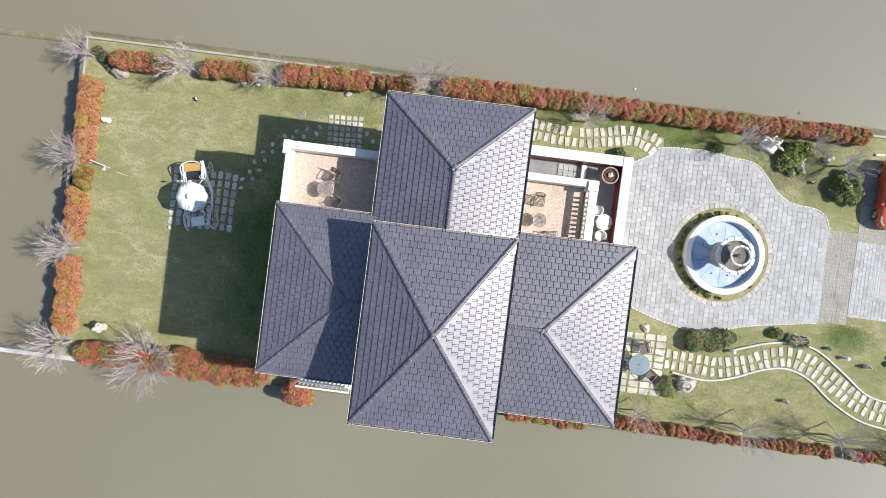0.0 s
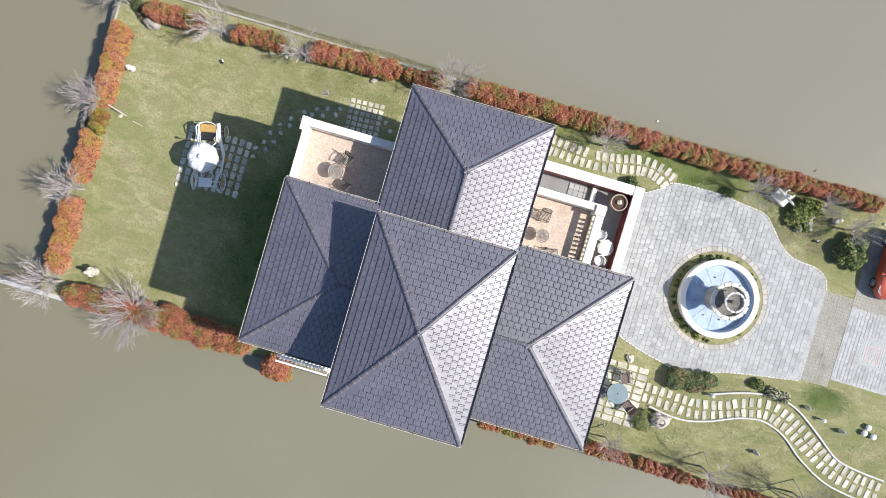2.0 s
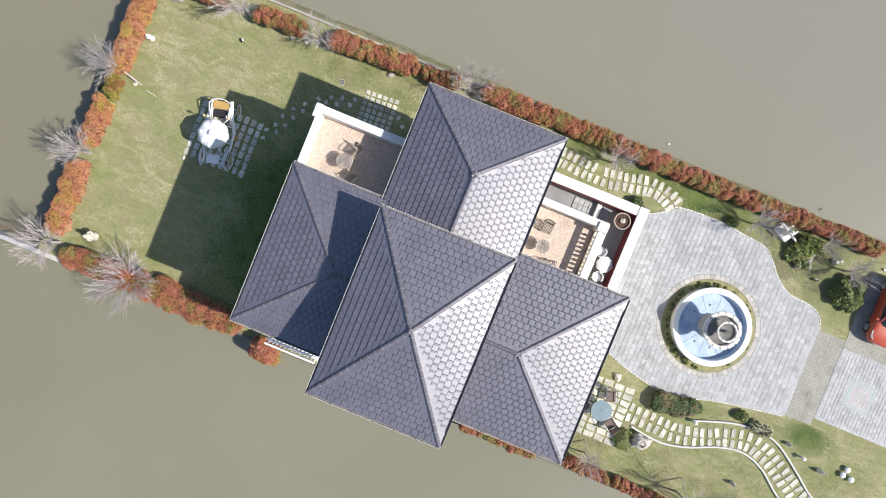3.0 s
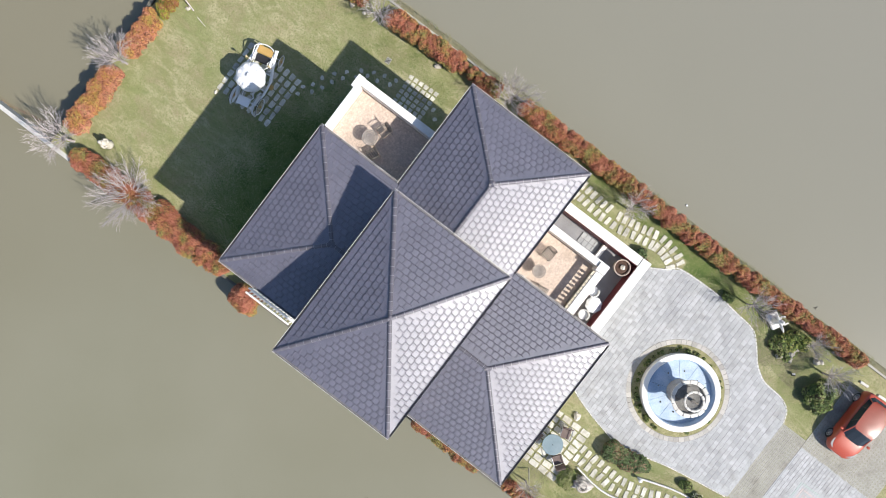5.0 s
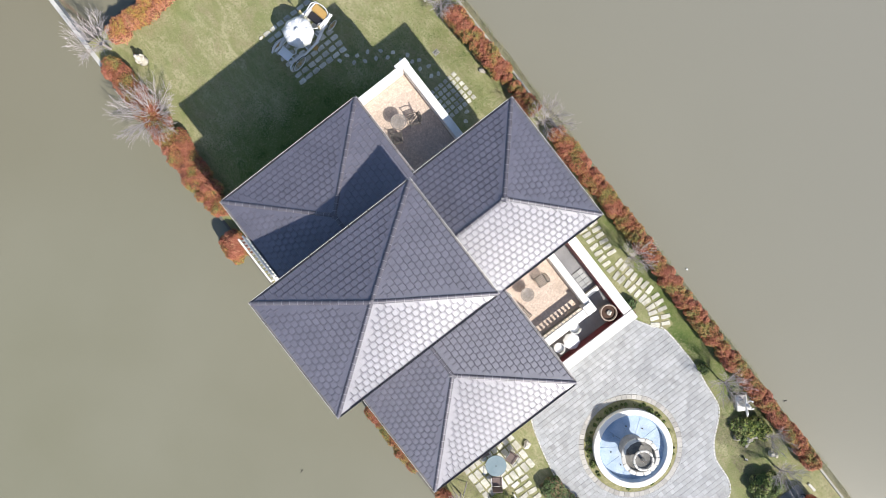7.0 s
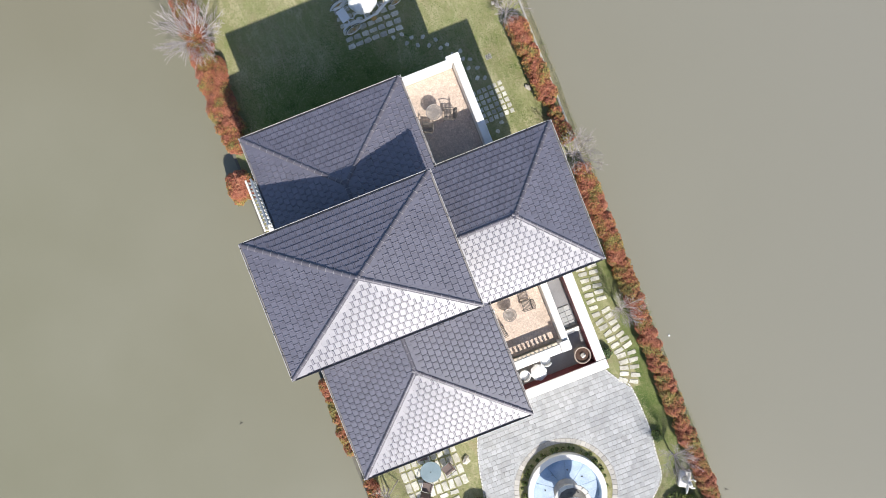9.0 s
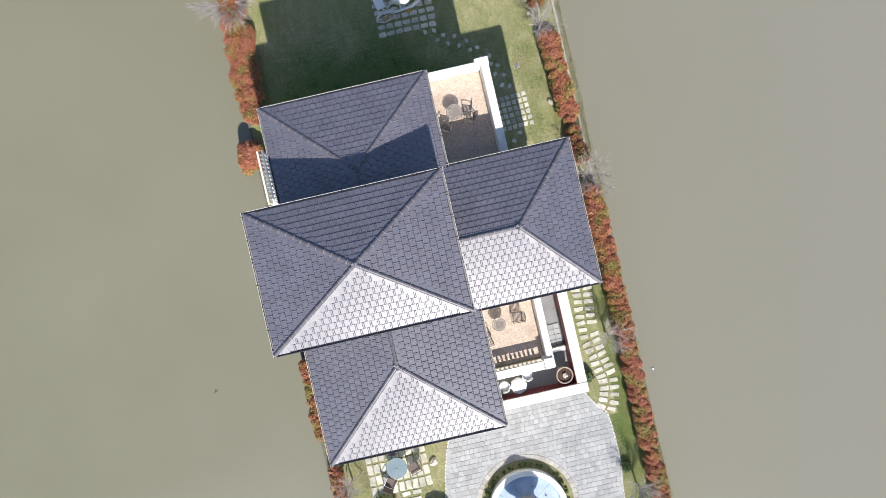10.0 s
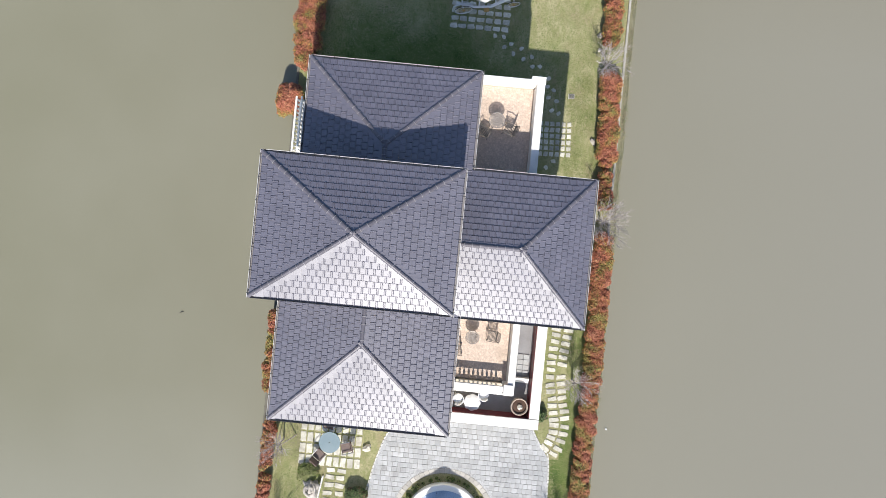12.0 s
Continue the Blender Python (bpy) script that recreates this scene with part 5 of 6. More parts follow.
def spoked_wheel(x, y, R):
    bm = bmesh.new()
    torus(bm, (x, y, R), (0, 1, 0), R - 0.03, 0.03, 28, 6, 1.0)
    w = part("wheel", bm, "white_paint", carriage, "white spoked carriage wheel")
    bm = bmesh.new()
    torus(bm, (x, y, R), (0, 1, 0), R - 0.005, 0.012, 28, 5, 1.6)
    part("tyre", bm, "tyre", w)
    bm = bmesh.new()
    rod(bm, (x, y - 0.07, R), (x, y + 0.07, R), 0.065, 0.065, 10)
    part("hub", bm, "gold", w)
    for i in range(12):
        t = math.pi * i / 6
        bm = bmesh.new()
        rod(bm, (x, y, R), (x + (R - 0.04) * math.cos(t), y, R + (R - 0.04) * math.sin(t)), 0.016, 0.012, 5)
        part("spoke", bm, "pale_gold", w)


for s in (-1, 1):
    spoked_wheel(1.46, s * 0.76, 0.38)
    spoked_wheel(-1.30, s * 0.80, 0.50)
bm = bmesh.new()
for s in (-1, 1):
    tube(bm, [(-1.65, s * 0.52, 0.95), (-1.32, s * 0.55, 0.72), (-0.7, s * 0.74, 0.62), (0.2, s * 0.82, 0.62), (0.95, s * 0.68, 0.84), (1.5, s * 0.56, 0.85), (1.85, s * 0.5, 0.80)], 0.07, 8)
for x in (-1.32, -0.4, 0.5, 1.50):
    rod(bm, (x, -0.70, 0.42 if x > 1 else 0.52), (x, 0.70, 0.42 if x > 1 else 0.52), 0.035, 0.035, 8)
part("chassis", bm, "white_paint", carriage, "white curved frame")
bm = bmesh.new()
CABIN = (-0.13, -0.07)
prof = [(0.30, 0.70), (0.50, 0.84), (0.68, 1.08), (0.78, 1.36), (0.82, 1.60), (0.79, 1.78), (0.64, 1.93), (0.38, 2.02), (0.12, 2.06), (0.0, 2.07)]
lathe(bm, prof, 64, (*CABIN, 0), 0.10, 8)
part("cabin", bm, "white_paint", carriage, "white ribbed pumpkin-shaped cabin", True)
bm = bmesh.new()
lathe(bm, [(0.15, 2.04), (0.15, 2.09), (0.07, 2.12), (0.05, 2.19), (0.0, 2.23)], 12, (*CABIN, 0))
part("finial", bm, "white_paint", carriage, "", True)
for i in range(8):
    t = 2 * math.pi * (i + 0.5) / 8
    bm = bmesh.new()
    pts = [(CABIN[0] + (r * 0.90 + 0.02) * math.cos(t), CABIN[1] + (r * 0.90 + 0.02) * math.sin(t), z) for r, z in prof[1:]]
    tube(bm, pts, 0.022, 5)
    part("rib", bm, "white_paint", carriage)
for i in range(8):
    t = 2 * math.pi * i / 8
    bm = bmesh.new()
    lump(bm, (CABIN[0] + 0.52 * math.cos(t), CABIN[1] + 0.52 * math.sin(t), 1.975), (0.11, 0.11, 0.05), i, 0.2, 1)
    part("ornament", bm, "white_paint", carriage)
# driver's box: gold seat, black floor, white panels
bm = bmesh.new()
box(bm, 1.32, 1.76, -0.46, 0.46, 0.86, 1.04, 0.05)
part("seat", bm, "gold", carriage, "gold upholstered bench")
bm = bmesh.new()
for i in range(7):
    t = math.radians(-70 + 140 * i / 6)
    t2 = math.radians(-70 + 140 * (i + 1) / 6)
    if i < 6:
        rod(bm, (1.58 + 0.26 * math.cos(t), 0.50 * math.sin(t), 1.16), (1.58 + 0.26 * math.cos(t2), 0.50 * math.sin(t2), 1.16), 0.028, 0.028, 6)
part("backrest_rail", bm, "white_paint", carriage)
bm = bmesh.new()
box(bm, 0.88, 1.30, -0.44, 0.44, 0.80, 0.86, 0.02)
part("footwell", bm, "black", carriage, "black leather footwell")
for s in (-1, 1):
    bm = bmesh.new()
    box(bm, 0.88, 1.80, s * 0.50 - 0.025, s * 0.50 + 0.025, 0.76, 1.10, 0.02)
    part("side_panel", bm, "white_paint", carriage)
    bm = bmesh.new()
    pts = [(-1.30 + 0.60 * math.cos(a), 0.50 + 0.58 * math.sin(a)) for a in (math.radians(v) for v in range(20, 161, 10))]
    skin(bm, [[(x, s * 0.66 - 0.055, z - 0.015), (x, s * 0.66, z), (x, s * 0.66 + 0.055, z - 0.015)] for x, z in pts], False)
    bmesh.ops.solidify(bm, geom=bm.faces[:], thickness=0.02)
    part("mudguard", bm, "white_paint", carriage)
    bm = bmesh.new()
    rod(bm, (0.80, s * 0.66, 0.95), (0.80, s * 0.66, 1.35), 0.018, 0.018, 6)
    lathe(bm, [(0.03, 1.33), (0.055, 1.38), (0.06, 1.52), (0.02, 1.60), (0.0, 1.66)], 8, (0.80, s * 0.66, 0))
    part("lantern", bm, "pale_gold", carriage, "small gold carriage lantern")
    bm = bmesh.new()
    box(bm, -0.22, 0.06, s * 0.97 - 0.11, s * 0.97 + 0.11, 0.60, 0.64, 0.015)
    part("step_plate", bm, "gold", carriage, "gold entry step")
bm = bmesh.new()
box(bm, -1.66, -1.16, -0.36, 0.36, 0.86, 0.94, 0.03)
part("rear_shelf", bm, "white_paint", carriage, "white rear footboard")
for x0, x1 in ((-1.25, -0.62), (0.62, 1.12)):
    for s in (-1, 1):
        for y0, z in ((0.22, 0.78), (0.34, 0.98), (0.46, 0.70), (0.58, 0.86)):
            bm = bmesh.new()
            tube(bm, [(x0, s * y0, z), ((2 * x0 + x1) / 3, s * (y0 + 0.10), z - 0.10), ((x0 + 2 * x1) / 3, s * (y0 + 0.02), z + 0.06), (x1, s * (y0 + 0.08), z - 0.02)], 0.017, 5)
            part("scroll", bm, "white_paint", carriage)
        bm = bmesh.new()
        torus(bm, ((x0 + x1) / 2, s * 0.60, 0.80), (0, 1, 0.6), 0.11, 0.016, 16, 5)
        part("scroll_ring", bm, "white_paint", carriage)
for s in (-1, 1):
    bm = bmesh.new()
    tube(bm, [(1.80, s * 0.48, 1.05), (1.55, s * 0.60, 1.18), (1.20, s * 0.60, 1.06), (0.92, s * 0.52, 0.92), (0.70, s * 0.62, 0.70), (0.20, s * 0.72, 0.60)], 0.03, 6)
    part("side_rail", bm, "white_paint", carriage, "curved white side rail")

# ---- car ----
car = thing("car", "parked small red hatchback with dark windows on grid pavers", "car", (5.40, -23.85, 0.028), 180.0)


def car_body():
    """Lofted shell, nose towards +x: sections of (x, half width, sill height, shoulder height)."""
    rows = smooth_rows([(-1.84, 0.56, 0.40, 0.74), (-1.80, 0.72, 0.32, 0.88), (-1.55, 0.82, 0.25, 0.97), (-1.0, 0.84, 0.22, 0.98), (0.0, 0.84, 0.22, 0.95), (0.75, 0.84, 0.22, 0.92), (1.15, 0.83, 0.23, 0.87),
                        (1.5, 0.79, 0.25, 0.79), (1.75, 0.70, 0.30, 0.68), (1.90, 0.56, 0.35, 0.56), (1.95, 0.42, 0.38, 0.48)], 4)
    rings = []
    for x, w, lo, hi in rows:
        pts = [(-w * 0.92, lo), (-w * 0.99, lo + 0.10), (-w * 1.02, lo + (hi - lo) * 0.45), (-w * 1.0, lo + (hi - lo) * 0.72), (-w * 0.95, hi - 0.04), (-w * 0.87, hi), (-w * 0.65, hi + 0.025), (-w * 0.3, hi + 0.045), (0, hi + 0.05)]
        pts = pts + [(-a, b) for a, b in pts[-2::-1]]
        rings.append([(x, a, b) for a, b in pts])
    bm = bmesh.new()
    vs = skin(bm, rings)
    for a, b in zip(vs, vs[1:]):
        bm.faces.new((a[-1], a[0], b[0], b[-1]))
    return bm


body = part("body", car_body(), "car_red", car, "glossy red car body", True)
# the glass house: low and high outlines of one half, front to rear
LOW = ((0.98, 0.0, 0.95), (0.94, 0.40, 0.945), (0.80, 0.66, 0.94), (0.1, 0.745, 0.95), (-0.9, 0.745, 0.965), (-1.50, 0.68, 0.96), (-1.70, 0.50, 0.95), (-1.74, 0.0, 0.95))
HIGH = ((0.30, 0.0, 1.335), (0.27, 0.38, 1.325), (0.20, 0.58, 1.305), (-0.2, 0.635, 1.315), (-0.9, 0.635, 1.315), (-1.32, 0.58, 1.285), (-1.42, 0.40, 1.285), (-1.44, 0.0, 1.29))


def glass(name, first, last, label, sides=(-1, 1)):
    bm = bmesh.new()
    lo, hi = LOW[first:last + 1], HIGH[first:last + 1]
    for s in sides:
        a = [bm.verts.new((x, s * y, z)) for x, y, z in lo]
        b = [bm.verts.new((x, s * y, z)) for x, y, z in hi]
        for i in range(len(a) - 1):
            bm.faces.new((a[i], a[i + 1], b[i + 1], b[i]))
    bmesh.ops.remove_doubles(bm, verts=bm.verts[:], dist=0.001)
    part(name, bm, "car_glass", car, label)


glass("windscreen", 0, 2, "dark windscreen reflecting the sky")
for s in (-1, 1):
    for i in (2, 3, 4):
        glass("side_window", i, i + 1, "dark tinted side window", (s,))
glass("rear_window", 5, 7, "black rear window")
rows = smooth_rows([(-1.50, 0.44, 1.28), (-1.38, 0.60, 1.305), (-0.9, 0.66, 1.335), (-0.2, 0.655, 1.345), (0.16, 0.61, 1.325), (0.33, 0.49, 1.305)], 3)
bm = bmesh.new()
skin(bm, [[(x, w * f, z + 0.035 * (1 - f * f)) for f in (-1, -0.92, -0.6, -0.2, 0.2, 0.6, 0.92, 1)] for x, w, z in rows], False)
bmesh.ops.solidify(bm, geom=bm.faces[:], thickness=0.025)
part("roof_panel", bm, "car_red", car, "red roof panel", True)
for s in (-1, 1):
    for i, j in ((2, 2), (3, 3), (4, 4), (5, 5)):
        (x0, y0, z0), (x1, y1, z1) = LOW[i], HIGH[j]
        bm = bmesh.new()
        rod(bm, (x0, s * y0, z0), (x1, s * y1, z1), 0.036 if i in (2, 5) else 0.02, 0.03 if i in (2, 5) else 0.018, 6)
        part("pillar", bm, "car_red" if i in (2, 5) else "plastic", car)
    bm = bmesh.new()
    lump(bm, (0.70, s * 0.90, 0.99), (0.08, 0.11, 0.06), 2, 0.1, 2)
    part("mirror", bm, "car_red", car, "red door mirror")
    bm = bmesh.new()
    skin(bm, [[(x, s * (y - w), z - 0.012), (x, s * y, z + 0.012), (x + 0.01, s * (y + w), z - 0.03)] for x, y, z, w in smooth_rows([(1.30, 0.735, 0.85, 0.015), (1.50, 0.70, 0.80, 0.05), (1.68, 0.60, 0.735, 0.075), (1.80, 0.45, 0.68, 0.03)], 3)], False)
    bmesh.ops.solidify(bm, geom=bm.faces[:], thickness=0.03)
    part("headlight", bm, "lamp_glass", car, "clear swept-back headlight", True)
    bm = bmesh.new()
    lump(bm, (-1.76, s * 0.62, 0.84), (0.06, 0.12, 0.10), 4, 0.1, 2)
    part("tail_light", bm, "red_wall", car, "red tail light")
    for x in (1.21, -1.22):
        bm = bmesh.new()
        torus(bm, (x, s * 0.77, 0.31), (0, 1, 0), 0.235, 0.085, 24, 8, 1.0)
        w = part("wheel", bm, "tyre", car, "black tyre with alloy rim")
        bm = bmesh.new()
        torus(bm, (x, s * 0.845, 0.31), (0, 1, 0), 0.19, 0.018, 24, 5, 1.0)
        rod(bm, (x, s * 0.80, 0.31), (x, s * 0.86, 0.31), 0.05, 0.045, 10)
        for i in range(7):
            t = 2 * math.pi * i / 7
            rod(bm, (x, s * 0.845, 0.31), (x + 0.19 * math.cos(t), s * 0.845, 0.31 + 0.19 * math.sin(t)), 0.022, 0.018, 5)
        part("rim", bm, "rim", w, "seven-spoke alloy rim")
    for x in (0.25, -0.75):
        bm = bmesh.new()
        rod(bm, (x - 0.09, s * 0.865, 0.80), (x + 0.09, s * 0.865, 0.80), 0.016, 0.016, 6)
        part("door_handle", bm, "car_red", car)
# shiny tube added in place of the highlight on the bumper's edge
bm = bmesh.new()
tube(bm, [(1.86, -0.52, 0.52), (1.955, -0.25, 0.515), (1.965, 0.0, 0.515), (1.955, 0.25, 0.515), (1.86, 0.52, 0.52)], 0.018, 6)
part("bumper_highlight", bm, "rim", car, "bright strip standing for the highlight along the bumper")
bm = bmesh.new()
box(bm, 1.86, 1.955, -0.38, 0.38, 0.39, 0.47, 0.02)
part("grille", bm, "plastic", car, "black front grille")
bm = bmesh.new()
tube(bm, [(0.93, -0.5, 0.985), (0.97, 0.0, 1.0), (0.95, 0.45, 0.985)], 0.014, 5)
part("wiper", bm, "plastic", car)
bm = bmesh.new()
tube(bm, [(-1.25, 0, 1.345), (-1.36, 0, 1.46)], 0.008, 5)
part("aerial", bm, "plastic", car)


# ---- furniture ----
def cast_chair(group, label):
    """A cast-metal armchair with a slatted seat, facing +y."""
    c_ = thing("garden_chair", label, "chair", (0, 0, 0), 0, group)
    for sx in (-1, 1):
        for sy in (-1, 1):
            bm = bmesh.new()
            tube(bm, [(sx * 0.25, sy * 0.22, 0.42), (sx * 0.27, sy * 0.26, 0.2), (sx * 0.28, sy * 0.29, 0.0)], 0.018, 6)
            part("leg", bm, "iron", c_)
        bm = bmesh.new()
        tube(bm, [(sx * 0.27, 0.26, 0.42), (sx * 0.29, 0.27, 0.64), (sx * 0.29, -0.05, 0.66), (sx * 0.26, -0.30, 0.60)], 0.02, 6)
        part("armrest", bm, "iron", c_)
    bm = bmesh.new()
    tube(bm, [(-0.25, -0.24, 0.43), (0.25, -0.24, 0.43), (0.25, 0.25, 0.43), (-0.25, 0.25, 0.43), (-0.25, -0.24, 0.43)], 0.018, 6)
    part("seat_frame", bm, "iron", c_)
    for i in range(7):
        bm = bmesh.new()
        box(bm, -0.24, 0.24, -0.22 + i * 0.067, -0.18 + i * 0.067, 0.43, 0.45)
        part("seat_slat", bm, "iron", c_)
    bm = bmesh.new()
    tube(bm, [(-0.25, -0.24, 0.43), (-0.26, -0.34, 0.85), (-0.12, -0.38, 0.95), (0.12, -0.38, 0.95), (0.26, -0.34, 0.85), (0.25, -0.24, 0.43)], 0.02, 6)
    part("back_frame", bm, "iron", c_)
    for i in range(4):
        bm = bmesh.new()
        rod(bm, (-0.25, -0.26 - i * 0.028, 0.53 + i * 0.1), (0.25, -0.26 - i * 0.028, 0.53 + i * 0.1), 0.013, 0.013, 5)
        part("back_slat", bm, "iron", c_)
    return c_


def cast_table(group, label, R=0.42):
    t = thing("garden_table", label, "table", (0, 0, 0), 0, group)
    bm = bmesh.new()
    for q, w in ((R - 0.02, 0.020), (R * 0.70, 0.014), (R * 0.38, 0.014)):
        torus(bm, (0, 0, 0.72), (0, 0, 1), q, w * 1.5, 32, 5)
    lathe(bm, [(R * 0.20, 0.71), (R * 0.20, 0.73), (0.0, 0.735)], 16)
    for i in range(22):
        a = 2 * math.pi * i / 22
        rod(bm, (R * 0.18 * math.cos(a), R * 0.18 * math.sin(a), 0.72), (R * 0.96 * math.cos(a), R * 0.96 * math.sin(a), 0.72), 0.010, 0.024, 5)
    lathe(bm, [(R * 0.62, 0.700), (R * 0.62, 0.708), (0.0, 0.709)], 32)
    part("tabletop", bm, "bronze_table", t, "round cast tabletop with a raised radial pattern")
    for i in range(16):
        a = 2 * math.pi * (i + 0.5) / 16
        bm = bmesh.new()
        torus(bm, (R * 0.83 * math.cos(a), R * 0.83 * math.sin(a), 0.722), (0, 0, 1), 0.042, 0.010, 10, 4)
        part("ornament", bm, "bronze_table", t)
    for i in range(3):
        a = 2 * math.pi * i / 3
        bm = bmesh.new()
        tube(bm, [(R * 0.7 * math.cos(a), R * 0.7 * math.sin(a), 0.70), (0.10 * math.cos(a), 0.10 * math.sin(a), 0.40), (R * 0.85 * math.cos(a), R * 0.85 * math.sin(a), 0.0)], 0.02, 6)
        part("leg", bm, "iron", t)
    return t


CHAIR_LABEL = "dark cast-metal garden armchair with slatted seat on a terrace"
ch = cast_chair("garden chairs on the terraces", CHAIR_LABEL)
ch.matrix_basis = pose(2.08, 5.55, 5.812, 0, 0, 70) @ Matrix.Scale(0.92, 4)
copy_thing(ch, pose(0.96, 5.36, 5.812, 0, 0, -25) @ Matrix.Scale(0.92, 4))
copy_thing(ch, pose(2.20, -3.95, 5.632, 0, 0, 85) @ Matrix.Scale(0.92, 4))
copy_thing(ch, pose(0.60, -4.75, 5.632, 0, 0, -80) @ Matrix.Scale(0.92, 4))
tb = cast_table("garden tables on the terraces", "round patterned cast-metal garden table on a terrace")
tb.matrix_basis = pose(1.44, 5.86, 5.812) @ Matrix.Scale(0.86, 4)
copy_thing(tb, pose(1.28, -4.08, 5.632) @ Matrix.Scale(0.86, 4))


def white_chair(label):
    c_ = thing("patio_chair", label, "chair", (0, 0, 0), 0, "white chairs in the court")
    bm = bmesh.new()
    lathe(bm, [(0.20, 0.40), (0.25, 0.44), (0.25, 0.50), (0.20, 0.53), (0.0, 0.54)], 20)
    part("seat", bm, "white_paint", c_, "white moulded seat", True)
    bm = bmesh.new()
    rings = []
    for i in range(9):
        a = math.radians(-200 + 220 * i / 8)
        rings.append((0.26 * math.cos(a), 0.26 * math.sin(a)))
    for (x0, y0), (x1, y1) in zip(rings, rings[1:]):
        vs = [bm.verts.new(p) for p in ((x0, y0, 0.44), (x1, y1, 0.44), (x1 * 1.18, y1 * 1.18, 0.74), (x0 * 1.18, y0 * 1.18, 0.74))]
        bm.faces.new(vs)
    bmesh.ops.remove_doubles(bm, verts=bm.verts[:], dist=0.001)
    bmesh.ops.solidify(bm, geom=bm.faces[:], thickness=0.025)
    part("backrest", bm, "white_paint", c_, "curved white backrest", True)
    for i in range(4):
        a = math.radians(45 + 90 * i)
        bm = bmesh.new()
        rod(bm, (0.17 * math.cos(a), 0.17 * math.sin(a), 0.41), (0.22 * math.cos(a), 0.22 * math.sin(a), 0), 0.022, 0.016, 6)
        part("leg", bm, "white_paint", c_)
    return c_


wc = white_chair("white moulded tub chair in the court")
wc.matrix_basis = pose(1.0, -7.60, 2.722, 0, 0, 80)
copy_thing(wc, pose(2.28, -7.28, 2.722, 0, 0, -60))
wt = thing("patio_table", "white scalloped round table in the court", "table", (1.72, -7.68, 2.722))
bm = bmesh.new()
lathe(bm, [(0.40, 0.68), (0.43, 0.70), (0.42, 0.725), (0.0, 0.73)], 48, (0, 0, 0), 0.10, 8)
part("tabletop", bm, "white_paint", wt, "white scalloped tabletop", True)
bm = bmesh.new()
lathe(bm, [(0.24, 0), (0.22, 0.04), (0.05, 0.10), (0.045, 0.6), (0.14, 0.68)], 16)
part("pedestal", bm, "white_paint", wt, "", True)

planter = thing("planter", "round stone urn planter with a bare stump in the court", "planter", (4.06, -7.62, 2.722))
bm = bmesh.new()
lathe(bm, [(0.24, 0), (0.26, 0.05), (0.20, 0.12), (0.34, 0.5), (0.42, 0.86), (0.44, 0.92), (0.42, 0.96), (0.36, 0.96), (0.36, 0.86), (0.36, 0.80)], 32, closed=False)
part("urn", bm, "terracotta", planter, "stone urn with a pale rim", True)
bm = bmesh.new()
lathe(bm, [(0.365, 0.78), (0.365, 0.86), (0.2, 0.89), (0.0, 0.90)], 20)
part("soil", bm, "planter_soil", planter, "dark reddish-brown soil")
bm = bmesh.new()
torus(bm, (0, 0, 0.955), (0, 0, 1), 0.40, 0.028, 32, 6)
part("urn_rim", bm, "terracotta", planter)
bm = bmesh.new()
lump(bm, (0.02, -0.02, 0.92), (0.13, 0.13, 0.13), 5, 0.5, 2)
part("stump", bm, "statue", planter)

# round table and wicker chairs on the slab patio
rt = thing("patio_table", "round blue-grey glass table on the slab patio", "table", (-5.60, -11.22, 0.036))
bm = bmesh.new()
lathe(bm, [(0.56, 0.70), (0.58, 0.715), (0.57, 0.735), (0.0, 0.737)], 40)
part("tabletop", bm, "glass_table", rt, "round blue-grey tabletop")
bm = bmesh.new()
rod(bm, (0, 0, 0.738), (0, 0, 0.75), 0.035, 0.035, 12)
part("umbrella_hole_cap", bm, "plastic", rt)
for i in range(4):
    a = math.radians(45 + 90 * i)
    bm = bmesh.new()
    tube(bm, [(0.46 * math.cos(a), 0.46 * math.sin(a), 0.70), (0.42 * math.cos(a), 0.42 * math.sin(a), 0.0)], 0.022, 6)
    part("leg", bm, "plastic", rt)


def wicker_chair():
    c_ = thing("wicker_chair", "brown woven garden armchair beside the round table", "chair", (0, 0, 0), 0, "wicker chairs round the patio table")
    bm = bmesh.new()
    box(bm, -0.27, 0.27, -0.26, 0.28, 0.38, 0.45, 0.03)
    part("seat", bm, "wicker", c_)
    bm = bmesh.new()
    box(bm, -0.27, 0.27, -0.03, 0.03, 0.0, 0.50, 0.02, pose(0, -0.29, 0.43, 14, 0, 0))
    part("backrest", bm, "wicker", c_)
    for s in (-1, 1):
        bm = bmesh.new()
        tube(bm, [(s * 0.29, 0.27, 0.0), (s * 0.30, 0.27, 0.62), (s * 0.30, -0.28, 0.64), (s * 0.28, -0.32, 0.0)], 0.022, 6)
        part("arm_frame", bm, "rim", c_)
        bm = bmesh.new()
        rod(bm, (s * 0.28, 0.25, 0.04), (s * 0.28, -0.30, 0.04), 0.016, 0.016, 6)
        part("runner", bm, "rim", c_)
    return c_


k_ = wicker_chair()
k_.matrix_basis = pose(-4.72, -11.50, 0.036, 0, 0, 108)
copy_thing(k_, pose(-6.15, -12.05, 0.036, 0, 0, -35))
copy_thing(k_, pose(-5.75, -10.30, 0.036, 0, 0, 170))


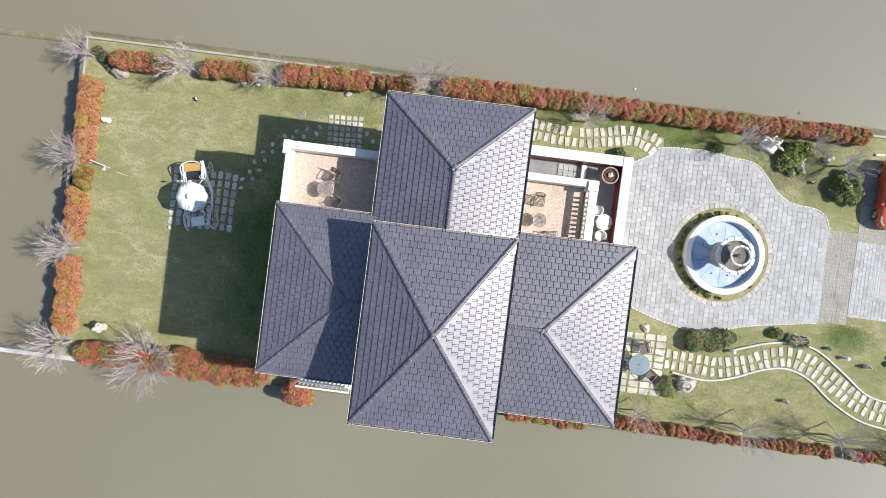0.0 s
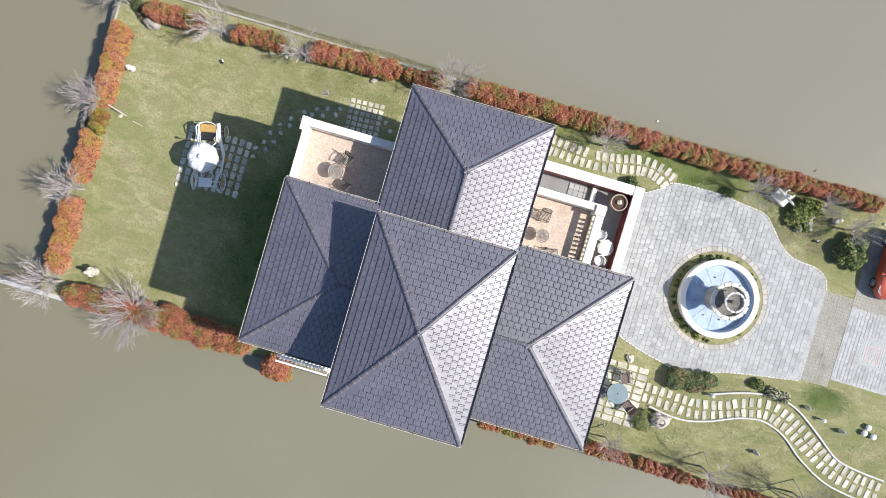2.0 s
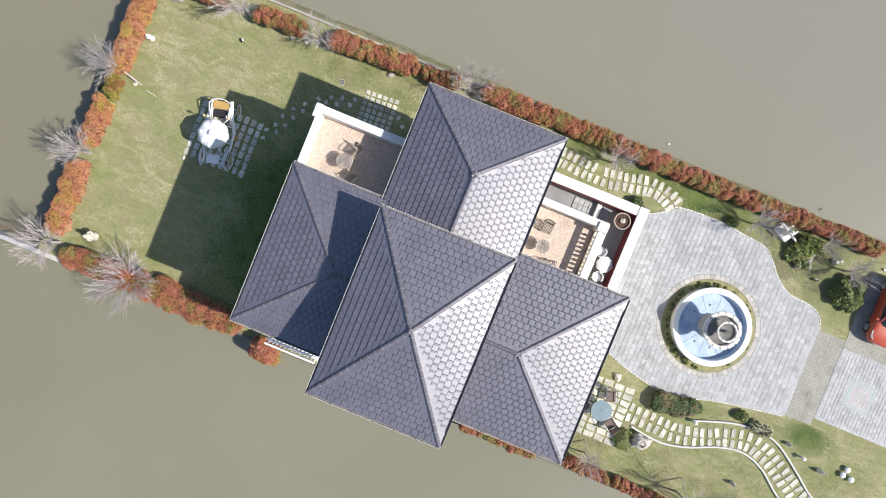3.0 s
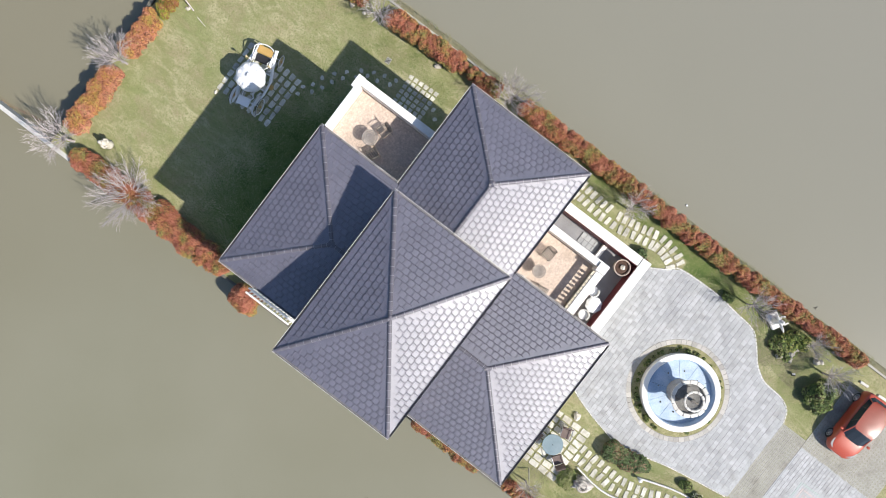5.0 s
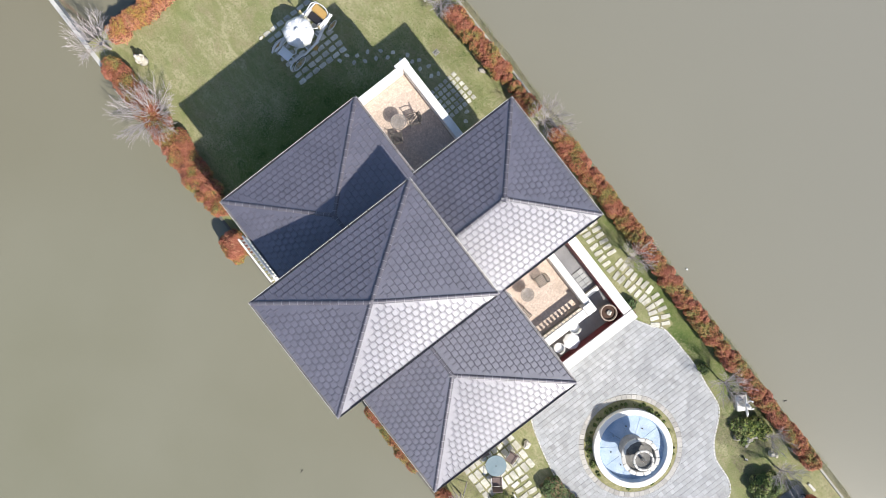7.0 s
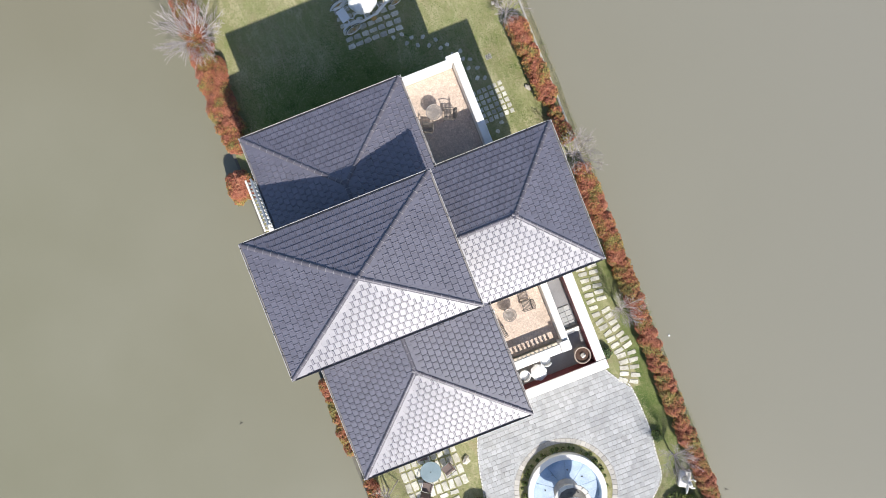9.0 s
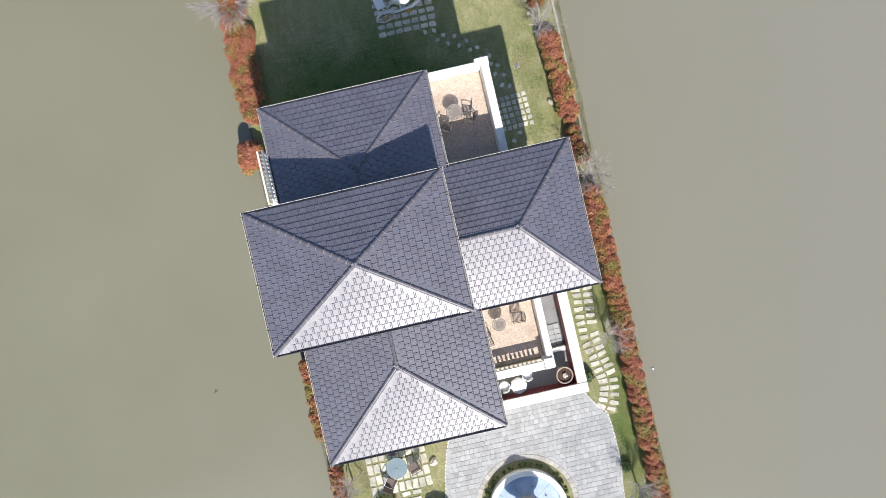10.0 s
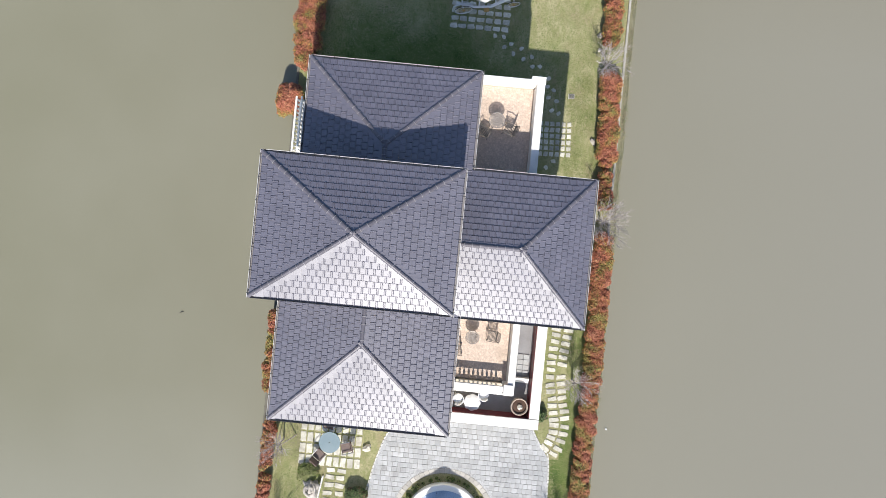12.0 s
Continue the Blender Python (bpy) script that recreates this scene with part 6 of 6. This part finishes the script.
# ---- stone figures, rocks and small things ----
def figure(label, x, y, h, turn, seed, plinth_=0.0, material="statue", category="statue"):
    """A garden statue, kept a plain draped form."""
    bm = bmesh.new()
    if plinth_:
        box(bm, -0.32, 0.32, -0.32, 0.32, 0, plinth_, 0.03)
    lathe(bm, [(0.24 * h, plinth_ * 0.9), (0.22 * h, plinth_ + 0.10 * h), (0.15 * h, plinth_ + 0.38 * h), (0.17 * h, plinth_ + 0.58 * h), (0.12 * h, plinth_ + 0.72 * h), (0.05 * h, plinth_ + 0.78 * h)], 14)
    lump(bm, (0, 0.02, plinth_ + 0.88 * h), (0.09 * h, 0.10 * h, 0.12 * h), seed, 0.1, 2)
    for s in (-1, 1):
        tube(bm, [(s * 0.16 * h, 0, plinth_ + 0.66 * h), (s * 0.22 * h, 0.10 * h, plinth_ + 0.5 * h), (s * 0.05 * h, 0.2 * h, plinth_ + 0.48 * h)], 0.05 * h, 6)
    ob = tagged(part("statue", bm, material, None, "", True), label, category)
    ob.matrix_basis = pose(x, y, 0, 0, 0, turn)
    return ob


figure("small white weathered garden statue at the hedge", 4.05, 19.68, 0.75, 100, 1, 0.0, "white")
figure("white kneeling stone statue in the lawn's corner", -7.45, 18.60, 1.15, 200, 2)
figure("small pale stone statue on the lawn", -6.67, -19.72, 0.55, 30, 3)
figure("small pale stone statue on the lawn", -4.19, -23.92, 0.6, 70, 4)
figure("small grey stone statue beside the path", -3.47, -21.75, 0.5, 10, 5)

bm = bmesh.new()
box(bm, -0.55, 0.55, -0.38, 0.38, 0, 0.30, 0.05)
lathe(bm, [(0.26, 0.28), (0.22, 0.55), (0.15, 0.85), (0.17, 1.1), (0.06, 1.25)], 14)
lump(bm, (0, 0, 1.36), (0.11, 0.11, 0.13), 2, 0.1, 2)
for s in (-1, 1):
    lump(bm, (s * 0.38, 0.10, 1.08), (0.34, 0.07, 0.18), 3, 0.3, 2)
    tube(bm, [(s * 0.16, 0, 1.05), (s * 0.30, -0.22, 0.95), (s * 0.22, -0.40, 1.1)], 0.05, 6)
angel = tagged(part("winged_statue", bm, "white", None, "", True), "white winged stone statue on a broad plinth", "statue")
angel.matrix_basis = pose(7.28, -16.92, 0, 0, 0, 60) @ Matrix.Scale(0.82, 4)

# weathered grey stone figure beside the path
bm = bmesh.new()
lump(bm, (0, 0, 0.24), (0.30, 0.48, 0.28), 8, 0.9, 3, 2.2)
lump(bm, (0.06, 0.14, 0.45), (0.16, 0.26, 0.26), 9, 0.9, 3, 2.4)
lump(bm, (-0.10, -0.22, 0.38), (0.13, 0.18, 0.20), 10, 0.9, 3, 2.4)
torus(bm, (-0.02, 0.0, 0.52), (0.3, 0, 1), 0.24, 0.06, 14, 6)
stone_fig = tagged(part("stone_sculpture", bm, "grey_stone", None, "", True), "lumpy weathered grey stone sculpture beside the path", "statue")
stone_fig.matrix_basis = pose(-6.45, -13.95, 0, 0, 0, 20) @ Matrix.Scale(1.18, 4)


def rock(label, x, y, sx, sy, sz, seed, material="rock"):
    bm = bmesh.new()
    lump(bm, (0, 0, sz * 0.5), (sx, sy, sz), seed, 0.5, 3, 1.5)
    ob = tagged(part("rock", bm, material), label, "rock")
    ob.matrix_basis = pose(x, y, 0, 0, 0, seed * 37)
    return ob


rock("yellowish garden boulder near the patio", -3.63, -11.55, 0.24, 0.18, 0.16, 1, "statue")
rock("brown-grey boulder in the hedge corner", 6.80, 19.25, 0.46, 0.32, 0.34, 2)
for i, (x, y, s) in enumerate(((6.55, -18.1, 0.32), (6.15, -18.2, 0.26), (6.7, -18.75, 0.28), (5.85, -18.35, 0.22), (6.35, -18.65, 0.36), (6.05, -18.95, 0.2), (6.85, -20.2, 0.22), (7.0, -20.45, 0.16))):
    rock("pale grey rockery stone among shrubs", x, y, s * 0.80, s * 0.62, s * 1.0, 20 + i, "statue" if i > 5 else "rock")
for i, (x, y, s) in enumerate(((7.05, 12.38, 0.18), (7.08, 11.58, 0.12), (7.2, 6.5, 0.2), (1.35, 19.6, 0.14), (-1.45, 15.55, 0.12))):
    rock("small stone at the hedge's foot" if x > 5 else "small pale stone on the lawn", x, y, s, s * 0.7, s * 0.6, 40 + i, "statue" if i in (1, 3, 4) else "rock")


def floodlight(x, y, turn):
    f = thing("floodlight", "small dark garden floodlight on a spike in the grass", "garden light", (x, y, 0), turn, "garden floodlights")
    bm = bmesh.new()
    rod(bm, (0, 0, -0.05), (0, 0, 0.12), 0.012, 0.016, 6)
    part("spike", bm, "plastic", f)
    bm = bmesh.new()
    box(bm, -0.10, 0.10, -0.05, 0.05, 0.0, 0.13, 0.012, pose(0, 0, 0.12, 40, 0, 0))
    part("housing", bm, "plastic", f)
    bm = bmesh.new()
    box(bm, -0.085, 0.085, -0.04, 0.04, 0.131, 0.137, 0, pose(0, 0, 0.12, 40, 0, 0))
    part("lens", bm, "lamp_glass", f)


floodlight(5.80, 14.92, 40)
floodlight(5.49, -19.60, 120)
bm = bmesh.new()
box(bm, -0.17, 0.17, -0.14, 0.14, 0, 0.03, 0.006)
drain = part("drain_cover", bm, "concrete")
tagged(drain, "small grey slatted drain cover in the lawn", "drain cover").matrix_basis = pose(5.78, 8.90, 0, 0, 0, 4)
for i in range(5):
    bm = bmesh.new()
    box(bm, -0.14, 0.14, -0.115 + i * 0.05, -0.09 + i * 0.05, 0.031, 0.036)
    part("slot", bm, "plastic", drain)


def bollard(x, y):
    b = thing("garden_lamp", "short grey bollard lamp on the lawn", "garden light", (x, y, 0), 0)
    bm = bmesh.new()
    lathe(bm, [(0.08, 0), (0.06, 0.04), (0.045, 0.08), (0.045, 0.24)], 12)
    part("post", bm, "grey_stone", b)
    bm = bmesh.new()
    lathe(bm, [(0.05, 0.24), (0.10, 0.29), (0.12, 0.36), (0.10, 0.42), (0.0, 0.45)], 14)
    part("lamp_head", bm, "white_paint", b, "white globe head", True)


bollard(-3.88, -22.68)
bollard(-4.30, -16.42)
for i, (x, y) in enumerate(((-3.56, -25.25), (-3.98, -25.65), (-3.92, -25.12))):
    bm = bmesh.new()
    lathe(bm, [(0.07, 0), (0.08, 0.12), (0.18, 0.15), (0.21, 0.21), (0.16, 0.29), (0.0, 0.33)], 18)
    s_ = tagged(part("mushroom_stool", bm, "white_paint", None, "", True), "white mushroom-shaped garden stool on the lawn", "stool", "white garden stools")
    s_.matrix_basis = pose(x, y, 0) @ Matrix.Scale(0.85, 4)
for y in (-23.08, -24.33, -25.46, -26.6):
    bm = bmesh.new()
    box(bm, -0.075, 0.075, -0.27, 0.27, 0, 0.10, 0.025)
    w_ = tagged(part("wheel_stop", bm, "kerb"), "pale concrete wheel stop in the grass", "wheel stop", "wheel stops of the parking place")
    w_.matrix_basis = pose(7.50, y, 0, 0, 0, 4)
bm = bmesh.new()
rod(bm, (0, 0, -0.9), (0, 0, -0.19), 0.06, 0.055, 10)
pole_ = part("marker_post", bm, "white_paint")
tagged(pole_, "thin white marker post standing in the water", "post").matrix_basis = pose(9.62, -9.41, -0.45)

bm = bmesh.new()
rod(bm, (1.95, 20.7, 1.3), (1.42, 19.3, 0.0), 0.03, 0.035, 8)
tagged(part("support_pole", bm, "bark"), "pale wooden pole propping the leaning tree", "pole")
bm = bmesh.new()
rod(bm, (1.25, 18.9, 0.02), (1.12, 18.25, 0.03), 0.025, 0.02, 8)
tagged(part("stick", bm, "statue"), "pale stick lying on the lawn", "stick")

# low plants in the fountain's ring bed and loose weeds on the banks
for i in range(44):
    a = 2 * math.pi * i / 44 + rng.uniform(-0.05, 0.05)
    if math.sin(a) < -0.1 and rng.random() < 0.7:
        continue
    R_ = rng.uniform(2.26, 2.44)
    s_ = rng.uniform(0.07, 0.17)
    shrub("bedding_plant", "low dark green bedding plant beside the fountain", "plant", [(FOUNTAIN[0] + R_ * math.cos(a), FOUNTAIN[1] + R_ * math.sin(a), s_ * 0.7, s_, s_, s_ * rng.uniform(0.8, 1.3))], rng.choice(["green_leaf", "weed", "bush_leaf", "clover"]), 1000, 0.06, 300 + i, "bedding plants round the fountain")


def scatter_blades(name, spots, material, seed, size, label, category, wide=0.09):
    """Loose grass blades and weeds, one mesh: a thin leaning triangle each."""
    r = np.random.RandomState(seed)
    spots = np.array(spots)
    n = len(spots)
    a = r.uniform(0, 2 * np.pi, n)
    # neighbouring blades lean alike
    a = 2.2 * np.sin(spots[:, 0] * 0.9) + 2.0 * np.cos(spots[:, 1] * 0.8 + spots[:, 0] * 0.3) + r.normal(0, 0.5, n)
    L_ = size * r.uniform(0.6, 1.4, n)
    d = np.stack([np.cos(a), np.sin(a), np.zeros(n)], 1)
    s = np.stack([-np.sin(a), np.cos(a), np.zeros(n)], 1) * (L_ * wide)[:, None]
    base = np.concatenate([spots, np.full((n, 1), 0.004)], 1)
    tip = base + d * (L_ * 0.8)[:, None] + np.array([0, 0, 1]) * (L_ * r.uniform(0.04, 0.16, n))[:, None]
    V = np.stack([base - s, base + s, tip], 1).reshape(-1, 3)
    me = bpy.data.meshes.new(name)
    me.from_pydata(V.tolist(), [], np.arange(3 * n).reshape(-1, 3).tolist())
    me.materials.append(M[material])
    return tagged(new(name, me), label, category, kind="stuff")


def lawn_spots(n, seed):
    r = random.Random(seed)
    out = []
    ring_ = lambda x, y: (x - FOUNTAIN[0]) ** 2 + (y - FOUNTAIN[1]) ** 2 < 2.8 ** 2
    while len(out) < n:
        x, y = r.uniform(-9.3, 8.5), r.uniform(-27.5, 21.4)
        if -7.0 < x < 5.0 and -8.6 < y < 7.8:
            continue
        if inside(x, y, DRIVE) or ring_(x, y) or (-1.8 < x < 3.1 and y < -20.9) or (2.6 < x < 7.1 and y < -22.4):
            continue
        if noise.noise(Vector((x * 0.5, y * 0.5, 3))) < r.uniform(-0.6, 0.35):
            continue
        out.append((x, y))
    return out


scatter_blades("grass_blades", lawn_spots(60000, 5), "blade", 6, 0.11, "short dry yellow-green grass blades of the lawn", "grass")
weeds = []
r_ = random.Random(18)
for _ in range(26000):
    x, y = r_.uniform(4.2, 8.3), r_.uniform(-22.4, -3.3)
    if inside(x, y, DRIVE) or x < 5.2 and y > -9 or (x < 7.2 and y > -11.2):
        continue
    if noise.noise(Vector((x * 0.7, y * 0.7, 8))) > r_.uniform(-0.35, 0.5):
        weeds.append((x, y))
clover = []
# thick drift beside the house, put there to darken its shade on the lawn
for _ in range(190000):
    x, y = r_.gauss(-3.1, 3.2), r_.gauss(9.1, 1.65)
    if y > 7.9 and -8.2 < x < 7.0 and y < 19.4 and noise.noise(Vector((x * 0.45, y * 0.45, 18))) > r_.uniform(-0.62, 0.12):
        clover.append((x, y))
for _ in range(22000):
    x, y = r_.gauss(7.2, 0.5), r_.gauss(-10.9, 1.9)
    if 5.6 < x < 8.25 and y < -4.0 and not inside(x, y, DRIVE) and (y < -11.2 or x > 7.0) and noise.noise(Vector((x * 0.7, y * 0.7, 71))) > r_.uniform(-0.7, 0.2):
        clover.append((x, y))
for _ in range(9000):
    x, y = r_.gauss(6.7, 0.7), r_.gauss(-18.6, 1.5)
    if x < 8.2 and y > -21.0 and not inside(x, y, DRIVE) and noise.noise(Vector((x * 0.7, y * 0.7, 81))) > r_.uniform(-0.5, 0.3):
        clover.append((x, y))
for _ in range(7000):
    x, y = r_.gauss(-2.8, 0.38), r_.gauss(-22.6, 0.65)
    if not inside(x, y, DRIVE) and x < -2.1:
        clover.append((x, y))
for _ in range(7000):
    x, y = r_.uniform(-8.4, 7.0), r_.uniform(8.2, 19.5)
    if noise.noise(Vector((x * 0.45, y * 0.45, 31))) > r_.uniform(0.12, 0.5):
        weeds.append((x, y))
for _ in range(30000):
    x, y = r_.uniform(6.95, 8.25), r_.uniform(-17.0, -3.0)
    if noise.noise(Vector((x * 0.8, y * 0.8, 51))) > r_.uniform(-0.8, 0.3):
        weeds.append((x, y))
for _ in range(14000):
    x, y = r_.gauss(6.7, 0.7), r_.gauss(7.0, 3.2)
    if 4.2 < x < 7.6 and 3.4 < y < 19.5 and noise.noise(Vector((x * 0.8, y * 0.8, 61))) > r_.uniform(-0.6, 0.4):
        weeds.append((x, y))
for _ in range(34000):
    x, y = r_.uniform(-8.6, -3.0), r_.uniform(-27, -12.9)
    if noise.noise(Vector((x * 0.6, y * 0.6, 41))) > r_.uniform(-0.2, 0.5):
        weeds.append((x, y))
for _ in range(4000):
    a, R_ = r_.uniform(0, 6.283), r_.uniform(2.2, 2.56)
    weeds.append((FOUNTAIN[0] + R_ * math.cos(a), FOUNTAIN[1] + R_ * math.sin(a)))
scatter_blades("clover", clover, "clover", 17, 0.066, "deep green clover, packed where it darkens the lawn in the house's shade", "clover", 0.2)
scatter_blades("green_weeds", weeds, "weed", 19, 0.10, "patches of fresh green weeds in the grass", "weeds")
weeds = []
r_ = random.Random(8)
for _ in range(9000):
    y = r_.uniform(-30, 21.5)
    if noise.noise(Vector((y * 0.7, 1, 0))) > r_.uniform(-0.5, 0.4):
        weeds.append((r_.uniform(8.62, 9.05), y))
w_ = scatter_blades("bank_weeds", weeds, "dry_weed", 9, 0.16, "dry weeds on the earth bank below the wall", "weeds")
w_.location.z = -0.42

# dry stalks among the rockery and along the shore's foot
weeds = []
for _ in range(15000):
    x, y = r_.uniform(4.9, 7.7), r_.uniform(-22.3, -16.2)
    if not inside(x, y, DRIVE) and noise.noise(Vector((x * 0.9, y * 0.9, 71))) > r_.uniform(-0.3, 0.5):
        weeds.append((x, y))
for _ in range(9000):
    x, y = r_.uniform(-8.7, -7.2), r_.uniform(-26.5, -10.5)
    if noise.noise(Vector((x * 0.7, y * 0.7, 81))) > r_.uniform(-0.2, 0.5):
        weeds.append((x, y))
scatter_blades("dry_stalks", weeds, "dry_weed", 39, 0.15, "dry brown stalks in rough grass", "weeds")

# a drift of reddish floating weed off the white wall
drift = []
for p, way in spline([(-9.25, 27.2), (-9.30, 25.6), (-9.15, 24.4), (-8.95, 23.5), (-8.85, 22.5)], 0.02):
    for _ in range(2):
        drift.append((p.x + r_.gauss(0, 0.05), p.y + r_.gauss(0, 0.05)))
w_ = scatter_blades("floating_weed", drift, "drift", 29, 0.10, "thin line of reddish-brown weed floating on the water", "water weed")
w_.location.z = -0.70

# dark twigs afloat on the pond
for x, y, turn in ((-14.85, -5.15, 20), (9.45, -18.7, 140)):
    bm = bmesh.new()
    tube(bm, [(-0.13, 0, 0), (-0.02, 0.02, 0.02), (0.10, -0.01, 0.01)], 0.016, 5)
    rod(bm, (0, 0.02, 0.01), (0.05, 0.12, 0.05), 0.012, 0.006, 5)
    tagged(part("twig", bm, "dark_stone"), "short dark twig floating on the water", "twig").matrix_basis = pose(x, y, -0.695, 0, 0, turn)
